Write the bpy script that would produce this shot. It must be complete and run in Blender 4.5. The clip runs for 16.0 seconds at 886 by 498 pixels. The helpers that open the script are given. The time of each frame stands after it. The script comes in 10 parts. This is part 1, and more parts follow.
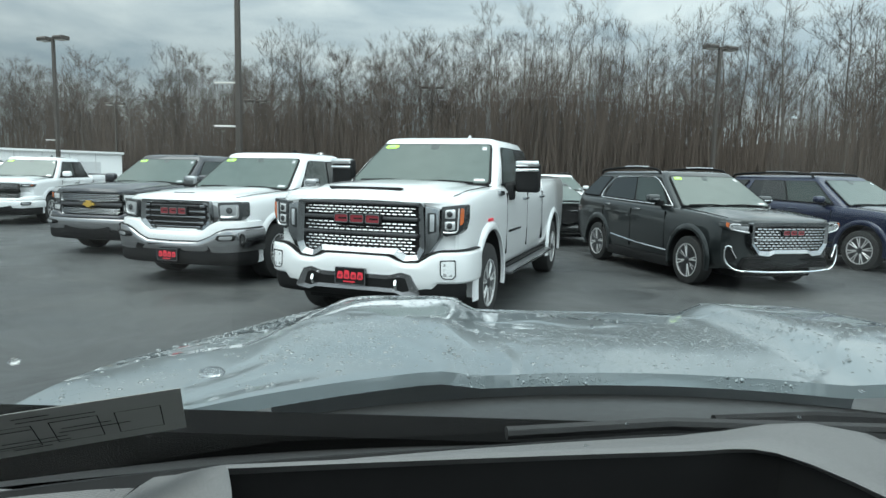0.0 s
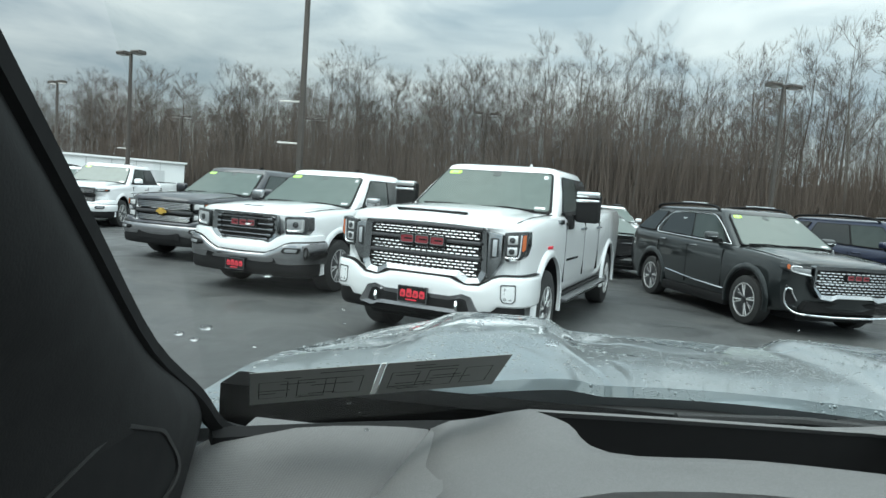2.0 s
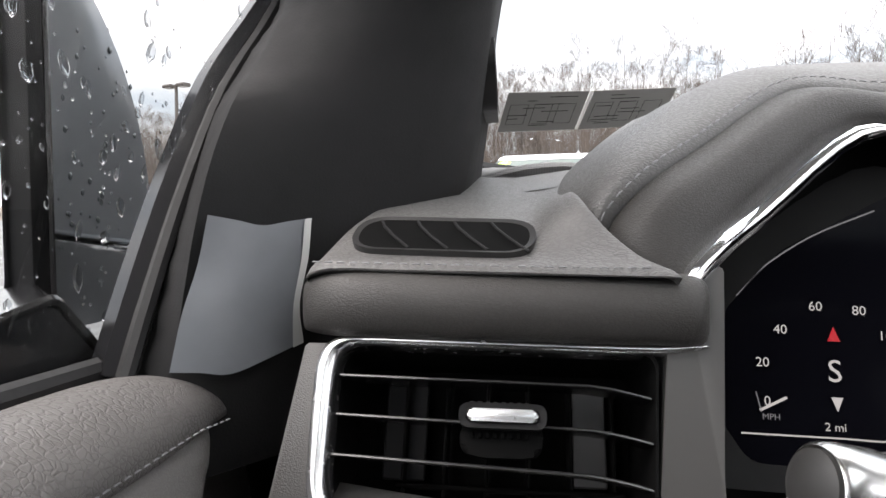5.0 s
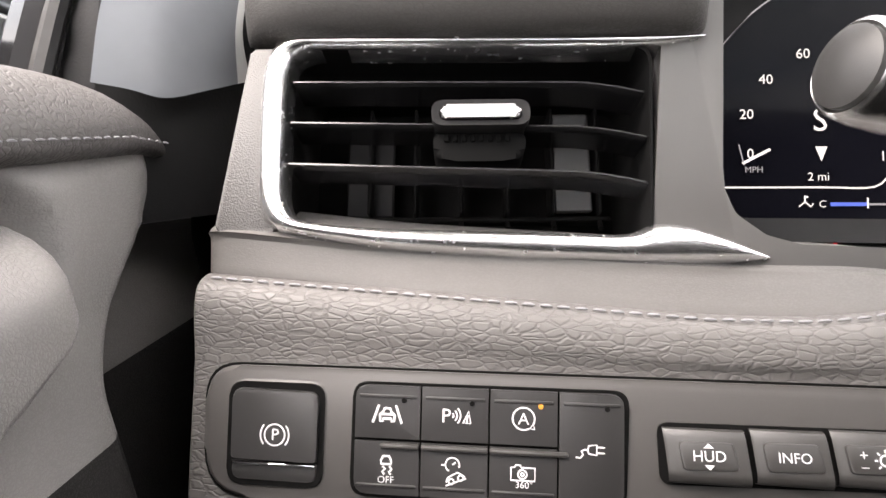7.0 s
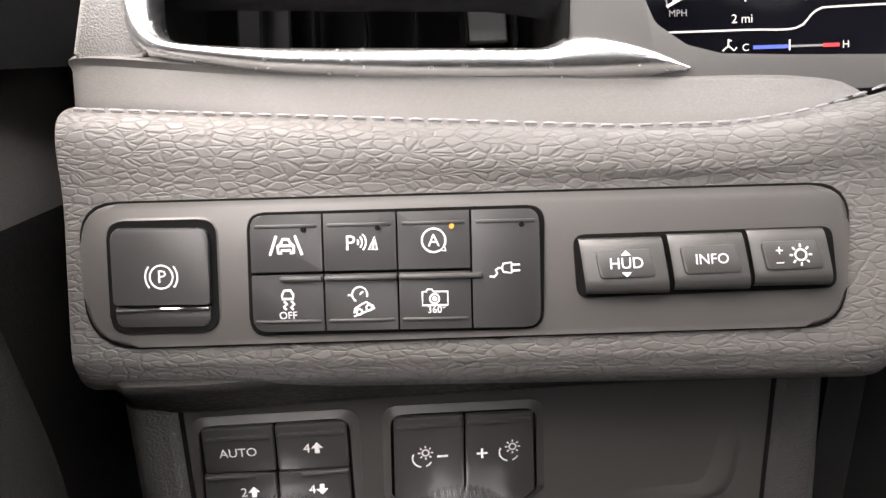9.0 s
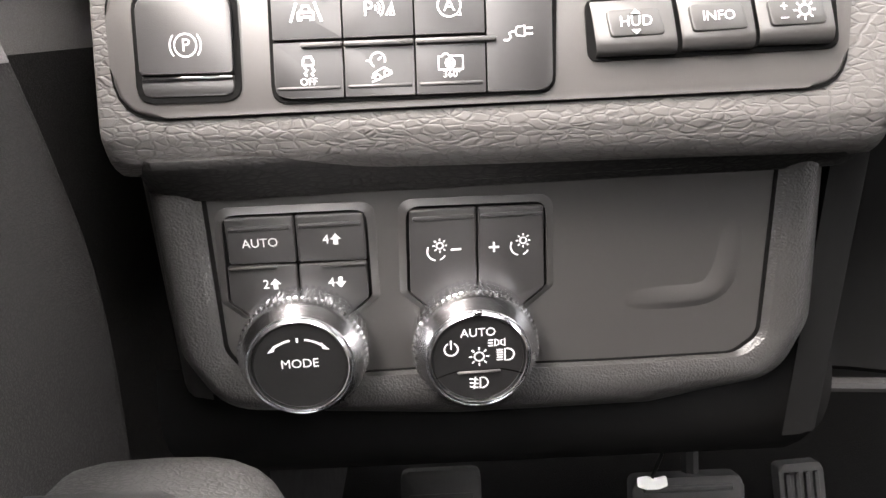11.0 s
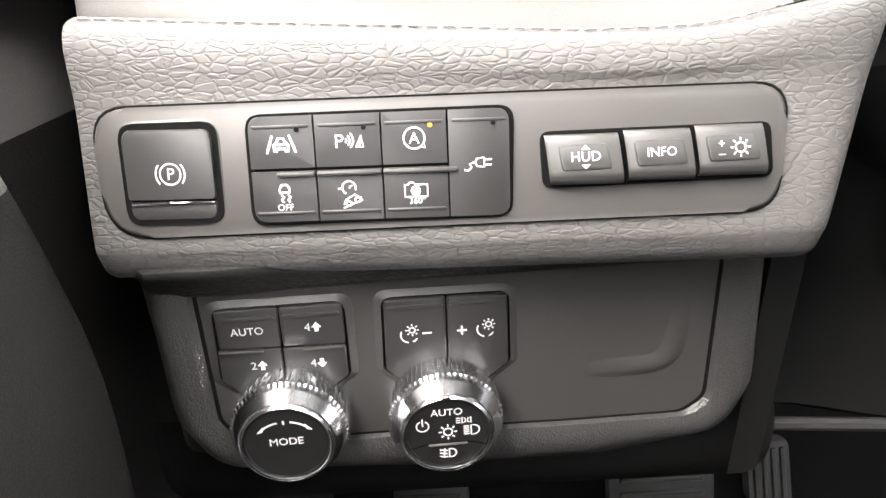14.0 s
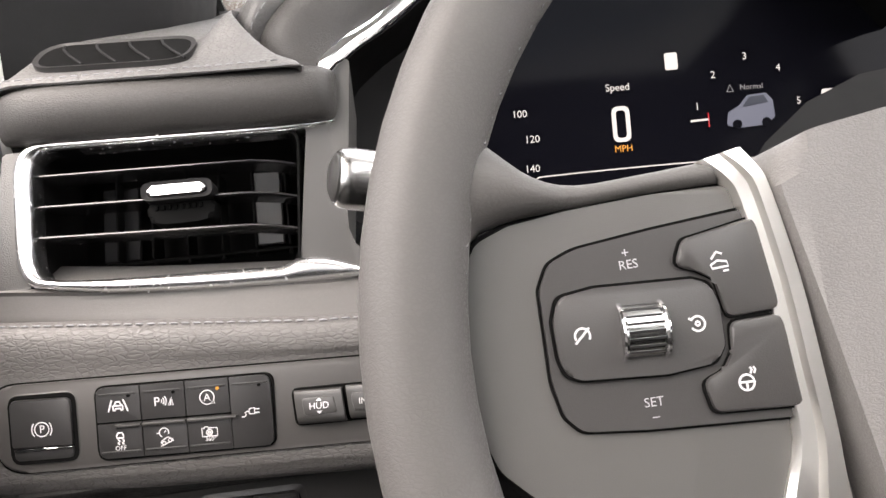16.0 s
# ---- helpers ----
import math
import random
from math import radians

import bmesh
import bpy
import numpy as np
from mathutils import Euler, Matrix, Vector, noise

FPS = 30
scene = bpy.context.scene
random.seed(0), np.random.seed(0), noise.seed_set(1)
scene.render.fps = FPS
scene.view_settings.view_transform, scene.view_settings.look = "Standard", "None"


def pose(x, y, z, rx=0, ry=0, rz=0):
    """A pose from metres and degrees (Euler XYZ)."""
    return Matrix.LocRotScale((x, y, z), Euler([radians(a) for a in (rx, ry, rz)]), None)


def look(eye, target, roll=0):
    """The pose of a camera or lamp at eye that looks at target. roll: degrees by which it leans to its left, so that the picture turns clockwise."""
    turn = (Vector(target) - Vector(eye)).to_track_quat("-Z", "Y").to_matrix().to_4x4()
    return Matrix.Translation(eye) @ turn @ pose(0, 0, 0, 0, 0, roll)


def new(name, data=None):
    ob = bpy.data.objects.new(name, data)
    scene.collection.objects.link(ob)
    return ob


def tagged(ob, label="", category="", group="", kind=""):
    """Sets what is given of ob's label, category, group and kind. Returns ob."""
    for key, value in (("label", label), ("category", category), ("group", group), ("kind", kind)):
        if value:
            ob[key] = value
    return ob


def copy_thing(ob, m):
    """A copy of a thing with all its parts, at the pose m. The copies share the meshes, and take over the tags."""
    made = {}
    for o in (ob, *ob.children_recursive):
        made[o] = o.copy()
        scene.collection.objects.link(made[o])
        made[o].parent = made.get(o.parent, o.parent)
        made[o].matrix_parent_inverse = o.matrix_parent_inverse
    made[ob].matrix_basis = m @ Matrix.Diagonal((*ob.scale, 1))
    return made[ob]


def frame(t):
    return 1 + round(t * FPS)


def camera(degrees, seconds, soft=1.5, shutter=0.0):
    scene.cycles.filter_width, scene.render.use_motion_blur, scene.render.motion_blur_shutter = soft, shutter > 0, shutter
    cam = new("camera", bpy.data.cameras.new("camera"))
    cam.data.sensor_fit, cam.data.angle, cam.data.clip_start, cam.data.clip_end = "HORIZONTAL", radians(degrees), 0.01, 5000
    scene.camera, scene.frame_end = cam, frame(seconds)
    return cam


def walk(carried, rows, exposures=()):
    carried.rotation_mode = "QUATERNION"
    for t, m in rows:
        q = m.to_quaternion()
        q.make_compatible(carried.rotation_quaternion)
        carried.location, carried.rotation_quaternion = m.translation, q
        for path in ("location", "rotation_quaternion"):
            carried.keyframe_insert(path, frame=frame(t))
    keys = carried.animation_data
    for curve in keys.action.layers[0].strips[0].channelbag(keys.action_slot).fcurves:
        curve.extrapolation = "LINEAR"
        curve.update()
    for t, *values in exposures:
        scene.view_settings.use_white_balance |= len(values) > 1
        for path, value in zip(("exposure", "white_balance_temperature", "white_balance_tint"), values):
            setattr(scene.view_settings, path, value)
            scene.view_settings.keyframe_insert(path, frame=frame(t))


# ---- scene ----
cam = camera(70.2, 16.0)
PATH = [
    (0, (-0.3477, 0.1565, 1.5321), (-0.3874, 2.1433, 1.3058), 1.23),
    (0.5, (-0.4006, 0.1401, 1.5281), (-0.4149, 2.1276, 1.3056), 1.81),
    (1, (-0.4488, 0.0764, 1.5517), (-0.4600, 2.0635, 1.3252), 2.51),
    (1.5, (-0.4963, 0.0536, 1.5356), (-0.5724, 2.0418, 1.3326), 3.47),
    (2, (-0.5104, -0.0355, 1.5402), (-0.6931, 1.9498, 1.3813), 4.17),
    (2.5, (-0.5220, -0.1368, 1.5344), (-0.7564, 1.8464, 1.4242), 3.01),
    (3, (-0.5434, -0.2175, 1.5060), (-0.7977, 1.7643, 1.4172), 1.33),
    (3.2, (-0.5536, -0.2417, 1.4889), (-0.8133, 1.7398, 1.4089), 0.93),
    (5.5, (-0.6620, -0.3070, 1.2270), (-0.9780, 1.6600, 1.0560), 0.40),
    (6, (-0.6670, -0.2980, 1.2040), (-0.9470, 1.6680, 0.9660), 0.50),
    (6.5, (-0.6640, -0.2890, 1.1840), (-0.8940, 1.6740, 0.8780), -0.00),
    (7, (-0.6580, -0.2840, 1.1660), (-0.8260, 1.6720, 0.7810), -0.60),
    (7.5, (-0.6520, -0.2790, 1.1500), (-0.7520, 1.6640, 0.6860), -1.00),
    (8, (-0.6490, -0.2730, 1.1340), (-0.6800, 1.6550, 0.6040), -1.00),
    (8.5, (-0.6470, -0.2720, 1.1280), (-0.6360, 1.6400, 0.5430), -1.50),
    (9, (-0.6460, -0.2730, 1.1240), (-0.6330, 1.6290, 0.5060), -2.00),
    (9.5, (-0.6420, -0.2750, 1.1080), (-0.6350, 1.6220, 0.4740), -2.10),
    (10, (-0.6470, -0.2900, 1.0870), (-0.6490, 1.5940, 0.4140), -1.90),
    (12.5, (-0.6570, -0.3090, 1.0460), (-0.6100, 1.5540, 0.3210), -2.90),
    (13, (-0.6560, -0.3000, 1.0790), (-0.6090, 1.5500, 0.3200), -2.70),
    (13.5, (-0.6490, -0.2980, 1.1030), (-0.6120, 1.5350, 0.3040), -2.80),
    (14, (-0.6410, -0.3010, 1.1260), (-0.6230, 1.5000, 0.2570), -2.60),
    (14.5, (-0.6280, -0.3230, 1.1510), (-0.6140, 1.4730, 0.2700), -2.60),
    (15, (-0.5980, -0.3550, 1.1760), (-0.5630, 1.4690, 0.3550), -2.20),
    (15.5, (-0.5570, -0.3800, 1.1980), (-0.5150, 1.4960, 0.5070), -3.20),
    (16, (-0.5240, -0.4010, 1.2230), (-0.4310, 1.5290, 0.7080), -4.60),
]
walk(cam, [(t, look(eye, target, roll)) for t, eye, target, roll in PATH],
     exposures=[(0.0, -0.10, 6200, -2), (2.0, 0.0, 6250, -2), (3.2, 0.22, 6350, 3), (4.3, 0.8, 6800, 12), (5.3, 1.4, 7000, 18), (6.0, 2.3, 7200, 19), (7.5, 2.4, 7300, 20), (9.0, 2.6, 7300, 19), (9.6, 2.65, 7300, 19), (10.2, 3.05, 7300, 19), (12.5, 4.2, 7200, 17), (13.5, 3.5, 7200, 16), (14.5, 3.35, 7200, 16), (15.5, 2.65, 7300, 18), (16.0, 2.05, 7300, 19)])

# ---- world, sun ----
world = bpy.data.worlds.new("overcast_sky")
scene.world = world
world.use_nodes = True
wn, wl = world.node_tree.nodes, world.node_tree.links
wn.clear()
w_out = wn.new("ShaderNodeOutputWorld")
w_bg = wn.new("ShaderNodeBackground")
w_sky = wn.new("ShaderNodeTexSky")
w_sky.sky_type, w_sky.sun_disc = "NISHITA", False
w_sky.sun_elevation, w_sky.sun_rotation = radians(66), radians(240)
w_co = wn.new("ShaderNodeTexCoord")
w_map = wn.new("ShaderNodeMapping")
w_map.inputs["Scale"].default_value = (1.6, 1.6, 5.5)
w_noise = wn.new("ShaderNodeTexNoise")
w_noise.inputs["Scale"].default_value = 1.7
w_noise.inputs["Detail"].default_value = 6
w_noise.inputs["Roughness"].default_value = 0.55
w_noise.inputs["Distortion"].default_value = 0.5
w_ramp = wn.new("ShaderNodeValToRGB")
w_ramp.color_ramp.elements[0].position, w_ramp.color_ramp.elements[0].color = 0.36, (0.44, 0.51, 0.575, 1)
w_ramp.color_ramp.elements[1].position, w_ramp.color_ramp.elements[1].color = 0.66, (0.96, 0.98, 0.985, 1)
w_sep = wn.new("ShaderNodeSeparateXYZ")
w_up = wn.new("ShaderNodeMapRange")
w_up.inputs["From Min"].default_value, w_up.inputs["From Max"].default_value = 0.05, 1.0
w_up.inputs["To Min"].default_value, w_up.inputs["To Max"].default_value = 0.80, 3.0
w_side = wn.new("ShaderNodeMapRange")
w_side.inputs["From Min"].default_value, w_side.inputs["From Max"].default_value = -0.6, 0.7
w_side.inputs["To Min"].default_value, w_side.inputs["To Max"].default_value = 0.78, 1.22
w_back = wn.new("ShaderNodeMapRange")
w_back.inputs["From Min"].default_value, w_back.inputs["From Max"].default_value = 0.35, -0.6
w_back.inputs["To Min"].default_value, w_back.inputs["To Max"].default_value = 1.0, 1.9
w_mul = wn.new("ShaderNodeMath")
w_mul.operation = "MULTIPLY"
w_mul2 = wn.new("ShaderNodeMath")
w_mul2.operation = "MULTIPLY"
w_skymul = wn.new("ShaderNodeVectorMath")
w_skymul.operation = "SCALE"
w_skymul.inputs["Scale"].default_value = 0.10
w_cl = wn.new("ShaderNodeVectorMath")
w_cl.operation = "SCALE"
w_mix = wn.new("ShaderNodeMix")
w_mix.data_type = "RGBA"
w_mix.inputs["Factor"].default_value = 0.88
wl.new(w_co.outputs["Generated"], w_map.inputs["Vector"])
wl.new(w_map.outputs["Vector"], w_noise.inputs["Vector"])
wl.new(w_noise.outputs["Fac"], w_ramp.inputs["Fac"])
wl.new(w_co.outputs["Generated"], w_sep.inputs["Vector"])
wl.new(w_sep.outputs["Z"], w_up.inputs["Value"])
wl.new(w_sep.outputs["X"], w_side.inputs["Value"])
wl.new(w_up.outputs["Result"], w_mul.inputs[0])
wl.new(w_side.outputs["Result"], w_mul.inputs[1])
wl.new(w_ramp.outputs["Color"], w_cl.inputs[0])
wl.new(w_sep.outputs["Y"], w_back.inputs["Value"])
wl.new(w_mul.outputs["Value"], w_mul2.inputs[0])
wl.new(w_back.outputs["Result"], w_mul2.inputs[1])
wl.new(w_mul2.outputs["Value"], w_cl.inputs["Scale"])
wl.new(w_sky.outputs["Color"], w_skymul.inputs[0])
wl.new(w_skymul.outputs["Vector"], w_mix.inputs[6])
wl.new(w_cl.outputs["Vector"], w_mix.inputs[7])
wl.new(w_mix.outputs[2], w_bg.inputs["Color"])
w_bg.inputs["Strength"].default_value = 0.95
wl.new(w_bg.outputs["Background"], w_out.inputs["Surface"])

sun = new("sun", bpy.data.lights.new("sun", "SUN"))
sun.data.energy, sun.data.angle, sun.data.color = 2.2, radians(55), (1.0, 0.97, 0.93)
sun.matrix_world = look((-7.0, -4.0, 18.0), (0, 0, 0))

# ---- helpers of this scene ----


def wm(ob):
    m = ob.matrix_basis.copy()
    return wm(ob.parent) @ ob.matrix_parent_inverse @ m if ob.parent else m


def thing(name, loc=(0, 0, 0), label="", category="", group="", kind=""):
    ob = new(name)
    ob.location = loc
    ob.empty_display_size = 0.05
    return tagged(ob, label, category, group, kind)


def part(name, bm, material, parent=None, label="", sharp=38):
    bmesh.ops.recalc_face_normals(bm, faces=bm.faces)
    for e in bm.edges:
        e.smooth = len(e.link_faces) == 2 and e.calc_face_angle(0) < radians(sharp)
    for f in bm.faces:
        f.smooth = True
    me = bpy.data.meshes.new(name)
    bm.to_mesh(me)
    bm.free()
    me.materials.append(material)
    ob = new(name, me)
    if parent:
        ob.parent = parent
        ob.matrix_parent_inverse = wm(parent).inverted()
    if label:
        ob["label"] = label
    return ob


class Frame:
    """A flat working plane: u to the right, v up along it, n out of it."""

    def __init__(self, origin, kx=0.0, ks=0.0):
        self.o = Vector(origin)
        self.u = Vector((1, kx, 0)).normalized()
        v = Vector((0, ks, 1)).normalized()
        self.n = self.u.cross(v).normalized()
        self.v = self.n.cross(self.u)

    def __call__(self, u, v, n=0.0):
        return self.o + self.u * u + self.v * v + self.n * n

    def matrix(self, u, v, n, turn=0.0):
        m = Matrix((self.u, self.v, self.n)).transposed().to_4x4()
        m.translation = self(u, v, n)
        return m @ Matrix.Rotation(radians(turn), 4, "Z")


def axes_frame(origin, u, n):
    f = Frame(origin)
    f.n = Vector(n).normalized()
    f.u = (Vector(u) - f.n * Vector(u).dot(f.n)).normalized()
    f.v = f.n.cross(f.u)
    return f


WORLD = axes_frame((0, 0, 0), (1, 0, 0), (0, 0, 1))


def rounded(pts, r, k=4):
    """A polygon with its corners rounded; r is one radius or one for each corner."""
    out, n = [], len(pts)
    for i in range(n):
        p, a, b = Vector(pts[i]), Vector(pts[i - 1]), Vector(pts[(i + 1) % n])
        rad = r[i] if isinstance(r, (list, tuple)) else r
        da, db = (a - p), (b - p)
        if rad <= 0:
            out.append(tuple(p))
            continue
        ang = da.angle(db)
        cut = min(rad / max(math.tan(ang / 2), 1e-3), da.length * 0.48, db.length * 0.48)
        s, e = p + da.normalized() * cut, p + db.normalized() * cut
        for j in range(k + 1):
            t = j / k
            out.append(tuple(s.lerp(p, t).lerp(p.lerp(e, t), t)))
    return out


def rr(u0, u1, v0, v1, r, k=4):
    return rounded([(u0, v0), (u1, v0), (u1, v1), (u0, v1)], r, k)


def prism(F, poly, n0, n1, bevel=0.0, seg=2, bm=None):
    bm = bm or bmesh.new()
    bot = [bm.verts.new(F(u, v, n0)) for u, v in poly]
    top = [bm.verts.new(F(u, v, n1)) for u, v in poly]
    face = bm.faces.new(top)
    bm.faces.new(bot[::-1])
    for i in range(len(poly)):
        j = (i + 1) % len(poly)
        bm.faces.new((bot[i], bot[j], top[j], top[i]))
    if bevel:
        bmesh.ops.bevel(bm, geom=list(face.edges), offset=bevel, segments=seg, profile=0.5, affect="EDGES", clamp_overlap=True)
    return bm


def ring(F, outer, inner, n0, n1, bm=None, dip=None):
    """A flat frame between two outlines with the same number of points."""
    bm = bm or bmesh.new()
    loops = [[bm.verts.new(F(u, v, n)) for u, v in poly] for poly, n in ((outer, n0), (outer, n1), (inner, n1 if dip is None else dip), (inner, n0))]
    k = len(outer)
    for a in range(4):
        A, B_ = loops[a], loops[(a + 1) % 4]
        for i in range(k):
            j = (i + 1) % k
            bm.faces.new((A[i], A[j], B_[j], B_[i]))
    return bm


def box(F, u0, u1, v0, v1, n0, n1, bevel=0.0, seg=2, bm=None):
    own = bmesh.new()
    bmesh.ops.create_cube(own, size=1)
    for v in own.verts:
        v.co = F(u0 + (v.co.x + 0.5) * (u1 - u0), v0 + (v.co.y + 0.5) * (v1 - v0), n0 + (v.co.z + 0.5) * (n1 - n0))
    if bevel:
        bmesh.ops.bevel(own, geom=list(own.edges), offset=bevel, segments=seg, profile=0.5, affect="EDGES", clamp_overlap=True)
    if bm is None:
        return own
    me = bpy.data.meshes.new("tmp")
    own.to_mesh(me)
    own.free()
    bm.from_mesh(me)
    bpy.data.meshes.remove(me)
    return bm


def skin(rows, closed=False, caps=False, bm=None):
    """A surface through rows of points."""
    bm = bm or bmesh.new()
    vs = [[bm.verts.new(p) for p in row] for row in rows]
    n = len(vs[0])
    for a, b in zip(vs, vs[1:]):
        for i in range(n if closed else n - 1):
            j = (i + 1) % n
            bm.faces.new((a[i], a[j], b[j], b[i]))
    if caps:
        bm.faces.new(vs[0][::-1])
        bm.faces.new(vs[-1])
    return bm


def smooth_pts(pts, k=4):
    """Catmull-Rom points through the given ones."""
    p = [Vector(q) for q in pts]
    p = [p[0] * 2 - p[1]] + p + [p[-1] * 2 - p[-2]]
    out = []
    for i in range(1, len(p) - 2):
        for j in range(k):
            t = j / k
            a, b, c, d = p[i - 1], p[i], p[i + 1], p[i + 2]
            out.append(0.5 * (2 * b + (c - a) * t + (2 * a - 5 * b + 4 * c - d) * t * t + (3 * b - a - 3 * c + d) * t * t * t))
    return out + [p[-2]]


def smooth_rows(rows, k=4, kc=4):
    """Smooth a net of points in both directions."""
    fine = [smooth_pts(r, kc) for r in rows]
    cols = [smooth_pts([r[i] for r in fine], k) for i in range(len(fine[0]))]
    return [[c[j] for c in cols] for j in range(len(cols[0]))]


def tube(pts, r, seg=8, closed=False, bm=None, squash=1.0):
    bm = bm or bmesh.new()
    pts = [Vector(p) for p in pts]
    n = len(pts)
    rad = r if isinstance(r, (list, tuple)) else [r] * n
    loops, side = [], None
    for i, p in enumerate(pts):
        d = (pts[(i + 1) % n] - pts[i - 1]) if closed else (pts[min(i + 1, n - 1)] - pts[max(i - 1, 0)])
        d.normalize()
        if side is None:
            side = d.orthogonal().normalized()
        side = (side - d * side.dot(d)).normalized()
        up = d.cross(side)
        loops.append([bm.verts.new(p + (side * math.cos(a) + up * math.sin(a) * squash) * rad[i]) for a in (2 * math.pi * j / seg for j in range(seg))])
    for i in range(n if closed else n - 1):
        A, B_ = loops[i], loops[(i + 1) % n]
        for j in range(seg):
            k = (j + 1) % seg
            bm.faces.new((A[j], A[k], B_[k], B_[j]))
    if not closed:
        bm.faces.new(loops[0][::-1])
        bm.faces.new(loops[-1])
    return bm


def lathe(F, u, v, prof, seg=32, bm=None, a0=0.0, cap=True):
    """Turn a profile of (radius, n) about the plane's normal at (u, v)."""
    bm = bm or bmesh.new()
    loops = [[bm.verts.new(F(u + r * math.cos(a), v + r * math.sin(a), n)) for a in (a0 + 2 * math.pi * j / seg for j in range(seg))] for r, n in prof]
    for A, B_ in zip(loops, loops[1:]):
        for j in range(seg):
            k = (j + 1) % seg
            bm.faces.new((A[j], A[k], B_[k], B_[j]))
    if cap:
        bm.faces.new(loops[0][::-1])
        bm.faces.new(loops[-1])
    return bm


def ribbon(F, pts, w, n, closed=False, bm=None, h=0.00025):
    """A thin printed line."""
    bm = bm or bmesh.new()
    pts = [Vector((p[0], p[1])) for p in pts]
    m = len(pts)
    L, R = [], []
    for i, p in enumerate(pts):
        a = pts[i - 1] if closed or i else p
        b = pts[(i + 1) % m] if closed or i < m - 1 else p
        d = (b - a).normalized()
        s = Vector((-d.y, d.x)) * w / 2
        L.append(bm.verts.new(F(p.x + s.x, p.y + s.y, n + h)))
        R.append(bm.verts.new(F(p.x - s.x, p.y - s.y, n + h)))
    for i in range(m if closed else m - 1):
        j = (i + 1) % m
        bm.faces.new((L[i], R[i], R[j], L[j]))
    return bm


def arc(u, v, r, a0, a1, k=12):
    return [(u + r * math.cos(radians(a0 + (a1 - a0) * i / k)), v + r * math.sin(radians(a0 + (a1 - a0) * i / k))) for i in range(k + 1)]


def text(F, u, v, n, size, words, material, parent, name="lettering", label="", turn=0.0):
    cu = bpy.data.curves.new(name, "FONT")
    cu.body, cu.size, cu.align_x, cu.align_y = words, size, "CENTER", "CENTER"
    cu.resolution_u = 3
    tmp = bpy.data.objects.new("tmp", cu)
    me = bpy.data.meshes.new_from_object(tmp)
    bpy.data.objects.remove(tmp)
    bpy.data.curves.remove(cu)
    me.transform(F.matrix(u, v, n, turn))
    me.name = name
    me.materials.clear()
    me.materials.append(material)
    ob = new(name, me)
    ob.parent = parent
    ob.matrix_parent_inverse = wm(parent).inverted()
    if label:
        ob["label"] = label
    return ob


# ---- materials ----


def shader(name):
    m = bpy.data.materials.new(name)
    m.use_nodes = True
    return m, m.node_tree.nodes, m.node_tree.links, m.node_tree.nodes["Principled BSDF"]


def surface(name, color, rough=0.5, metal=0.0, vary=0.12, scale=6.0, grain=0.0, grain_scale=800.0, coat=0.0, spec=0.5, emit=None, power=0.0, sheen=0.0):
    """Colour and gloss that vary at two scales, with fine relief."""
    m, n, l, b = shader(name)
    b.inputs["Roughness"].default_value, b.inputs["Metallic"].default_value = rough, metal
    b.inputs["Specular IOR Level"].default_value = spec
    b.inputs["Coat Weight"].default_value, b.inputs["Coat Roughness"].default_value = coat, 0.03
    co = n.new("ShaderNodeTexCoord")
    big = n.new("ShaderNodeTexNoise")
    big.inputs["Scale"].default_value, big.inputs["Detail"].default_value = scale, 6
    l.new(co.outputs["Object"], big.inputs["Vector"])
    mix = n.new("ShaderNodeMix")
    mix.data_type = "RGBA"
    mix.inputs[6].default_value = (*[c * (1 - vary) for c in color], 1)
    mix.inputs[7].default_value = (*[min(1, c * (1 + vary)) for c in color], 1)
    l.new(big.outputs["Fac"], mix.inputs["Factor"])
    l.new(mix.outputs[2], b.inputs["Base Color"])
    rg = n.new("ShaderNodeMapRange")
    rg.inputs["To Min"].default_value, rg.inputs["To Max"].default_value = max(0.02, rough * 0.85), min(1, rough * 1.15)
    fine = n.new("ShaderNodeTexNoise")
    fine.inputs["Scale"].default_value, fine.inputs["Detail"].default_value = scale * 9, 4
    l.new(co.outputs["Object"], fine.inputs["Vector"])
    l.new(fine.outputs["Fac"], rg.inputs["Value"])
    l.new(rg.outputs["Result"], b.inputs["Roughness"])
    if grain:
        g = n.new("ShaderNodeTexNoise")
        g.inputs["Scale"].default_value, g.inputs["Detail"].default_value = grain_scale, 2
        l.new(co.outputs["Object"], g.inputs["Vector"])
        bp = n.new("ShaderNodeBump")
        bp.inputs["Strength"].default_value, bp.inputs["Distance"].default_value = grain, 0.0006
        l.new(g.outputs["Fac"], bp.inputs["Height"])
        l.new(bp.outputs["Normal"], b.inputs["Normal"])
    if emit:
        b.inputs["Emission Color"].default_value, b.inputs["Emission Strength"].default_value = (*emit, 1), power
    return m


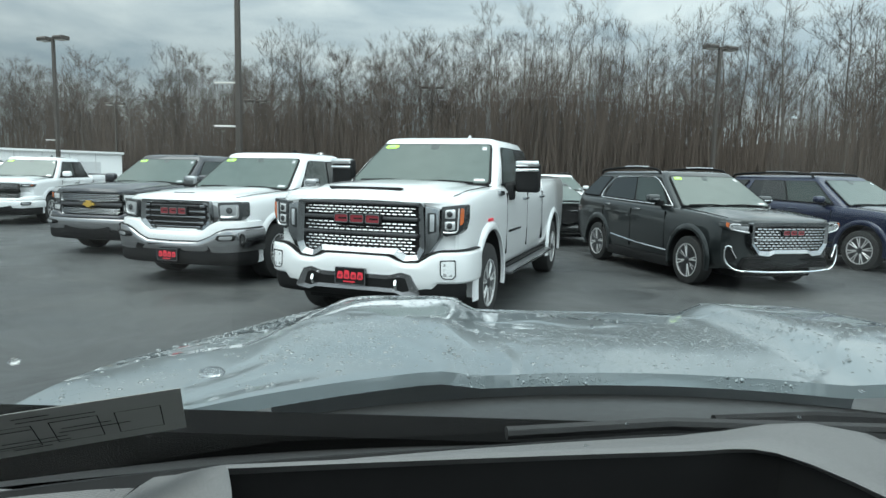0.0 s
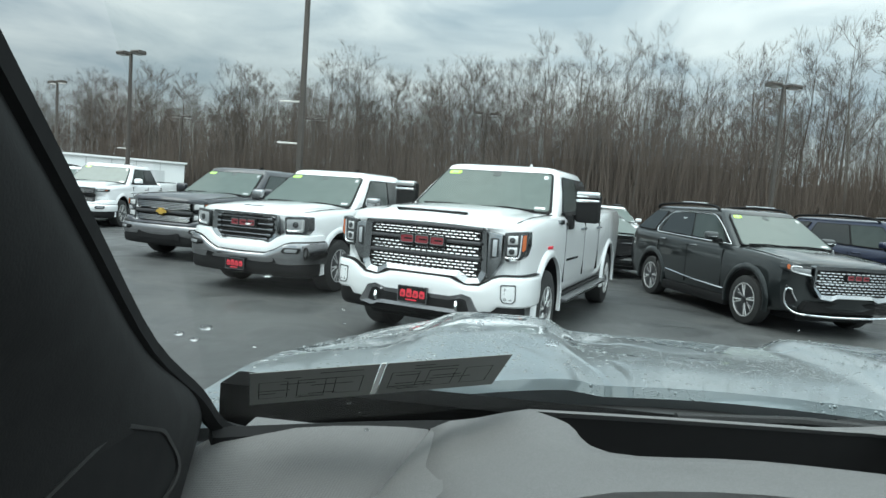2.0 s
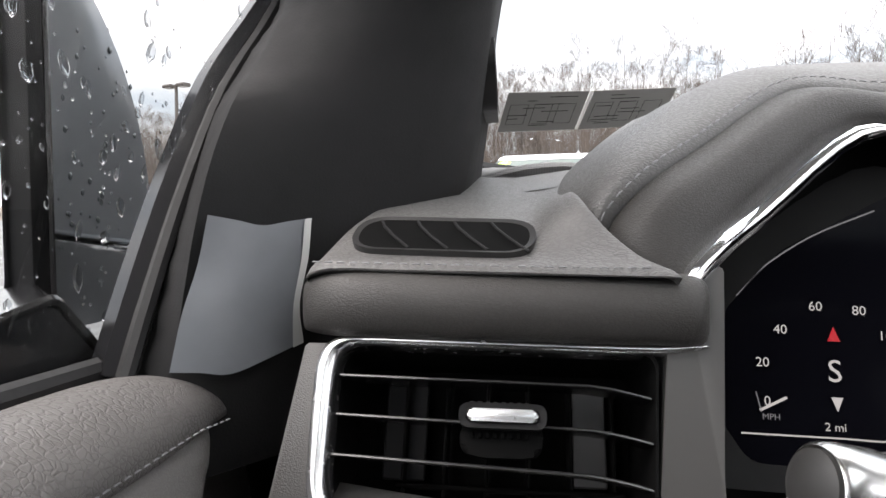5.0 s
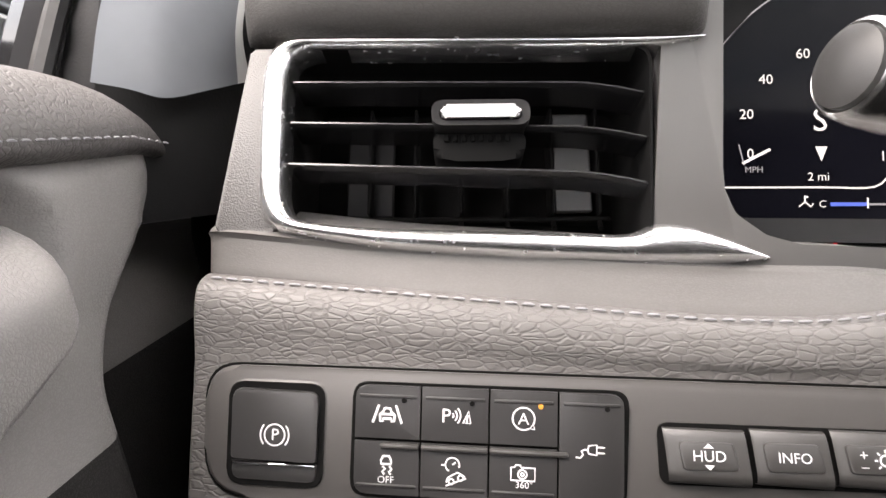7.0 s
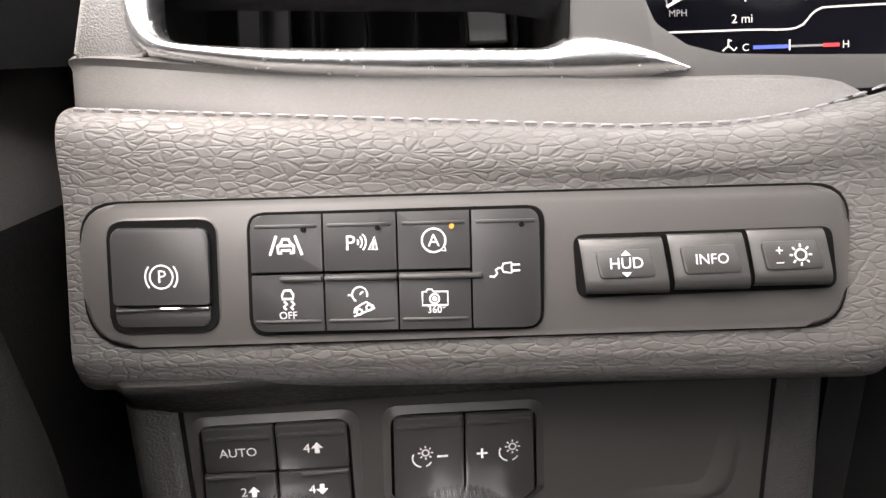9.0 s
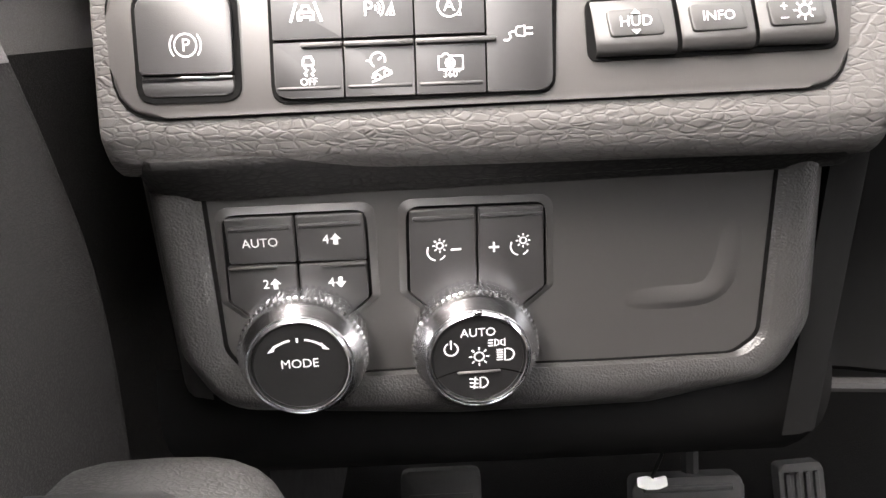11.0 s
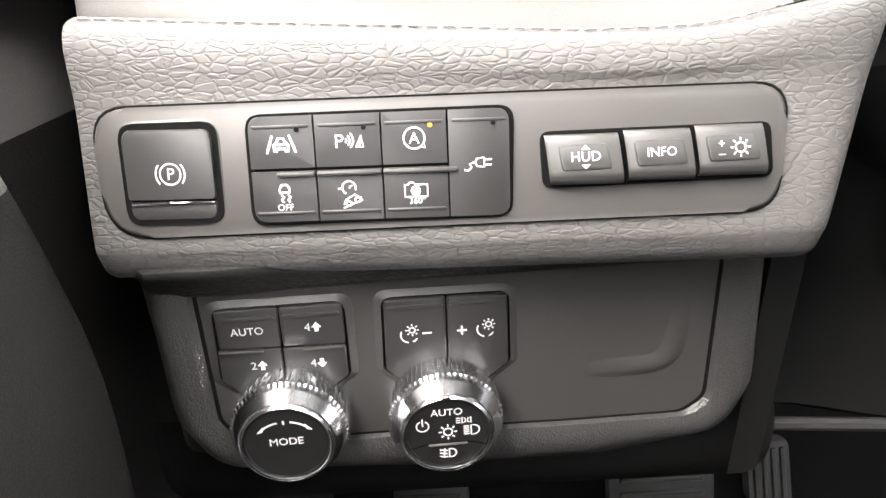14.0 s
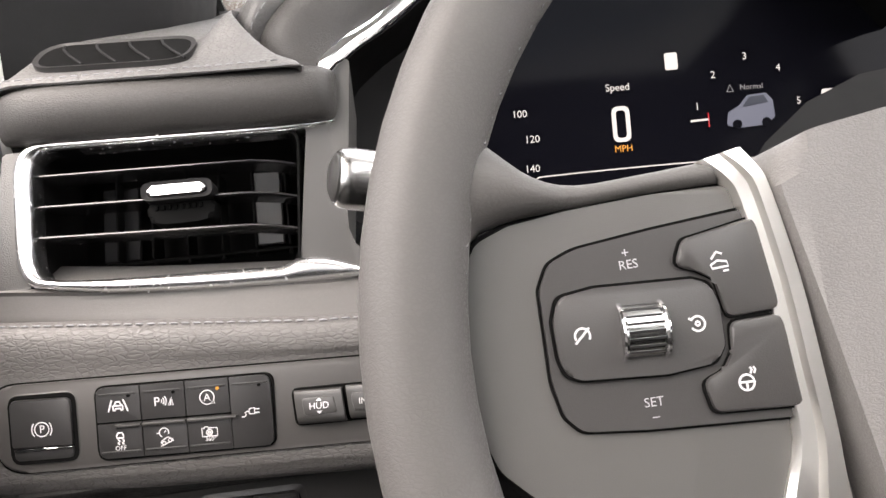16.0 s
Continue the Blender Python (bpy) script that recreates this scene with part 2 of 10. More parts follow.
def leather(name, color, cell=330.0, deep=0.28, rough=0.52, stretch=(0.58, 1.0, 1.1), crease=0.26, spec=0.45):
    """Pebbled hide: creased cells of uneven size with fine pores."""
    m, n, l, b = shader(name)
    b.inputs["Specular IOR Level"].default_value = spec
    co = n.new("ShaderNodeTexCoord")
    mp = n.new("ShaderNodeMapping")
    mp.inputs["Scale"].default_value = stretch
    warp = n.new("ShaderNodeTexNoise")
    warp.inputs["Scale"].default_value, warp.inputs["Detail"].default_value = cell * 0.45, 3
    add = n.new("ShaderNodeVectorMath")
    add.operation = "MULTIPLY_ADD"
    add.inputs[1].default_value = (0.0040, 0.0040, 0.0040)
    vor = n.new("ShaderNodeTexVoronoi")
    vor.feature = "DISTANCE_TO_EDGE"
    vor.inputs["Scale"].default_value = cell
    vor2 = n.new("ShaderNodeTexVoronoi")
    vor2.feature = "SMOOTH_F1"
    vor2.inputs["Scale"].default_value = cell * 0.8
    rp = n.new("ShaderNodeMapRange")
    rp.interpolation_type = "SMOOTHSTEP"
    rp.inputs["From Max"].default_value = crease
    part_ = n.new("ShaderNodeTexNoise")
    part_.inputs["Scale"].default_value = cell * 0.35
    fade = n.new("ShaderNodeMapRange")
    fade.inputs["From Min"].default_value, fade.inputs["From Max"].default_value = 0.35, 0.6
    fade.inputs["To Min"].default_value = 0.80
    hm = n.new("ShaderNodeMath")
    hm.operation = "MULTIPLY"
    pore = n.new("ShaderNodeTexNoise")
    pore.inputs["Scale"].default_value, pore.inputs["Detail"].default_value = cell * 9, 2
    sm = n.new("ShaderNodeMath")
    sm.operation = "MULTIPLY_ADD"
    sm.inputs[1].default_value = 0.10
    dome = n.new("ShaderNodeMath")
    dome.operation = "MULTIPLY_ADD"
    dome.inputs[1].default_value = -0.06
    bp = n.new("ShaderNodeBump")
    bp.inputs["Strength"].default_value, bp.inputs["Distance"].default_value = deep, 0.0008
    l.new(co.outputs["Object"], mp.inputs["Vector"])
    l.new(mp.outputs["Vector"], warp.inputs["Vector"])
    l.new(warp.outputs["Color"], add.inputs[0])
    l.new(mp.outputs["Vector"], add.inputs[2])
    for v in (vor, vor2):
        l.new(add.outputs["Vector"], v.inputs["Vector"])
    l.new(vor.outputs["Distance"], rp.inputs["Value"])
    l.new(mp.outputs["Vector"], part_.inputs["Vector"])
    l.new(part_.outputs["Fac"], fade.inputs["Value"])
    l.new(rp.outputs["Result"], hm.inputs[0])
    l.new(fade.outputs["Result"], hm.inputs[1])
    l.new(co.outputs["Object"], pore.inputs["Vector"])
    l.new(pore.outputs["Fac"], sm.inputs[0])
    l.new(hm.outputs["Value"], sm.inputs[2])
    l.new(vor2.outputs["Distance"], dome.inputs[0])
    l.new(sm.outputs["Value"], dome.inputs[2])
    l.new(dome.outputs["Value"], bp.inputs["Height"])
    l.new(bp.outputs["Normal"], b.inputs["Normal"])
    big = n.new("ShaderNodeTexNoise")
    big.inputs["Scale"].default_value, big.inputs["Detail"].default_value = 14, 5
    l.new(co.outputs["Object"], big.inputs["Vector"])
    mix = n.new("ShaderNodeMix")
    mix.data_type = "RGBA"
    mix.inputs[6].default_value = (*[c * 0.88 for c in color], 1)
    mix.inputs[7].default_value = (*[c * 1.12 for c in color], 1)
    l.new(big.outputs["Fac"], mix.inputs["Factor"])
    # cavity shading of the creases, multiplied into the base colour
    crease_shade = n.new("ShaderNodeMapRange")
    crease_shade.inputs["To Min"].default_value = 1 - 0.28 * deep
    shaded_tone = n.new("ShaderNodeVectorMath")
    shaded_tone.operation = "SCALE"
    l.new(hm.outputs["Value"], crease_shade.inputs["Value"])
    l.new(mix.outputs[2], shaded_tone.inputs[0])
    l.new(crease_shade.outputs["Result"], shaded_tone.inputs["Scale"])
    l.new(shaded_tone.outputs["Vector"], b.inputs["Base Color"])
    rg = n.new("ShaderNodeMapRange")
    rg.inputs["To Min"].default_value, rg.inputs["To Max"].default_value = rough + 0.12, rough - 0.04
    l.new(hm.outputs["Value"], rg.inputs["Value"])
    l.new(rg.outputs["Result"], b.inputs["Roughness"])
    return m


def pebbled(name, color, cell=900.0, deep=0.42, rough=0.5):
    """Moulded plastic with a close raised grain."""
    m, n, l, b = shader(name)
    co = n.new("ShaderNodeTexCoord")
    vor = n.new("ShaderNodeTexVoronoi")
    vor.feature = "SMOOTH_F1"
    vor.inputs["Scale"].default_value = cell
    bp = n.new("ShaderNodeBump")
    bp.inputs["Strength"].default_value, bp.inputs["Distance"].default_value = deep, 0.0007
    bp.invert = True
    l.new(co.outputs["Object"], vor.inputs["Vector"])
    l.new(vor.outputs["Distance"], bp.inputs["Height"])
    l.new(bp.outputs["Normal"], b.inputs["Normal"])
    big = n.new("ShaderNodeTexNoise")
    big.inputs["Scale"].default_value, big.inputs["Detail"].default_value = 12, 5
    l.new(co.outputs["Object"], big.inputs["Vector"])
    mix = n.new("ShaderNodeMix")
    mix.data_type = "RGBA"
    mix.inputs[6].default_value = (*[c * 0.85 for c in color], 1)
    mix.inputs[7].default_value = (*[c * 1.15 for c in color], 1)
    l.new(big.outputs["Fac"], mix.inputs["Factor"])
    l.new(mix.outputs[2], b.inputs["Base Color"])
    b.inputs["Roughness"].default_value = rough
    return m


def pane_material(name, tint=(0.93, 0.96, 0.95), gloss=0.8):
    m, n, l, b = shader(name)
    n.remove(b)
    tr = n.new("ShaderNodeBsdfTransparent")
    tr.inputs["Color"].default_value = (*tint, 1)
    gl = n.new("ShaderNodeBsdfGlossy")
    gl.inputs["Roughness"].default_value = 0.01
    fr = n.new("ShaderNodeFresnel")
    fr.inputs["IOR"].default_value = 1.45
    sc = n.new("ShaderNodeMath")
    sc.operation = "MULTIPLY"
    sc.inputs[1].default_value = gloss
    mx = n.new("ShaderNodeMixShader")
    l.new(fr.outputs["Fac"], sc.inputs[0])
    l.new(sc.outputs["Value"], mx.inputs["Fac"])
    l.new(tr.outputs["BSDF"], mx.inputs[1])
    l.new(gl.outputs["BSDF"], mx.inputs[2])
    l.new(mx.outputs["Shader"], n["Material Output"].inputs["Surface"])
    return m


def wet_paint(name, color, drops=True):
    """Metallic car paint with beads and sheets of rain on it."""
    m, n, l, b = shader(name)
    b.inputs["Metallic"].default_value, b.inputs["Roughness"].default_value = 0.55, 0.38
    b.inputs["Coat Weight"].default_value, b.inputs["Coat Roughness"].default_value = 1.0, 0.02
    co = n.new("ShaderNodeTexCoord")
    fl = n.new("ShaderNodeTexNoise")
    fl.inputs["Scale"].default_value, fl.inputs["Detail"].default_value = 5, 6
    mix = n.new("ShaderNodeMix")
    mix.data_type = "RGBA"
    mix.inputs[6].default_value = (*[c * 0.8 for c in color], 1)
    mix.inputs[7].default_value = (*[c * 1.15 for c in color], 1)
    l.new(co.outputs["Object"], fl.inputs["Vector"])
    l.new(fl.outputs["Fac"], mix.inputs["Factor"])
    l.new(mix.outputs[2], b.inputs["Base Color"])
    if drops:
        hs = []
        for scale, size in ((85, 0.30), (190, 0.34), (34, 0.17)):
            v = n.new("ShaderNodeTexVoronoi")
            v.inputs["Scale"].default_value = scale
            r = n.new("ShaderNodeMapRange")
            r.interpolation_type = "SMOOTHERSTEP"
            r.inputs["From Min"].default_value, r.inputs["From Max"].default_value = size, size * 0.3
            l.new(co.outputs["Object"], v.inputs["Vector"])
            l.new(v.outputs["Distance"], r.inputs["Value"])
            hs.append(r)
        patch = n.new("ShaderNodeTexNoise")
        patch.inputs["Scale"].default_value, patch.inputs["Detail"].default_value = 3.2, 3
        pr = n.new("ShaderNodeMapRange")
        pr.inputs["From Min"].default_value, pr.inputs["From Max"].default_value = 0.42, 0.58
        l.new(co.outputs["Object"], patch.inputs["Vector"])
        l.new(patch.outputs["Fac"], pr.inputs["Value"])
        a1, a2, a3 = (n.new("ShaderNodeMath") for _ in range(3))
        a1.operation, a2.operation, a3.operation = "MAXIMUM", "MULTIPLY", "MAXIMUM"
        l.new(hs[0].outputs["Result"], a1.inputs[0])
        l.new(hs[1].outputs["Result"], a1.inputs[1])
        l.new(a1.outputs["Value"], a2.inputs[0])
        l.new(pr.outputs["Result"], a2.inputs[1])
        l.new(a2.outputs["Value"], a3.inputs[0])
        l.new(hs[2].outputs["Result"], a3.inputs[1])
        film_ = n.new("ShaderNodeTexNoise")
        film_.inputs["Scale"].default_value, film_.inputs["Detail"].default_value, film_.inputs["Distortion"].default_value = 2.1, 2.5, 0.7
        fr_ = n.new("ShaderNodeMapRange")
        fr_.interpolation_type = "SMOOTHSTEP"
        fr_.inputs["From Min"].default_value, fr_.inputs["From Max"].default_value = 0.50, 0.56
        fr_.inputs["To Max"].default_value = 1.3
        a4 = n.new("ShaderNodeMath")
        a4.operation = "MAXIMUM"
        l.new(co.outputs["Object"], film_.inputs["Vector"])
        l.new(film_.outputs["Fac"], fr_.inputs["Value"])
        l.new(a3.outputs["Value"], a4.inputs[0])
        l.new(fr_.outputs["Result"], a4.inputs[1])
        bp = n.new("ShaderNodeBump")
        bp.inputs["Strength"].default_value, bp.inputs["Distance"].default_value = 1.0, 0.0030
        l.new(a4.outputs["Value"], bp.inputs["Height"])
        l.new(bp.outputs["Normal"], b.inputs["Coat Normal"])
        l.new(bp.outputs["Normal"], b.inputs["Normal"])
    return m


def asphalt_material():
    m, n, l, b = shader("asphalt")
    co = n.new("ShaderNodeTexCoord")
    big = n.new("ShaderNodeTexNoise")
    big.inputs["Scale"].default_value, big.inputs["Detail"].default_value = 0.35, 7
    streak = n.new("ShaderNodeTexNoise")
    streak.inputs["Scale"].default_value, streak.inputs["Detail"].default_value, streak.inputs["Distortion"].default_value = 0.9, 5, 1.2
    stone = n.new("ShaderNodeTexNoise")
    stone.inputs["Scale"].default_value, stone.inputs["Detail"].default_value = 70, 4
    vor = n.new("ShaderNodeTexVoronoi")
    vor.feature = "DISTANCE_TO_EDGE"
    vor.inputs["Scale"].default_value = 0.17
    crack = n.new("ShaderNodeMapRange")
    crack.inputs["From Min"].default_value, crack.inputs["From Max"].default_value = 0.0, 0.010
    crack.inputs["To Min"].default_value, crack.inputs["To Max"].default_value = 1.0, 0.0
    for t in (big, streak, stone):
        l.new(co.outputs["Object"], t.inputs["Vector"])
    wob = n.new("ShaderNodeVectorMath")
    wob.operation = "MULTIPLY_ADD"
    wob.inputs[1].default_value = (1.3, 1.3, 0)
    l.new(streak.outputs["Color"], wob.inputs[0])
    l.new(co.outputs["Object"], wob.inputs[2])
    l.new(wob.outputs["Vector"], vor.inputs["Vector"])
    l.new(vor.outputs["Distance"], crack.inputs["Value"])
    r = n.new("ShaderNodeValToRGB")
    r.color_ramp.elements[0].position, r.color_ramp.elements[0].color = 0.3, (0.032, 0.034, 0.035, 1)
    r.color_ramp.elements[1].position, r.color_ramp.elements[1].color = 0.75, (0.082, 0.084, 0.083, 1)
    l.new(big.outputs["Fac"], r.inputs["Fac"])
    mix = n.new("ShaderNodeMix")
    mix.data_type, mix.blend_type = "RGBA", "OVERLAY"
    mix.inputs["Factor"].default_value = 0.6
    l.new(r.outputs["Color"], mix.inputs[6])
    l.new(stone.outputs["Fac"], mix.inputs[7])
    mx2 = n.new("ShaderNodeMix")
    mx2.data_type = "RGBA"
    mx2.inputs[7].default_value = (0.095, 0.093, 0.088, 1)
    sc = n.new("ShaderNodeMath")
    sc.operation = "MULTIPLY"
    l.new(crack.outputs["Result"], sc.inputs[0])
    l.new(streak.outputs["Fac"], sc.inputs[1])
    l.new(sc.outputs["Value"], mx2.inputs["Factor"])
    l.new(mix.outputs[2], mx2.inputs[6])
    l.new(mx2.outputs[2], b.inputs["Base Color"])
    rg = n.new("ShaderNodeMapRange")
    rg.inputs["From Min"].default_value, rg.inputs["From Max"].default_value = 0.35, 0.65
    rg.inputs["To Min"].default_value, rg.inputs["To Max"].default_value = 0.36, 0.7
    l.new(streak.outputs["Fac"], rg.inputs["Value"])
    l.new(rg.outputs["Result"], b.inputs["Roughness"])
    bp = n.new("ShaderNodeBump")
    bp.inputs["Strength"].default_value, bp.inputs["Distance"].default_value = 0.35, 0.004
    l.new(stone.outputs["Fac"], bp.inputs["Height"])
    l.new(bp.outputs["Normal"], b.inputs["Normal"])
    return m


GREY = (0.098, 0.093, 0.090)
M_PEBBLE = leather("grained_grey_hide", GREY, cell=330, deep=0.38, crease=0.18, stretch=(0.52, 1.0, 1.15))
M_SMOOTH = leather("smooth_grey_hide", (0.082, 0.078, 0.075), cell=900, deep=0.09, rough=0.54, spec=0.4)
M_ROLL = leather("smooth_roll_hide", (0.042, 0.040, 0.038), cell=620, deep=0.2, rough=0.5, spec=0.4)
M_VENTCHROME = surface("bright_vent_chrome", (0.88, 0.885, 0.89), 0.26, 1.0, vary=0.04, scale=30)
M_BROWTOP = leather("grained_brow_top_hide", (0.088, 0.086, 0.084), cell=420, deep=0.30, rough=0.46, spec=0.7)
M_BROW = leather("grained_pod_hide", (0.098, 0.095, 0.093), cell=420, deep=0.30, rough=0.46, spec=0.8)
# same hide, colour raised for daylight falling through the windscreen
M_TOPHIDE = leather("lightened_top_hide", (0.122, 0.121, 0.121), cell=700, deep=0.16, rough=0.46, spec=0.7)
# dark hide, its colour deepened for the shade beneath the pad
M_SHADEHIDE = leather("shade_darkened_hide", (0.014, 0.0135, 0.0135), cell=330, deep=0.2, rough=0.6, spec=0.25)
M_PLASTIC = surface("dark_satin_plastic", (0.022, 0.0215, 0.0215), 0.42, vary=0.10, grain=0.10, grain_scale=2500)
M_PLATE = surface("grey_satin_plastic", (0.031, 0.030, 0.029), 0.44, vary=0.06, grain=0.12, grain_scale=3000)
M_BEZEL = surface("grey_brown_bezel_plastic", (0.058, 0.055, 0.053), 0.45, vary=0.06, grain=0.10, grain_scale=3000)
# frame plastic with the pad's shadow in its colour; end cap stays lighter
M_PEBPLAST = pebbled("shade_dark_pebbled_plastic", (0.030, 0.0295, 0.029), 1050, 0.55, 0.36)
M_ENDCAP = pebbled("pebbled_vent_plastic", (0.060, 0.058, 0.056), 1500, 0.4, 0.48)
M_GLOSSBLACK = surface("gloss_black_plastic", (0.012, 0.012, 0.013), 0.16, vary=0.1)
M_BLACK = surface("matt_black_plastic", (0.010, 0.010, 0.0105), 0.7, vary=0.15, spec=0.2)
# near-black colour carries the footwell's shade on trim, apron and knee cover
M_FOOT = surface("shade_dark_footwell_plastic", (0.005, 0.005, 0.005), 0.8, vary=0.15, spec=0.08)
M_RUBBER = surface("black_rubber", (0.013, 0.013, 0.0135), 0.65, vary=0.2, scale=20, grain=0.3, grain_scale=150)
M_CHROME = surface("chrome", (0.86, 0.87, 0.88), 0.09, 1.0, vary=0.03)
M_SATIN = surface("satin_metal", (0.62, 0.62, 0.61), 0.24, 1.0, vary=0.05)
M_THREAD = surface("pale_grey_thread", (0.23, 0.23, 0.24), 0.7, vary=0.2, scale=300)
M_WHITEINK = surface("white_print", (0.60, 0.60, 0.60), 0.5, vary=0.02)
M_GREYINK = surface("grey_print", (0.42, 0.42, 0.43), 0.5, vary=0.02)
M_GAP = surface("dark_gap", (0.004, 0.004, 0.004), 0.9, spec=0.08)
M_PILLAR = surface("charcoal_pillar_trim", (0.016, 0.016, 0.0165), 0.75, vary=0.12, spec=0.2, grain=0.25, grain_scale=700)
# carpet colour lowered to hold the shade that dash and seat would cast
M_FELT = surface("shade_dark_carpet", (0.002, 0.002, 0.002), 0.95, spec=0.06, vary=0.3, scale=40, grain=0.8, grain_scale=400)
M_TAPE = surface("grey_protective_film", (0.195, 0.205, 0.222), 0.30, vary=0.22, scale=26)
M_GLASS = pane_material("clear_glass", (0.95, 0.965, 0.96), 0.06)
M_PRIVACY = pane_material("privacy_glass", (0.50, 0.51, 0.51), 0.5)
M_SUNROOF = pane_material("sunroof_glass", (0.80, 0.82, 0.82), 0.4)
M_DROP = pane_material("rain_water", (0.84, 0.85, 0.86), 0.6)
M_HOODPAINT = wet_paint("wet_grey_metallic_paint", (0.21, 0.245, 0.26))
M_SHELLPAINT = wet_paint("grey_metallic_paint", (0.26, 0.28, 0.30), False)
M_MIRROR = surface("mirror_glass", (0.93, 0.94, 0.94), 0.015, 1.0, vary=0.0)
M_SCREEN = surface("dark_display_glass", (0.004, 0.004, 0.006), 0.08, vary=0.0, spec=0.05)
M_WHITEGLOW = surface("white_display_light", (0.0, 0.0, 0.0), 0.5, emit=(1, 1, 1), power=0.24)
M_GREYGLOW = surface("grey_display_light", (0.0, 0.0, 0.0), 0.5, emit=(0.9, 0.92, 1), power=0.09)
M_REDGLOW = surface("red_display_light", (0.0, 0.0, 0.0), 0.5, emit=(1, 0.03, 0.05), power=0.22)
M_BLUEGLOW = surface("blue_display_light", (0.0, 0.0, 0.0), 0.5, emit=(0.10, 0.2, 1), power=0.2)
M_AMBERGLOW = surface("amber_light", (0.0, 0.0, 0.0), 0.5, emit=(1, 0.45, 0.06), power=0.28)
M_ASPHALT = asphalt_material()
M_GROUND = surface("leaf_litter_ground", (0.10, 0.075, 0.055), 0.95, vary=0.35, scale=0.8)
M_BEAD = surface("water_beads_on_paint", (0.10, 0.115, 0.12), 0.03, 0.25, vary=0.2, coat=1.0)
# body grey lightened for the mirror cap, where too little light falls
M_CAP = surface("lightened_wet_mirror_paint", (0.34, 0.36, 0.38), 0.16, 0.35, vary=0.12, scale=8, coat=1.0)
M_LOWCAP = surface("dark_wet_plastic", (0.10, 0.105, 0.11), 0.2, vary=0.2, coat=0.6)
# paper greyed in its colour, standing for a sheet lit from behind
M_PAPER = surface("backlit_greyed_paper", (0.22, 0.22, 0.212), 0.7, vary=0.05)

# ---- ground ----
g = bmesh.new()
bmesh.ops.create_grid(g, x_segments=24, y_segments=24, size=2500)
tagged(part("ground", g, M_GROUND, None), "brown leaf-littered ground out to the horizon", "ground", kind="structure").location.z = -0.06
g = bmesh.new()
prism(WORLD, [(-120, -60), (90, -60), (90, 28), (26, 40), (-8, 58), (-58, 78), (-120, 96)], -0.05, 0.0, bm=g)
tagged(part("asphalt_lot", g, M_ASPHALT, None), "damp dark asphalt of the sales lot", "pavement", kind="structure")

# ---- instrument panel ----
FA = Frame((-0.66, -0.012, 1.16), 0.06, 0.47)   # vent face
FB = Frame((-0.6388, -0.068, 1.0505), -0.04, 0.27)  # switch face
FC = Frame((-0.64, -0.052, 0.95), 0.05, 0.05)   # lower face

dash = thing("dashboard", (-0.64, 0.05, 0.95), "charcoal leather-wrapped dashboard with pale stitching", "dashboard")


def pad_top(t):
    """Upper seam of the knee pad, which climbs towards its right end."""
    return 0.0600 - 0.0120 * min(1, max(0, t * 1.5)) + 0.0155 * min(1.1, max(0, (t - 0.76) / 0.24)) ** 2


# padded knee bolster: rows across, rounded at both ends
rows = []
for u, s in ((-0.1405, 0.0), (-0.1432, 0.35), (-0.1425, 0.72), (-0.139, 0.94), (-0.131, 1.0), (-0.06, 1.0), (0.0, 1.0), (0.06, 1.0), (0.10, 1.0), (0.13, 1.0), (0.146, 0.96), (0.153, 0.75), (0.156, 0.35), (0.1565, 0.0)):
    t = (u + 0.1415) / 0.298
    top = pad_top(t)
    depth = -0.030 + 0.030 * s
    row = []
    for v, n in ((top, -0.030), (top + 0.001, -0.012), (top - 0.001, -0.004), (top - 0.006, 0.0015), (top - 0.016, 0.0025), (0.026, 0.0), (0.0, 0.0), (-0.0275, 0.0), (-0.0340, -0.0020), (-0.0400, -0.0060), (-0.0435, -0.0115), (-0.0448, -0.0170), (-0.044, -0.030)):
        flare = 0.016 * min(1, max(0, (v + 0.035) / 0.08)) * max(0, (u - 0.09) / 0.066)
        row.append(FB(u + flare, v, n + depth if n < -0.02 else max(n + depth, -0.034)))
    rows.append(row)
part("knee_pad", skin(smooth_rows(rows, 3, 3)), M_PEBBLE, dash, "grained grey leather pad")

# smooth band between stitching and vent, tucked under the seam of the pad
rows = []
for x, zt, yt in ((-0.7822, 1.1185, -0.014), (-0.779, 1.1240, -0.027), (-0.76, 1.1240, -0.031), (-0.70, 1.1175, -0.029), (-0.62, 1.1125, -0.027), (-0.56, 1.1095, -0.026), (-0.52, 1.1085, -0.026), (-0.50, 1.1070, -0.0255), (-0.490, 1.1050, -0.0245), (-0.4855, 1.1000, -0.020), (-0.4820, 1.090, -0.010)):
    u = x + 0.64
    top = pad_top((u + 0.1415) / 0.298)
    back = float(np.interp(u, (-0.1425, -0.139, -0.131, 0.13, 0.146, 0.153, 0.156), (0.012, 0.002, 0.0, 0.0, 0.001, 0.007, 0.016)))
    if x > -0.495:
        top -= 0.006
    e, f = FB(u, top - 0.0004, -0.0105 - back), Vector((x, yt, zt))
    rows.append([e + Vector((0, 0.004, -0.004)), e, e.lerp(f, 0.35) + Vector((0, 0, 0.0008)), e.lerp(f, 0.75) + Vector((0, 0, 0.001)), f, f + Vector((0, 0.035, 0.004))])
part("upper_band", skin(smooth_rows(rows, 3, 3)), M_SMOOTH, dash, "smooth grey leather band")


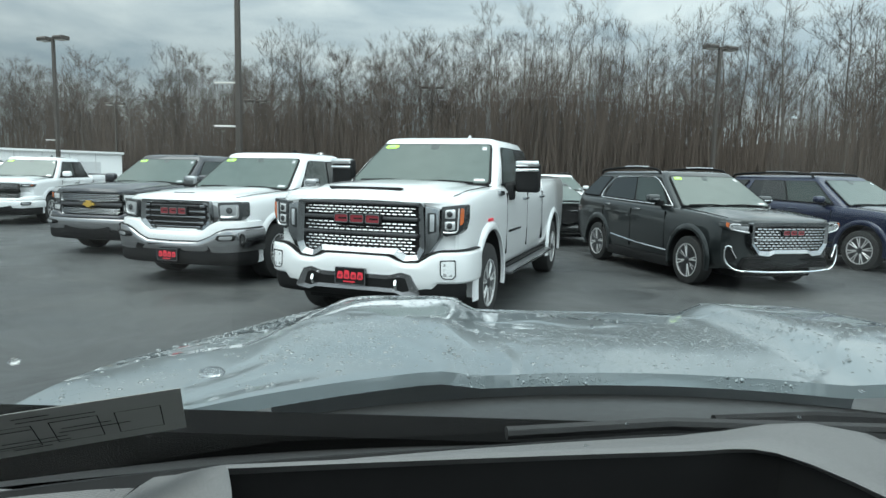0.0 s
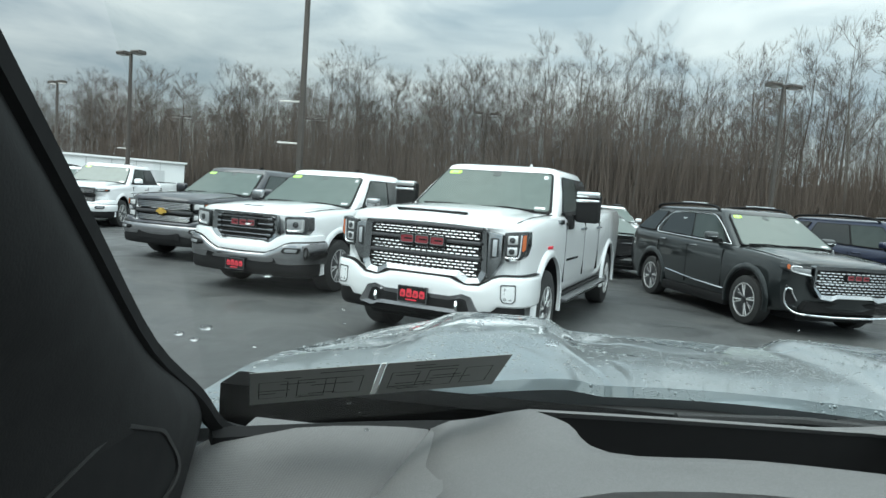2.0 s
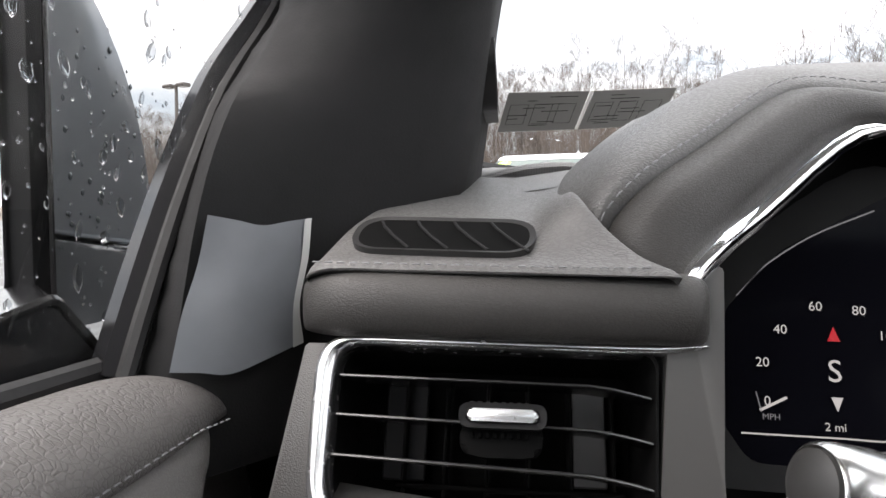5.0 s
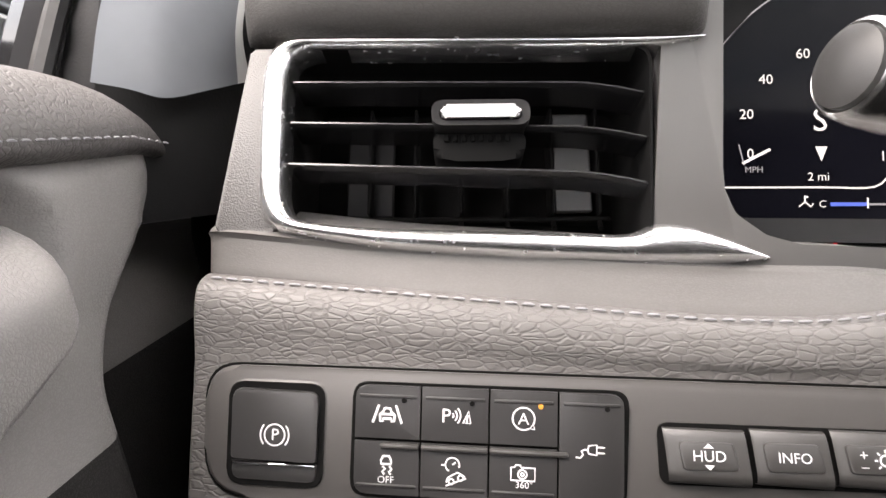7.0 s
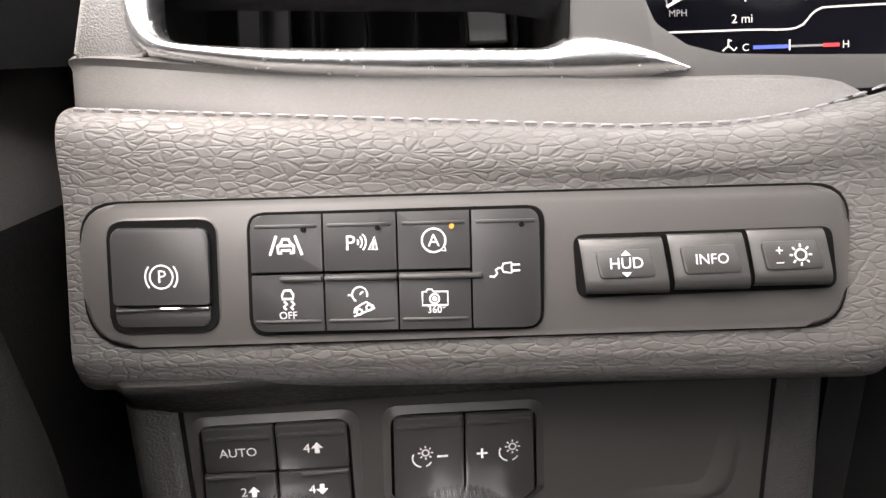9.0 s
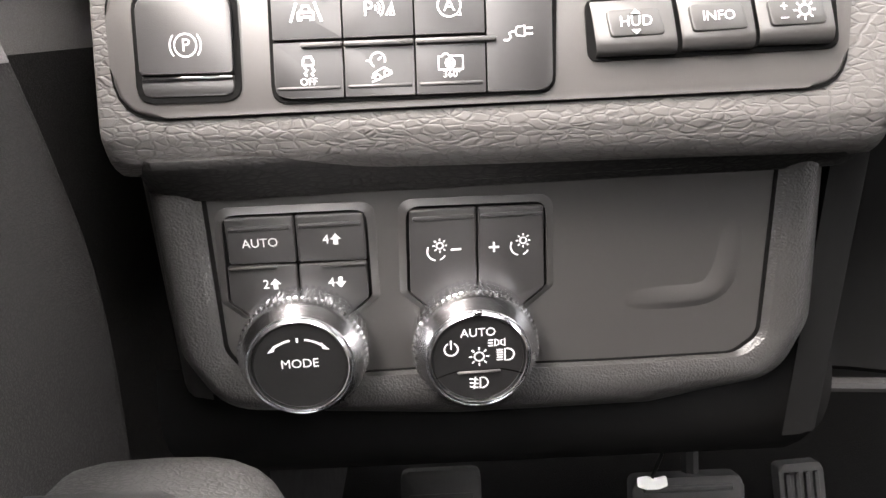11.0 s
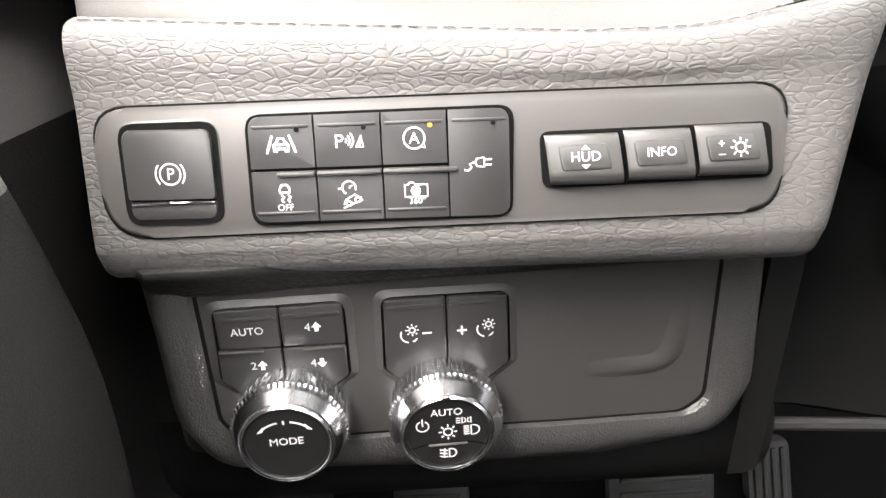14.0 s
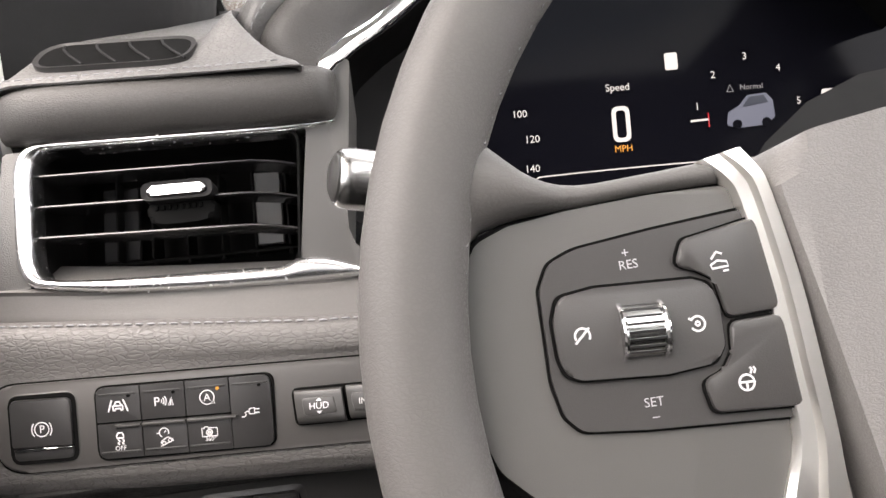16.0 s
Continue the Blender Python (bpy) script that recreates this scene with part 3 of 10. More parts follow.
def stitches(path, name, parent, gap=0.0066, length=0.0046, r=0.00055):
    """A row of thread loops along a line."""
    pts = [Vector(p) for p in path]
    bm, acc = bmesh.new(), 0.0
    for a, b in zip(pts, pts[1:]):
        seg, d = (b - a).length, (b - a).normalized()
        while acc < seg:
            s = a + d * acc
            tube([s, s + d * length * 0.25 + Vector((0, -0.0004, 0.0003)), s + d * length * 0.75 + Vector((0, -0.0004, 0.0003)), s + d * length], [r * 0.6, r, r, r * 0.6], 5, bm=bm)
            acc += gap
        acc -= seg
    return part(name, bm, M_THREAD, parent, "pale grey thread")


line = []
for i in range(33):
    u = -0.1350 + 0.2810 * i / 32
    t = (u + 0.1415) / 0.298
    top = pad_top(t)
    line.append(FB(u, top - 0.0008, -0.0030))
stitches(line, "pad_stitching", dash)

M_POST = surface("grey_satin_surround", (0.056, 0.054, 0.052), 0.45, vary=0.06, grain=0.10, grain_scale=3000)
# fascia round the vent: left end, right post, and the body behind
part("vent_end_cap", prism(FA, rounded([(-0.1072, 0.046), (-0.1166, -0.0392), (-0.090, -0.0392), (-0.092, 0.046)], 0.002), -0.05, -0.003, 0.003), M_ENDCAP, dash, "pebbled grey plastic")
part("cluster_post", prism(FA, rounded([(0.064, -0.05), (0.078, 0.062), (0.086, 0.092), (0.108, 0.092), (0.1055, 0.067), (0.1005, 0.02), (0.0970, -0.012), (0.0968, -0.022), (0.100, -0.0325), (0.1115, -0.0418), (0.125, -0.0458), (0.152, -0.0472), (0.196, -0.0487), (0.34, -0.050), (0.34, -0.062), (0.10, -0.062)], [0, 0, 0.003, 0.003, 0.003, 0.02, 0.006, 0.006, 0.008, 0.008, 0.008, 0.02, 0.02, 0, 0, 0]), -0.10, -0.0035, 0.004, 3), M_POST, dash, "grey satin plastic surround")
# added box: stops daylight in the gap between door and dashboard
part("gap_light_block", box(WORLD, -0.862, -0.800, 0.115, 0.50, 0.45, 1.15), M_BLACK, dash, "black box added behind the door to block light")
part("panel_core", box(WORLD, -0.775, 0.82, 0.10, 0.50, 0.93, 1.085), M_BLACK, dash, "dark inner panel")

# roll above the vent
rows = []
for x, s in ((-0.777, 0.02), (-0.7745, 0.30), (-0.768, 0.60), (-0.756, 0.85), (-0.738, 0.98), (-0.70, 1), (-0.66, 1), (-0.60, 1), (-0.578, 0.98), (-0.570, 0.86), (-0.5655, 0.6), (-0.564, 0.2)):
    c = Vector((x, 0.020 + 0.06 * (x + 0.66) + 0.012 * (1 - s), 1.222 - 0.006 * (1 - s)))
    rows.append([c + Vector((0, dy * s, dz * (0.6 + 0.4 * s))) for dy, dz in ((0.02, -0.020), (-0.004, -0.0195), (-0.018, -0.014), (-0.0225, 0.0), (-0.017, 0.0125), (-0.006, 0.0168), (0.02, 0.0165))])
part("vent_roll", skin(smooth_rows(rows, 3, 3)), M_ROLL, dash, "smooth padded grey leather roll")

# pod on top with the demister slot
rows = []
for y, z, x0, x1 in ((0.018, 1.2350, -0.772, -0.584), (0.0040, 1.2385, -0.770, -0.583), (0.0060, 1.2420, -0.769, -0.5865), (0.010, 1.2440, -0.769, -0.593), (0.016, 1.2455, -0.768, -0.602), (0.026, 1.2490, -0.767, -0.6145), (0.036, 1.2535, -0.765, -0.6260), (0.050, 1.2590, -0.763, -0.630), (0.075, 1.266, -0.760, -0.632), (0.14, 1.279, -0.755, -0.630), (0.22, 1.291, -0.745, -0.622), (0.31, 1.304, -0.735, -0.612)):
    tuck = min(1, max(0, (y - 0.02) / 0.05))
    swell = min(1, max(0, (y - 0.008) / 0.030)) ** 1.4 * (1 - 0.75 * min(1, max(0, (y - 0.045) / 0.10)))
    row = [Vector((x0 + 0.004 - 0.012 * tuck, y + 0.02, z - 0.014 - 0.02 * tuck)), Vector((x0, y + 0.004, z - 0.005))]
    for k in (0.08, 0.25, 0.42, 0.58, 0.72, 0.84, 0.93, 1.0):
        x = x0 + (x1 - x0) * k
        t = min(1, max(0, (x + 0.658) / 0.032))
        row.append(Vector((x, y, z + 0.021 * swell * t * t * (3 - 2 * t))))
    rows.append(row + [row[-1] + Vector((0.0010, 0.003, -0.002)), row[-1] + Vector((-0.002, 0.012, -0.012))])
part("corner_pod", skin(smooth_rows(rows, 3, 3)), M_BROW, dash, "grained grey leather corner pod")
stitches([Vector((x, 0.0045 + (0.0 if x < -0.62 else (x + 0.62) * 0.1), 1.2425 + (0.0 if x < -0.62 else (x + 0.62) * 0.02))) for x in np.linspace(-0.765, -0.600, 12)], "pod_stitching", dash, 0.0066, 0.0042, 0.0004)

FT = axes_frame((-0.701, 0.0330, 1.2560), (1, -0.03, 0), (0, -0.44, 0.9))
slot = thing("demister_outlet", (-0.701, 0.0335, 1.25), "oval black demister outlet in the dashboard top", "air vent")
part("slot_rim", ring(FT, rr(-0.050, 0.050, -0.019, 0.019, 0.019, 8), rr(-0.046, 0.046, -0.0155, 0.0155, 0.0155, 8), -0.004, 0.0014, dip=0.0004), M_PLASTIC, slot, "satin grey rim")
part("slot_cavity", prism(FT, rr(-0.047, 0.047, -0.0165, 0.0165, 0.0165, 8), -0.003, 0.0006), M_GAP, slot, "black cavity")
for k in range(4):
    u = -0.032 + 0.021 * k
    part("fin", tube([FT(u - 0.006, 0.015, 0.0004), FT(u - 0.002, 0.005, 0.0022), FT(u + 0.006, -0.006, 0.0022), FT(u + 0.016, -0.0152, 0.0004)], 0.0009, 6), M_BLACK, slot)

# ---- air vent ----
M_SLAT = surface("satin_black_slat", (0.016, 0.016, 0.017), 0.22, vary=0.08, spec=0.6)
vent = thing("air_vent", FA(0, 0, 0), "rectangular dashboard air vent in a bright chrome surround", "air vent")
chrome = (((0.0960, 0.0500), (0.0950, 0.0492)), ((0.0720, 0.0497), (0.0715, 0.0444)), ((0.0331, 0.0496), (0.0328, 0.0440)), ((-0.042, 0.0506), (-0.042, 0.0446)), ((-0.0770, 0.0505), (-0.0740, 0.0450)), ((-0.0890, 0.0492), (-0.0815, 0.0440)), ((-0.0965, 0.0450), (-0.0865, 0.0408)), ((-0.1000, 0.0380), (-0.0885, 0.0345)), ((-0.1011, 0.0269), (-0.0890, 0.0250)),
          ((-0.1004, 0.0), (-0.0885, 0.0)), ((-0.0995, -0.0202), (-0.0878, -0.0210)), ((-0.0970, -0.0310), (-0.0850, -0.0295)), ((-0.0920, -0.0375), (-0.0800, -0.0345)), ((-0.0820, -0.0412), (-0.0720, -0.0362)), ((-0.0600, -0.0450), (-0.0570, -0.0374)), ((-0.0401, -0.0478), (-0.0390, -0.0384)), ((0.0057, -0.0513), (0.0060, -0.0398)), ((0.0350, -0.0528), (0.0350, -0.0408)),
          ((0.0560, -0.0536), (0.0550, -0.0412)), ((0.0680, -0.0540), (0.0660, -0.0372)), ((0.0820, -0.0540), (0.0815, -0.0388)), ((0.0970, -0.0538), (0.0967, -0.0447)), ((0.1111, -0.0522), (0.1108, -0.0508)))
rows = []
for (a, b), (c, d) in chrome:
    h = 0.0062 * min(1, math.hypot(c - a, d - b) / 0.008)
    rows.append([FA(a, b, -0.012)] + [FA(a + (c - a) * k / 8, b + (d - b) * k / 8, -0.003 + h * math.sin(math.pi * k / 8) ** 0.55) for k in range(9)] + [FA(c, d, -0.014)])
part("chrome_surround", skin(smooth_rows(rows, 3, 1)), M_VENTCHROME, vent, "polished chrome", 60)
opening = rounded([(-0.0890, -0.0370), (0.0640, -0.0425), (0.0700, 0.0445), (-0.0892, 0.0450)], 0.008, 4)
part("vent_lip", ring(FA, [(u * 1.02, v * 1.03) for u, v in opening], opening, -0.07, -0.002), M_GAP, vent, "matt black lip")
part("duct", prism(FA, opening, -0.075, -0.070), M_GAP, vent, "black duct behind")
for va, vb, vc in ((0.0303, 0.0286, 0.0236), (0.0108, 0.0074, 0.0024), (-0.0084, -0.0135, -0.0186)):
    rows = []
    for k in range(17):
        u = -0.0876 + 0.1545 * k / 16
        vv = va + (vb - va) * min(1, k / 14) + (vc - vb) * max(0, (k - 13) / 3) ** 1.5
        th = 0.0008
        rows.append([FA(u, vv + a * th, b - 0.004) for a, b in ((-0.6, 0.0), (0.4, -0.0002), (1.1, -0.0014), (1.4, -0.006), (1.2, -0.022), (-1.2, -0.022), (-1.4, -0.006), (-1.2, -0.0010))])
    part("slat", skin(rows, True, True), M_SLAT, vent)
for k in range(6):
    u = -0.058 + 0.0225 * k
    part("vane", box(FA, u - 0.0009, u + 0.0009, -0.019, 0.036, -0.064, -0.044, 0.0006, 1), M_GAP, vent)
    part("vane_peg", tube([FA(u, -0.0215, -0.050), FA(u, -0.0265, -0.046)], 0.0014, 6), M_GAP, vent)
part("vane_rail", box(FA, -0.062, 0.060, -0.0225, -0.0195, -0.056, -0.048, 0.001, 1), M_GAP, vent)
for u0, u1, deep, m_ in ((0.0325, 0.051, -0.046, M_PLASTIC), (-0.071, -0.047, -0.054, M_BLACK)):
    part("side_baffle", box(FA, u0, u1, -0.018, 0.034, deep - 0.004, deep, 0.001, 1), m_, vent, "grey baffle")
tab = part("tab", prism(FA, rounded([(-0.0250, -0.0045), (-0.0150, -0.0068), (0.0045, -0.0068), (0.0142, -0.0050), (0.0160, 0.0085), (-0.0255, 0.0090)], 0.005, 4), -0.022, -0.0075, 0.003, 3), M_GAP, vent, "ribbed black slider")
part("tab_rim", ring(FA, rr(-0.0258, 0.0165, 0.0062, 0.0180, 0.0055, 5), rr(-0.0224, 0.0131, 0.0088, 0.0155, 0.0032, 5), -0.014, 0.0012, dip=0.0004), M_BLACK, tab, "black rim")
part("tab_insert", prism(FA, rr(-0.0218, 0.0125, 0.0092, 0.0152, 0.0026, 5), -0.010, 0.0026, 0.0018, 3), M_VENTCHROME, tab, "chrome strip")
for k in range(8):
    u = -0.0195 + 0.0038 * k
    part("rib", box(FA, u - 0.0011, u + 0.0011, 0.0020, 0.0052, -0.0100, -0.0062, 0.0004, 1), M_GAP, tab)
    part("rib", box(FA, u - 0.0011, u + 0.0011, 0.0168, 0.0188, -0.004, 0.0002, 0.0004, 1), M_BLACK, tab)

# ---- upper switch panel ----
panel = thing("switch_panel", FB(0, 0, 0), "dark plastic switch panel set into grained leather", "switch panel")
outline = rounded([(-0.1315, -0.0255), (0.1295, -0.0225), (0.1310, 0.0250), (-0.1325, 0.0250)], [0.019, 0.014, 0.013, 0.014], 6)
part("panel_gap", prism(FB, [(u * 1.006, v * 1.035) for u, v in outline], -0.006, 0.0007), M_GAP, panel, "shadow gap")
part("panel_bezel", prism(FB, outline, -0.006, 0.0022, 0.0020, 3), M_BEZEL, panel, "grey satin plastic")
part("switch_gap", prism(FB, rr(-0.1222, -0.0838, -0.0202, 0.0190, 0.006, 5), 0.0, 0.0030, 0.0004, 1), M_GAP, panel, "shadow gap")
part("switch_well", ring(FB, rr(-0.1235, -0.0825, -0.0215, 0.0205, 0.008, 5), rr(-0.1218, -0.0842, -0.0198, 0.0186, 0.006, 5), 0.0, 0.0019, dip=0.0028), M_BEZEL, panel)


def key(F, poly, name, parent, n=0.0042, bevel=0.0016, material=None, label=""):
    k = part(name, prism(F, poly, -0.002, n, bevel, 3), material or M_PLASTIC, parent, label)
    return k


pb = key(FB, rounded([(-0.1198, -0.0100), (-0.0862, -0.0104), (-0.0860, 0.0160), (-0.1200, 0.0166)], [0.001, 0.001, 0.004, 0.004], 4), "parking_brake_switch", panel, 0.0048, 0.0018, label="black rocker with a chrome lip")
part("switch_lip", prism(FB, rounded([(-0.1195, -0.0178), (-0.0866, -0.0180), (-0.0862, -0.0112), (-0.1198, -0.0108)], [0.003, 0.003, 0, 0], 4), -0.002, 0.0036, 0.0006, 2), M_PLASTIC, pb)
part("chrome_line", box(FB, -0.1192, -0.0866, -0.0124, -0.0112, 0.0032, 0.0048, 0.0003, 1), M_CHROME, pb, "chrome strip")


def mark(F, n, parent, lines, name="symbol", material=None, w=0.0006):
    bm = bmesh.new()
    for pts, closed in lines:
        ribbon(F, pts, w, n, closed, bm)
    return part(name, bm, material or M_WHITEINK, parent)


def at(u, v, s, pts):
    return [(u + x * s, v + y * s) for x, y in pts]


mark(FB, 0.0048, pb, [(arc(-0.1025, -0.0005, 0.0040, 0, 360, 20), True), (arc(-0.1025, -0.0005, 0.0056, 140, 220, 8), False), (arc(-0.1025, -0.0005, 0.0056, -40, 40, 8), False)])
text(FB, -0.1024, -0.0006, 0.0050, 0.0062, "P", M_WHITEINK, pb)

part("grid_gap", prism(FB, rounded([(-0.0733, -0.0219), (0.0279, -0.0213), (0.0290, 0.0209), (-0.0729, 0.0207)], 0.0060, 5), 0.0, 0.0031, 0.0004, 1), M_GAP, panel, "shadow gap")
cols = [-0.0718, -0.0466, -0.0213, 0.0037, 0.0272]
for c in range(4):
    for r in range(2 if c < 3 else 1):
        u0, u1 = cols[c] + 0.00035, cols[c + 1] - 0.00035
        v0, v1 = (0.0002, 0.0197) if r == 0 else (-0.0203, -0.0010)
        if c == 3:
            v0 = -0.0203
        rad = [0.0003] * 4
        if c == 0:
            rad[3 if r == 0 else 0] = 0.005
        if c == 3:
            rad[1] = rad[2] = 0.005
        b = key(FB, rounded([(u0, v0), (u1, v0), (u1, v1), (u0, v1)], rad, 4), "push_button", panel, 0.0044, 0.0007)
        if r == 0:
            part("button_ridge", box(FB, u0 + 0.0015, u1 - 0.0015, v1 - 0.0046, v1 - 0.0034, 0.0034, 0.0048, 0.0003, 2), M_PLASTIC, b)
            led = M_AMBERGLOW if c == 2 else M_GAP
            part("indicator", lathe(FB, u1 - 0.0060, v1 - 0.0053, [(0.0009, 0.0040), (0.0009, 0.0053)], 12), led, b, "amber lamp, lit" if c == 2 else "unlit lamp")
        else:
            part("button_ridge", box(FB, u0 + 0.0010, u1 - 0.0010, v0 + 0.0028, v0 + 0.0040, 0.0034, 0.0050, 0.0005, 2), M_PLASTIC, b)
        if c < 3 and r == 1:
            part("dividing_lip", box(FB, u0 + (0.010 if c == 0 else 0), u1 + (0.004 if c == 2 else 0), v1 - 0.0022, v1 - 0.0004, 0.0038, 0.0062, 0.0007, 2), M_PLATE, b, "raised grey lip")
        uc, vc = (u0 + u1) / 2, (v0 + v1) / 2
        N = 0.0045
        if (c, r) == (0, 0):
            mark(FB, N, b, [(at(uc, vc - 0.0008, 0.001, [(-5.5, -3.2), (-3.2, 3.4)]), False), (at(uc, vc - 0.0008, 0.001, [(5.5, -3.2), (3.2, 3.4)]), False), (at(uc, vc - 0.0008, 0.001, [(-2.6, -2.6), (-2.8, -.2), (-1.6, .8), (-1, 2.2), (1, 2.2), (1.6, .8), (2.8, -.2), (2.6, -2.6), (1.6, -2.6), (1.6, -1.6), (-1.6, -1.6), (-1.6, -2.6)]), True), (at(uc, vc - 0.0008, 0.001, [(-2.2, 0), (2.2, 0)]), False)], w=0.0009)
        elif (c, r) == (1, 0):
            text(FB, uc - 0.0032, vc - 0.0006, N + 0.0003, 0.0072, "P", M_WHITEINK, b)
            mark(FB, N, b, [(arc(uc - 0.0016, vc - 0.0002, 0.0012 + 0.0013 * k, -45, 45, 5), False) for k in range(3)] + [(at(uc + 0.0044, vc - 0.0008, 0.001, [(-1.3, -2.0), (1.5, -2.0), (.8, 2.4)]), True), (at(uc + 0.0044, vc - 0.0008, 0.001, [(0, -2.0), (.5, 1.0)]), False)])
        elif (c, r) == (2, 0):
            text(FB, uc, vc - 0.0004, N + 0.0003, 0.0060, "A", M_WHITEINK, b)
            mark(FB, N, b, [(arc(uc, vc - 0.0002, 0.0040, -30, 300, 20), False), (at(uc + 0.0030, vc - 0.0030, 0.001, [(-.8, -.6), (1.0, -.8), (.6, 1.0)]), True)])
        elif (c, r) == (3, 0):
            mark(FB, N, b, [(at(uc, vc, 0.001, [(-5.6, -2.6), (-4.0, -2.8), (-3.0, -1.6), (-3.6, -.4), (-2.4, .2), (-1.4, .1)]), False), (at(uc, vc, 0.001, [(-1.4, .1), (-1, 1.6), (1.8, 2.0), (1.8, -1.6), (-1, -1.2)]), True), (at(uc, vc, 0.001, [(1.8, 1.2), (4.6, 1.2)]), False), (at(uc, vc, 0.001, [(1.8, -.8), (4.6, -.8)]), False)])
        elif (c, r) == (0, 1):
            text(FB, uc, vc - 0.0042, N + 0.0003, 0.0036, "OFF", M_WHITEINK, b)
            mark(FB, N, b, [(at(uc, vc + 0.0026, 0.001, [(-1.9, -1), (-1.9, .4), (-1.1, 1.9), (1.1, 1.9), (1.9, .4), (1.9, -1)]), True), (at(uc, vc - 0.0006, 0.001, [(-1.4, 1.4), (-.3, .5), (-1.4, -.6), (-.5, -1.6)]), False), (at(uc, vc - 0.0006, 0.001, [(1.2, 1.4), (2.2, .4), (1.1, -.7), (1.9, -1.6)]), False)], w=0.0008)
        elif (c, r) == (1, 1):
            mark(FB, N, b, [(arc(uc - 0.0005, vc + 0.0026, 0.0026, -20, 240, 12), False), (at(uc - 0.0005, vc + 0.0026, 0.001, [(0, 0), (1.2, 1)]), False), (at(uc, vc, 0.001, [(-4.6, 2.4), (-3.4, 2.4)]), False), (at(uc, vc - 0.0018, 0.001, [(-2.6, -2.0), (-2.2, -.4), (-.4, .8), (1.6, 1.8), (3.6, .6), (4.2, .4)]), False), (at(uc, vc - 0.0030, 0.001, [(-2.8, -2.0), (4.6, 1.0)]), False), (arc(uc - 0.0008, vc - 0.0034, 0.0010, 0, 360, 10), True), (arc(uc + 0.0026, vc - 0.0020, 0.0010, 0, 360, 10), True)])
        elif (c, r) == (2, 1):
            mark(FB, N, b, [(at(uc, vc + 0.0008, 0.001, [(-4.3, -2.4), (-4.3, 2.2), (-3, 2.2), (-2.6, 3), (-1, 3), (-.6, 2.2), (4.3, 2.2), (4.3, -2.4)]), True), (arc(uc - 0.0002, vc + 0.0006, 0.0016, 0, 360, 12), True), (arc(uc - 0.0002, vc + 0.0006, 0.0006, 0, 360, 8), True)])
            text(FB, uc + 0.0004, vc - 0.0032, N + 0.0004, 0.0034, "360°", M_WHITEINK, b)

part("rocker_recess", ring(FB, rr(0.0370, 0.1282, -0.0165, 0.0135, 0.006, 5), rr(0.0395, 0.1262, -0.0135, 0.0105, 0.005, 5), 0.0, 0.0022, dip=0.0014), M_BEZEL, panel)
part("rocker_gap", prism(FB, rounded([(0.0395, -0.0112), (0.1262, -0.0096), (0.1240, 0.0112), (0.0382, 0.0104)], 0.004, 4), 0.0, 0.0032), M_GAP, panel, "shadow gap")
for k, (u0, u1) in enumerate(((0.0392, 0.0680), (0.0686, 0.0942), (0.0948, 0.1206))):
    sl = 0.0022
    rows = []
    for v, n, d in ((-0.0092, -0.002, 1.0), (-0.0098, 0.0042, 1.0), (-0.0090, 0.0068, 0.95), (-0.0068, 0.0080, 0.80), (-0.0046, 0.0082, 0.68), (0.0040, 0.0068, 0.25), (0.0078, 0.0058, 0.05), (0.0090, 0.0040, 0.0), (0.0090, -0.002, 0.0)):
        rows.append([FB(u0 + sl * d + (0.0006 if i == 0 else 0), v + 0.0008 * k, n - (0.0012 if i in (0, 3) else 0)) if i < 2 else FB(u1 + sl * d - (0.0006 if i == 3 else 0), v + 0.0008 * k, n - (0.0012 if i in (0, 3) else 0)) for i in range(4)])
        rows[-1] = [rows[-1][0], rows[-1][0].lerp(rows[-1][2], 0.04) + FB.n * 0.0008, rows[-1][2].lerp(rows[-1][0], 0.04) + FB.n * 0.0008, rows[-1][3]]
    b = part("rocker_button", skin(smooth_rows(rows, 2, 1)), M_PLATE, panel, "grey finger button")
    FK = axes_frame(FB((u0 + u1) / 2 + sl * 0.45, 0.0000 + 0.0008 * k, 0.0079), (1, 0, 0), FB.n + FB.v * 0.18)
    part("key_face", prism(FK, rounded([(-0.0085, -0.0042), (0.0100, -0.0042), (0.0082, 0.0052), (-0.0098, 0.0052)], 0.0016, 3), -0.0016, 0.0006, 0.0005, 2), M_PLATE, b)
    if k == 0:
        text(FK, 0.0, 0.0004, 0.0012, 0.0052, "HUD", M_WHITEINK, b)
        bm = prism(FK, [(-0.0016, 0.0032), (0.0016, 0.0032), (0, 0.0048)], 0.0004, 0.0011)
        part("symbol", prism(FK, [(-0.0016, -0.0024), (0, -0.0040), (0.0016, -0.0024)], 0.0004, 0.0011, bm=bm), M_WHITEINK, b)
    elif k == 1:
        text(FK, 0.0, 0.0004, 0.0012, 0.0048, "INFO", M_WHITEINK, b)
    else:
        text(FK, -0.0046, 0.0018, 0.0012, 0.0048, "+", M_WHITEINK, b)
        text(FK, -0.0046, -0.0018, 0.0012, 0.0048, "–", M_WHITEINK, b)
        mark(FK, 0.0009, b, [(arc(0.0022, 0.0004, 0.0018, 0, 360, 14), True)] + [([(0.0022 + 0.0025 * math.cos(a), 0.0004 + 0.0025 * math.sin(a)), (0.0022 + 0.0036 * math.cos(a), 0.0004 + 0.0036 * math.sin(a))], False) for a in (i * math.pi / 4 for i in range(8))])

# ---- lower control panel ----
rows = []
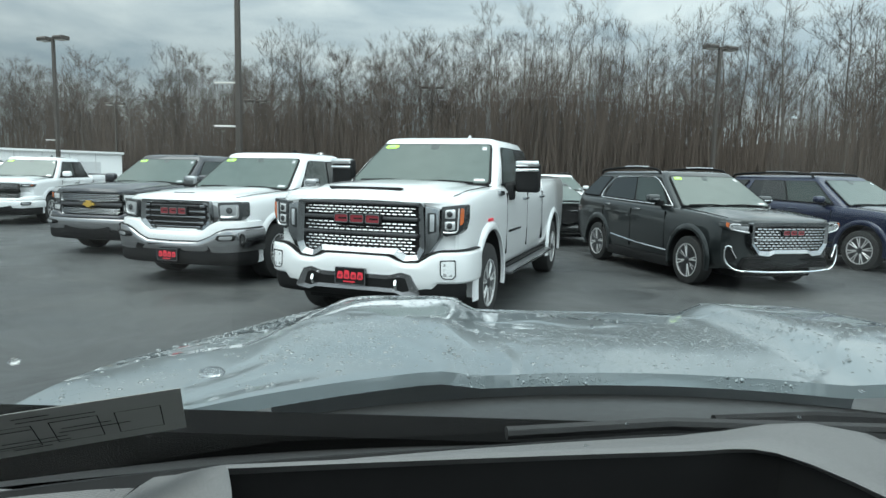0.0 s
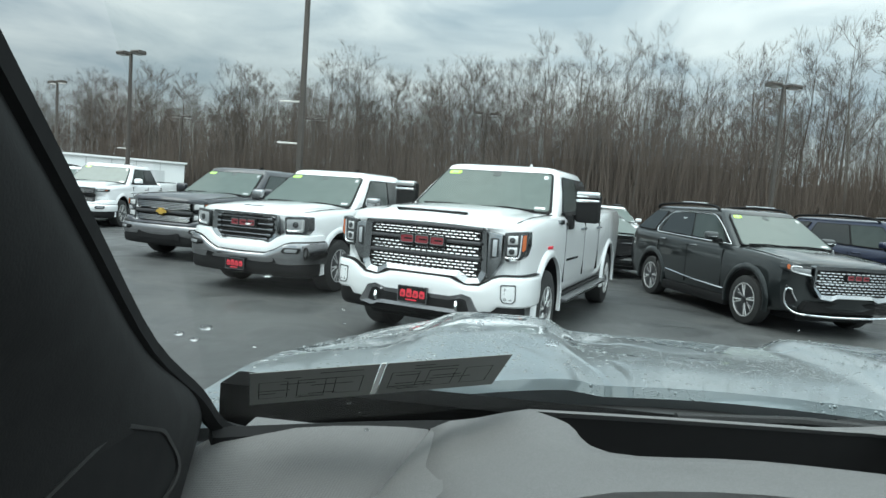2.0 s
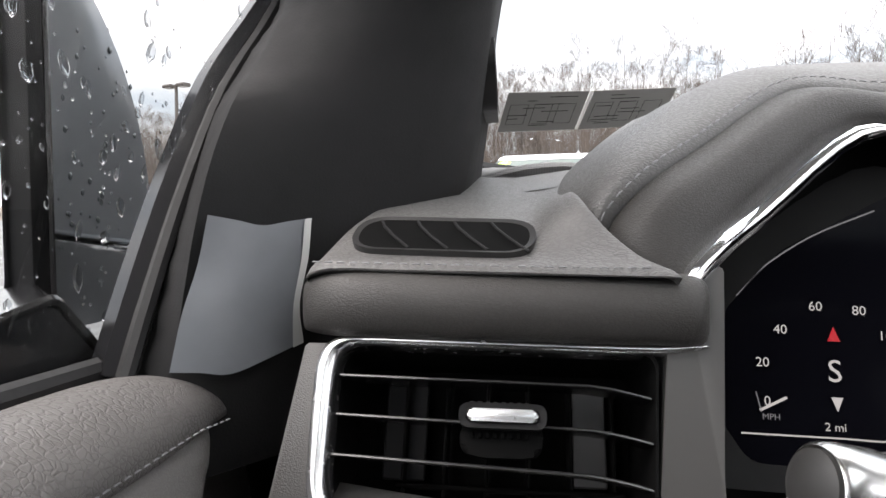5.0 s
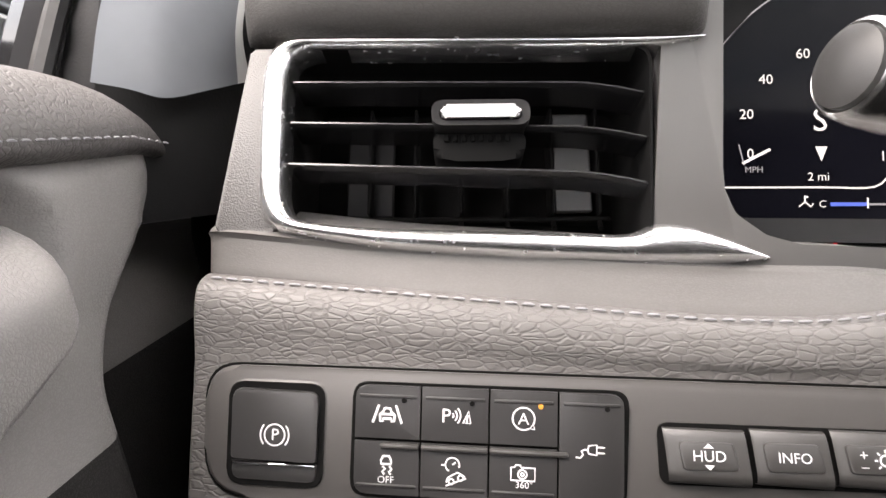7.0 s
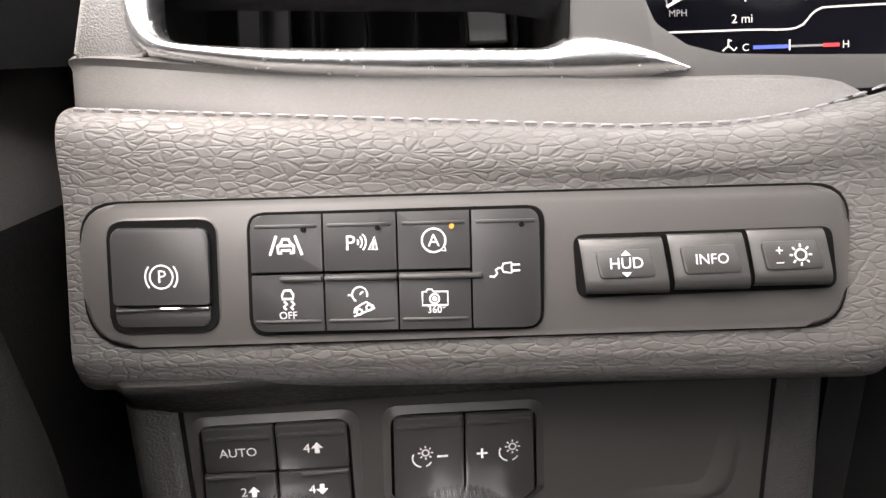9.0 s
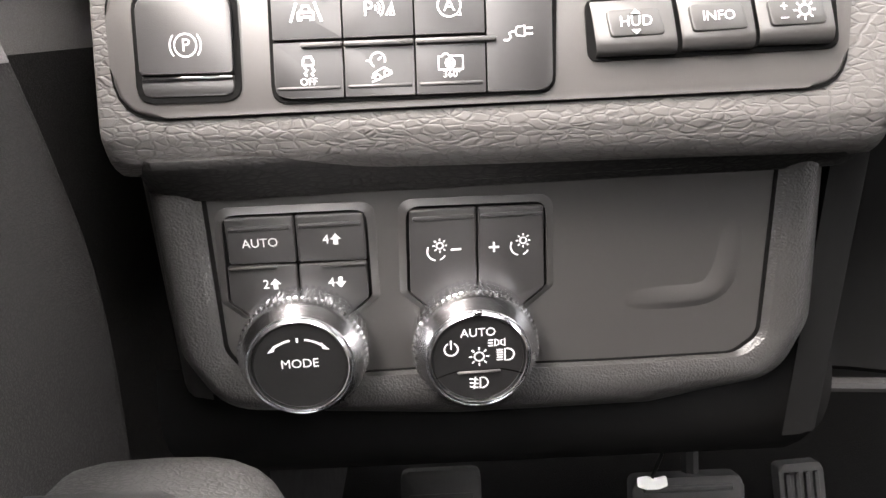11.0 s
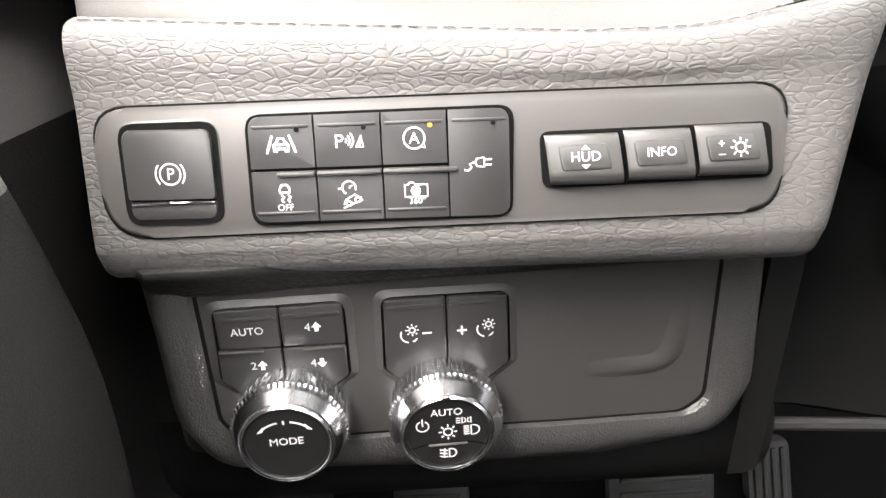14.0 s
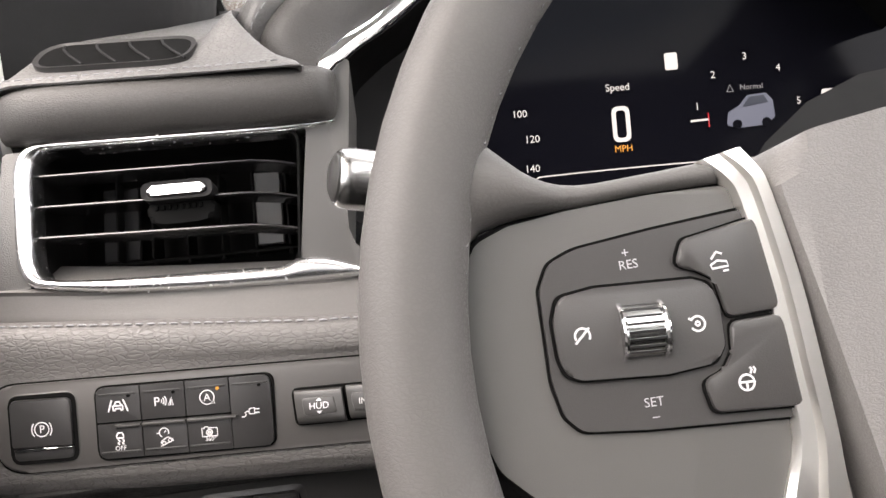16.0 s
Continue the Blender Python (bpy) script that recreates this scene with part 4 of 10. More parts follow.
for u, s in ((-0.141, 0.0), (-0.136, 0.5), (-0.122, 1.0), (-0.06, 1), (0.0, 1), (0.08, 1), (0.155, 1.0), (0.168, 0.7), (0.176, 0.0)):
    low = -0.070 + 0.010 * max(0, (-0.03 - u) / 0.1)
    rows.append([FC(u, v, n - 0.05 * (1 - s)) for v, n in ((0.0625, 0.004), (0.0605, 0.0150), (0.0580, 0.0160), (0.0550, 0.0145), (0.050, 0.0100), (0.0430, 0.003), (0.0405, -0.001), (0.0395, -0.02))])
part("pad_underside", skin(smooth_rows(rows, 2, 3)), M_SHADEHIDE, dash, "dark leather underside of the pad, deepened for shade")

low = thing("light_control_panel", FC(0, 0, 0), "dark lower dashboard panel with two knurled chrome knobs", "switch panel")
f_out = rounded([(-0.1345, 0.0445), (-0.1345, -0.0270), (-0.1180, -0.0600), (-0.010, -0.0720), (0.086, -0.0740), (0.150, -0.0620), (0.1610, -0.0300), (0.1560, 0.0445)], [0, 0.03, 0.03, 0.05, 0.05, 0.04, 0.03, 0], 6)
f_in = rounded([(-0.1142, 0.0445), (-0.1145, -0.0275), (-0.1045, -0.0425), (-0.010, -0.0432), (0.062, -0.0455), (0.1235, -0.0462), (0.1348, -0.0375), (0.1346, 0.0445)], [0, 0.012, 0.012, 0.01, 0.01, 0.012, 0.01, 0], 6)
loops = []
for k, n in ((1.0, 0.0030), (0.8, 0.0046), (0.6, 0.0048), (0.4, 0.0030), (0.2, -0.0010), (0.06, -0.0065), (0.0, -0.0120), (0.0, -0.030)):
    loops.append([FC(a[0] + (b[0] - a[0]) * k, a[1] + (b[1] - a[1]) * k, n) for a, b in zip(f_out, f_in)])
part("pebbled_frame", skin(loops, True), M_PEBPLAST, low, "pebbled grey plastic", 60)
f_rim = [(u * 0.985 + (0.002 if u < 0 else -0.001), v * 0.975) for u, v in f_in]
part("frame_chamfer", ring(FC, f_in, f_rim, -0.003, 0.0030, dip=0.0002), M_PEBPLAST, low)
part("plate_gap", ring(FC, f_rim, [(u * 0.985 + 0.0002, v * 0.978) for u, v in f_rim], -0.002, 0.0008), M_GAP, low, "shadow gap")
part("control_plate", prism(FC, f_in, -0.012, 0.0004), M_PLATE, low, "grey satin plastic plate")
rows = []
for d, h in ((0.0, 0.0), (0.0022, 0.55), (0.0045, 1.0), (0.0080, 0.85), (0.0125, 0.0)):
    rows.append([FC(u - d * a, v + d * b, 0.0002 + 0.0017 * h * g) for u, v, a, b, g in ((0.058, -0.0205, 0, 1, -0.2), (0.070, -0.0210, 0, 1, 0.2), (0.090, -0.0212, 0.1, 1, 0.8), (0.107, -0.0195, 0.5, 0.9, 1.0), (0.1165, -0.012, 0.95, 0.6, 1.0), (0.1195, 0.002, 1, 0.1, 0.8), (0.1200, 0.014, 1, 0, 0.3), (0.1200, 0.026, 1, 0, -0.2))])
part("plate_dent", skin(smooth_rows(rows, 3, 3)), M_PLATE, low, "shallow moulded swell")


def key_cluster(pts, name):
    well = rounded(pts, [0.006, 0.006, 0.003, 0.003, 0.003, 0.003], 5)
    cx, cy = sum(p[0] for p in pts) / 6, sum(p[1] for p in pts) / 6
    big = [(cx + (u - cx) * 1.13, cy + (v - cy) * 1.12) for u, v in well]
    mid = [(cx + (u - cx) * 1.02, cy + (v - cy) * 1.02) for u, v in well]
    part(name + "_rim", ring(FC, big, mid, 0.0, 0.0006, dip=0.0024), M_PLATE, low)
    part(name + "_gap", prism(FC, mid, 0.0, 0.0010), M_GAP, low, "shadow gap")


key_cluster([(-0.1030, 0.0340), (-0.0448, 0.0335), (-0.0450, -0.0045), (-0.0560, -0.0130), (-0.0945, -0.0125), (-0.1048, -0.0030)], "drive_keys")
key_cluster([(-0.0275, 0.0335), (0.0304, 0.0325), (0.0310, -0.0045), (0.0200, -0.0135), (-0.0190, -0.0130), (-0.0288, -0.0035)], "dimmer_keys")
k4 = []
for poly, lab in (
    ([(-0.1024, 0.0136), (-0.0750, 0.0130), (-0.0744, 0.0332), (-0.1022, 0.0334)], "auto_key"),
    ([(-0.0738, 0.0130), (-0.0456, 0.0122), (-0.0454, 0.0328), (-0.0736, 0.0331)], "four_high_key"),
    ([(-0.0940, -0.0118), (-0.0757, -0.0122), (-0.0752, 0.0122), (-0.1036, 0.0128), (-0.1040, -0.0030)], "two_high_key"),
    ([(-0.0749, -0.0122), (-0.0564, -0.0124), (-0.0460, -0.0046), (-0.0457, 0.0114), (-0.0741, 0.0121)], "four_low_key"),
    ([(-0.0188, -0.0124), (0.0006, -0.0126), (0.0013, 0.0322), (-0.0267, 0.0326), (-0.0280, -0.0036)], "dim_key"),
    ([(0.0014, -0.0126), (0.0196, -0.0128), (0.0301, -0.0046), (0.0297, 0.0314), (0.0021, 0.0320)], "bright_key")):
    k4.append(part(lab, prism(FC, rounded(poly, 0.0012, 3), -0.002, 0.0032, 0.0008, 2), M_PLASTIC, low))
part("key_lip", box(FC, -0.1030, -0.0830, 0.0114, 0.0128, 0.0022, 0.0046, 0.0005, 2), M_PLATE, k4[2], "raised grey lip")
part("key_lip", box(FC, -0.0650, -0.0460, 0.0106, 0.0120, 0.0022, 0.0046, 0.0005, 2), M_PLATE, k4[3], "raised grey lip")
for k, (u0, u1) in ((0, (-0.1010, -0.0760)), (1, (-0.0725, -0.0470)), (4, (-0.0255, 0.0)), (5, (0.0030, 0.0285))):
    part("key_ridge", box(FC, u0, u1, 0.0278, 0.0296, 0.0022, 0.0040, 0.0006, 2), M_PLASTIC, k4[k])
text(FC, -0.0888, 0.0222, 0.0035, 0.0053, "AUTO", M_WHITEINK, k4[0])
text(FC, -0.0618, 0.0222, 0.0035, 0.0056, "4", M_WHITEINK, k4[1])
text(FC, -0.0885, 0.0040, 0.0035, 0.0056, "2", M_WHITEINK, k4[2])
text(FC, -0.0612, 0.0032, 0.0035, 0.0056, "4", M_WHITEINK, k4[3])


def arrow(u, v, d):
    return [(u - 0.0009, v - 0.0022 * d), (u + 0.0009, v - 0.0022 * d), (u + 0.0009, v), (u + 0.0022, v), (u, v + 0.0024 * d), (u - 0.0022, v), (u - 0.0009, v)]


for k, u, v, d in ((1, -0.0578, 0.0222, 1), (2, -0.0846, 0.0040, 1), (3, -0.0573, 0.0032, -1)):
    part("symbol", prism(FC, arrow(u, v, d), 0.0030, 0.0036), M_WHITEINK, k4[k])
for k, u, v in ((4, -0.0160, 0.0148), (5, 0.0195, 0.0150)):
    mark(FC, 0.0033, k4[k], [(arc(u, v - 0.0006, 0.0040, 150, 260, 8), False), (arc(u, v - 0.0006, 0.0040, 290, 330, 5), False), (arc(u + 0.0014, v + 0.0018, 0.0014, 0, 360, 10), True)] + [([(u + 0.0014 + 0.0021 * math.cos(a), v + 0.0018 + 0.0021 * math.sin(a)), (u + 0.0014 + 0.0031 * math.cos(a), v + 0.0018 + 0.0031 * math.sin(a))], False) for a in (i * math.pi / 4 for i in range(8))], w=0.00062)
mark(FC, 0.0033, k4[4], [([(-0.0100, 0.0146), (-0.0056, 0.0146)], False)], w=0.0009)
mark(FC, 0.0033, k4[5], [([(0.0062, 0.0146), (0.0106, 0.0146)], False), ([(0.0084, 0.0124), (0.0084, 0.0168)], False)], w=0.0009)


M_KNOBFACE = surface("matt_black_knob_face", (0.006, 0.006, 0.0062), 0.5, vary=0.08, spec=0.3)
M_CAPFACE = surface("dimpled_grey_plastic", (0.09, 0.088, 0.085), 0.4, vary=0.15, scale=60)
M_KNURL = surface("bright_knurled_metal", (0.78, 0.785, 0.80), 0.19, 1.0, vary=0.04)


def knob(u, v, label):
    k = thing("rotary_knob", FC(u, v, 0.0), label, "knob", "dashboard knobs")
    bm, teeth = bmesh.new(), 62
    prof = ((0.0262, 0.0000), (0.0268, 0.0025), (0.0272, 0.0140), (0.0270, 0.0165), (0.0256, 0.0182), (0.0253, 0.0190), (0.0248, 0.0198), (0.0218, 0.0252), (0.0214, 0.0254), (0.0211, 0.0246), (0.0208, 0.0256), (0.0199, 0.0264), (0.0194, 0.0262), (0.0190, 0.0240))
    loops = []
    for i, (r, n) in enumerate(prof):
        loop = []
        for j in range(teeth):
            for q, cut in ((0.0, 1), (0.22, 1), (0.40, 0), (0.82, 0)):
                a = 2 * math.pi * (j + q) / teeth
                rad = r - (0.0011 * cut if i in (1, 2, 3) else 0.0)
                loop.append(bm.verts.new(FC(u + rad * math.cos(a), v + rad * math.sin(a), n)))
        loops.append(loop)
    seg = len(loops[0])
    for A, B_ in zip(loops, loops[1:]):
        for j in range(seg):
            m = (j + 1) % seg
            bm.faces.new((A[j], A[m], B_[m], B_[j]))
    part("knurled_ring", bm, M_KNURL, k, "knurled polished chrome", 24)
    part("knob_face", lathe(FC, u, v, [(0.0194, 0.018), (0.0192, 0.0242), (0.0184, 0.0251), (0.0001, 0.0251)], 56), M_KNOBFACE, k, "matt black face")
    return k


kn = knob(-0.0742, -0.0240, "chrome drive mode knob with a black face")
text(FC, -0.0742, -0.0228, 0.0254, 0.0054, "MODE", M_WHITEINK, kn)
mark(FC, 0.0252, kn, [(arc(-0.0742, -0.0285, 0.0165, 100, 128, 8), False), (arc(-0.0742, -0.0285, 0.0165, 52, 80, 8), False), ([(-0.0742, -0.0133), (-0.0742, -0.0113)], False)], w=0.0009)
for d in (-1, 1):
    part("symbol", prism(FC, [(-0.0742 + d * 0.0092, -0.0140), (-0.0742 + d * 0.0096, -0.0166), (-0.0742 + d * 0.0122, -0.0172)], 0.0250, 0.0255), M_WHITEINK, kn)
kl = knob(-0.0018, -0.0262, "chrome headlamp knob with white symbols on black")
cu, cv = -0.0018, -0.0262
text(FC, cu, cv + 0.0118, 0.0254, 0.0052, "AUTO", M_WHITEINK, kl)
mark(FC, 0.0252, kl, [(arc(cu - 0.0112, cv + 0.0052, 0.0028, 115, 425, 14), False), ([(cu - 0.0112, cv + 0.0052), (cu - 0.0112, cv + 0.0092)], False),
    (arc(cu + 0.0002, cv + 0.0012, 0.0020, 0, 360, 12), True)] + [([(cu + 0.0002 + 0.0028 * math.cos(a), cv + 0.0012 + 0.0028 * math.sin(a)), (cu + 0.0002 + 0.0042 * math.cos(a), cv + 0.0012 + 0.0042 * math.sin(a))], False) for a in (i * math.pi / 4 for i in range(8))] + [
    (arc(cu + 0.0120, cv + 0.0014, 0.0026, -90, 90, 8) + [(cu + 0.0108, cv + 0.0040), (cu + 0.0108, cv - 0.0012)], True)] + [([(cu + 0.0074, cv + 0.0036 - 0.0011 * i), (cu + 0.0100, cv + 0.0036 - 0.0011 * i)], False) for i in range(5)] + [
    (at(cu + 0.0064, cv + 0.0070, 0.001, [(0.4, 1.6), (1.9, .8), (1.9, -.8), (.4, -1.6)]), True), (at(cu + 0.0112, cv + 0.0070, 0.001, [(-.4, 1.6), (-1.9, .8), (-1.9, -.8), (-.4, -1.6)]), True)] + [([(cu + 0.0040, cv + 0.0070 + k * 0.0012), (cu + 0.0060, cv + 0.0070 + k * 0.0012)], False) for k in (-1, 0, 1)] + [
    (arc(cu + 0.0012, cv - 0.0108, 0.0024, -90, 90, 8) + [(cu + 0.0004, cv - 0.0084), (cu + 0.0004, cv - 0.0132)], True), ([(cu - 0.0016, cv - 0.0080), (cu - 0.0022, cv - 0.0136)], False)] + [([(cu - 0.0040, cv - 0.0088 - 0.0018 * i), (cu - 0.0004, cv - 0.0094 - 0.0018 * i)], False) for i in range(3)])
mark(FC, 0.0250, kl, [([(cu - 0.0180, cv - 0.0078), (cu - 0.0135, cv - 0.0062), (cu - 0.0095, cv - 0.0052), (cu + 0.0095, cv - 0.0052), (cu + 0.0135, cv - 0.0062), (cu + 0.0180, cv - 0.0078)], False)], "fog_split", M_GAP, 0.0007)
part("fog_lip", box(FC, cu - 0.009, cu + 0.009, cv - 0.0062, cv - 0.0052, 0.0248, 0.0262, 0.0004, 1), M_PLATE, kl, "raised grey lip")
part("index_mark", box(FC, cu - 0.0018, cu + 0.0018, cv + 0.0206, cv + 0.0222, 0.0262, 0.0281, 0.0003, 1), M_SATIN, kl)

# trim beside and below the lower panel
part("lower_trim_left", skin(smooth_rows([[Vector((x, y, z)) for x, y in ((-0.815, 0.10), (-0.795, 0.0), (-0.780, -0.038), (-0.765, -0.046))] for z in (1.03, 0.98, 0.93, 0.89)], 3, 3)), M_PLASTIC, dash, "dark plastic side trim")
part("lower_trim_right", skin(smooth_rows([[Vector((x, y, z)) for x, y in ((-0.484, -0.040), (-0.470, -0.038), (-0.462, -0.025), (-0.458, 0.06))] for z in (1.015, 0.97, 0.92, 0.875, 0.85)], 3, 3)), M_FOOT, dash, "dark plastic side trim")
part("lower_apron", skin(smooth_rows([[Vector((x, -0.045 + d, z)) for x in (-0.80, -0.72, -0.62, -0.54, -0.49, -0.458)] for z, d in ((0.895, 0.02), (0.87, 0.012), (0.84, 0.02), (0.80, 0.06), (0.77, 0.16))], 3, 3)), M_FOOT, dash, "plastic apron over the footwell, darkened for shade")

# steering column shroud and knee cover to its right
col = thing("steering_column", (-0.35, 0.0, 1.0), "dark plastic steering column shroud", "steering column")
part("shroud", skin(smooth_rows([[Vector((-0.35 + 0.085 * math.cos(a) * s, y, z + 0.065 * math.sin(a) * s)) for a in (i * math.pi / 6 for i in range(13))] for y, z, s in ((-0.19, 1.115, 0.55), (-0.15, 1.10, 0.85), (-0.08, 1.085, 1.0), (0.02, 1.06, 1.05), (0.10, 1.04, 1.05))], 3, 1)), M_BLACK, col)
cover = thing("knee_cover", (-0.38, 0.02, 0.95), "grey-brown plastic knee cover under the steering column", "trim panel")
# grey-brown cover drawn near black, with its shade in the colour
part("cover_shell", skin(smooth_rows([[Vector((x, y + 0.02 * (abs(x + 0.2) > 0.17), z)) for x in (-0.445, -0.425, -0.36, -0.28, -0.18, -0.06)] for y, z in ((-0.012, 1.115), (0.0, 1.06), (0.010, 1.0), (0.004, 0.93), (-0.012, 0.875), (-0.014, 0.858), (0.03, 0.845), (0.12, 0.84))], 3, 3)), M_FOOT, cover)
part("cover_edge", tube([(-0.45, -0.014, 0.862), (-0.36, -0.020, 0.860), (-0.2, -0.020, 0.860), (-0.05, -0.016, 0.862)], 0.004, 8), M_PLASTIC, cover, "raised edge line")
FW = axes_frame((-0.361, 0.002, 0.975), (1, 0, 0), (0.1, -1, 0.1))
part("cap_ring", lathe(FW, 0, 0, [(0.036, -0.01), (0.036, 0.004), (0.0345, 0.007), (0.0325, 0.007), (0.0315, 0.002)], 40), M_SATIN, cover, "metal ring")
bm, loops = bmesh.new(), []
for i in range(9):
    r = 0.0316 * (1 - i / 8.0)
    loops.append([FW(r * math.cos(a), r * math.sin(a), 0.004 + 0.0055 * (i / 8.0) * (1 + 0.6 * math.cos(5 * a) * math.sin(math.pi * i / 8.0))) for a in (2 * math.pi * k / 30 for k in range(30))])
part("cap_face", skin([l + l[:1] for l in loops]), M_CAPFACE, cover, "dimpled grey face", 60)
FI = axes_frame((-0.4225, -0.016, 1.063), (1, 0, 0), (-0.1, -1, 0.1))
ins = rounded([(0.0, 0.0), (0.09, -0.004), (0.09, 0.055), (0.012, 0.055), (0.002, 0.036)], [0.005, 0.004, 0.004, 0.012, 0.01], 4)
part("insert_frame", ring(FI, ins, [(0.005 + u * 0.93, 0.004 + v * 0.86) for u, v in ins], -0.02, 0.002, dip=0.001), M_BEZEL, cover, "grey frame")
part("insert", prism(FI, [(0.005 + u * 0.93, 0.004 + v * 0.86) for u, v in ins], -0.02, 0.0006), M_POST, cover, "pale grey insert")

# ---- instrument cluster ----
FD = Frame((-0.457, 0.139, 1.184), 0.0, 0.25)
cl = thing("instrument_cluster", FD(0.12, 0, 0), "wide dark digital instrument display, lit, showing zero speed", "display")
part("display_glass", prism(FD, rounded([(-0.073, -0.052), (-0.055, -0.079), (0.40, -0.082), (0.40, 0.10), (0.06, 0.112), (-0.03, 0.062), (-0.068, 0.02)], [0.02, 0.02, 0.02, 0.03, 0.05, 0.03, 0.02], 6), -0.02, 0.0, 0.001, 1), M_SCREEN, cl)
part("display_surround", ring(FD, rounded([(-0.118, -0.068), (-0.075, -0.094), (0.44, -0.098), (0.44, 0.14), (0.06, 0.17), (-0.03, 0.12), (-0.105, 0.060)], 0.02, 6), rounded([(-0.073, -0.052), (-0.055, -0.079), (0.40, -0.082), (0.40, 0.10), (0.06, 0.112), (-0.03, 0.062), (-0.068, 0.02)], 0.02, 6), -0.01, 0.010, dip=0.001), M_BLACK, cl, "matt black hood lining")
part("display_arc", ribbon(FD, smooth_pts([Vector((p[0], p[1], 0)) for p in ((-0.060, 0.030), (-0.042, 0.050), (-0.010, 0.072), (0.03, 0.090))], 4), 0.0010, 0.001), M_GREYGLOW, cl, "thin grey line")
for s, u, v in (("0", -0.0430, -0.0390), ("20", -0.0450, -0.0140), ("40", -0.0330, 0.0080), ("60", -0.0105, 0.0240), ("80", 0.0160, 0.0220), ("100", 0.0330, 0.0060), ("120", 0.0420, -0.0160), ("140", 0.0400, -0.0410), ("1", 0.1870, 0.0), ("2", 0.2030, 0.026), ("3", 0.2320, 0.040), ("4", 0.2610, 0.028), ("5", 0.2770, -0.002)):
    text(FD, u, v, 0.001, 0.0088, s, M_WHITEGLOW, cl)
text(FD, -0.001, -0.0185, 0.001, 0.0205, "S", M_WHITEGLOW, cl)
part("gear_arrow", prism(FD, [(-0.0042, 0.0015), (0.0034, 0.0015), (-0.0004, 0.0110)], 0.0005, 0.0011), M_REDGLOW, cl, "red arrow")
part("gear_arrow", prism(FD, [(-0.0040, -0.0345), (-0.0005, -0.0435), (0.0030, -0.0345)], 0.0005, 0.0011), M_WHITEGLOW, cl)
text(FD, -0.0025, -0.0535, 0.001, 0.0074, "2 mi", M_WHITEGLOW, cl)
text(FD, -0.0410, -0.0490, 0.001, 0.0056, "MPH", M_GREYGLOW, cl)
part("needle", ribbon(FD, [(-0.0480, -0.0450), (-0.0310, -0.0360)], 0.0018, 0.001), M_WHITEGLOW, cl)
part("needle_tick", ribbon(FD, [(-0.0500, -0.0330), (-0.0470, -0.0460)], 0.0008, 0.001), M_GREYGLOW, cl)
part("base_line", ribbon(FD, smooth_pts([Vector((p[0], p[1], 0)) for p in ((-0.060, -0.0600), (0.0, -0.0600), (0.030, -0.0598), (0.042, -0.0500), (0.060, -0.0480), (0.16, -0.0470), (0.26, -0.048))], 4), 0.0011, 0.001), M_WHITEGLOW, cl)
part("coolant_bar", ribbon(FD, [(0.004, -0.0705), (0.026, -0.0705)], 0.0022, 0.001), M_BLUEGLOW, cl, "blue temperature bar")
part("coolant_bar", ribbon(FD, [(0.026, -0.0705), (0.046, -0.0705)], 0.0012, 0.001), M_GREYGLOW, cl)
part("coolant_bar", ribbon(FD, [(0.046, -0.0705), (0.056, -0.0705)], 0.0022, 0.001), M_REDGLOW, cl, "red temperature bar")
part("coolant_tick", ribbon(FD, [(0.0258, -0.0730), (0.0258, -0.0665)], 0.0010, 0.0012), M_WHITEGLOW, cl)
text(FD, -0.0005, -0.0705, 0.001, 0.0062, "C", M_WHITEGLOW, cl)
text(FD, 0.0600, -0.0705, 0.001, 0.0062, "H", M_WHITEGLOW, cl)
mark(FD, 0.001, cl, [([(-0.0145, -0.0720), (-0.0110, -0.0690), (-0.0075, -0.0720), (-0.0060, -0.0700)], False), ([(-0.0110, -0.0700), (-0.0110, -0.0650)], False), ([(-0.0110, -0.0660), (-0.0090, -0.0660)], False)], "coolant_symbol", M_WHITEGLOW, 0.001)
text(FD, 0.119, 0.022, 0.001, 0.0088, "Speed", M_WHITEGLOW, cl)
part("speed_zero", ring(FD, rr(0.1120, 0.1275, -0.0245, 0.0060, 0.006, 5), rr(0.1155, 0.1240, -0.0210, 0.0025, 0.0035, 5), 0.0004, 0.0012), M_WHITEGLOW, cl, "large white zero")
text(FD, 0.1200, -0.0305, 0.001, 0.0080, "MPH", M_AMBERGLOW, cl)
part("white_square", prism(FD, rr(0.1620, 0.1730, 0.0335, 0.0480, 0.0018, 3), 0.0004, 0.0012), M_WHITEGLOW, cl)
text(FD, 0.2360, 0.0135, 0.001, 0.0066, "Normal", M_GREYGLOW, cl)
part("mode_symbol", ribbon(FD, [(0.2140, 0.0105), (0.2168, 0.0165), (0.2196, 0.0105)], 0.001, 0.001, True), M_GREYGLOW, cl)
part("car_picture", prism(FD, rounded([(0.212, -0.018), (0.214, -0.007), (0.224, -0.002), (0.232, 0.0065), (0.248, 0.0075), (0.254, 0.001), (0.255, -0.014), (0.247, -0.020), (0.222, -0.021)], 0.003, 3), 0.0002, 0.0009), surface("display_picture_light", (0, 0, 0), 0.5, emit=(0.40, 0.45, 0.62), power=0.10), cl, "small grey-blue vehicle picture")
part("car_picture_glass", prism(FD, rounded([(0.226, -0.004), (0.233, 0.0048), (0.246, 0.0055), (0.250, -0.001)], 0.001, 2), 0.0008, 0.0012), surface("display_picture_dark", (0, 0, 0), 0.5, emit=(0.06, 0.08, 0.14), power=0.1), cl)
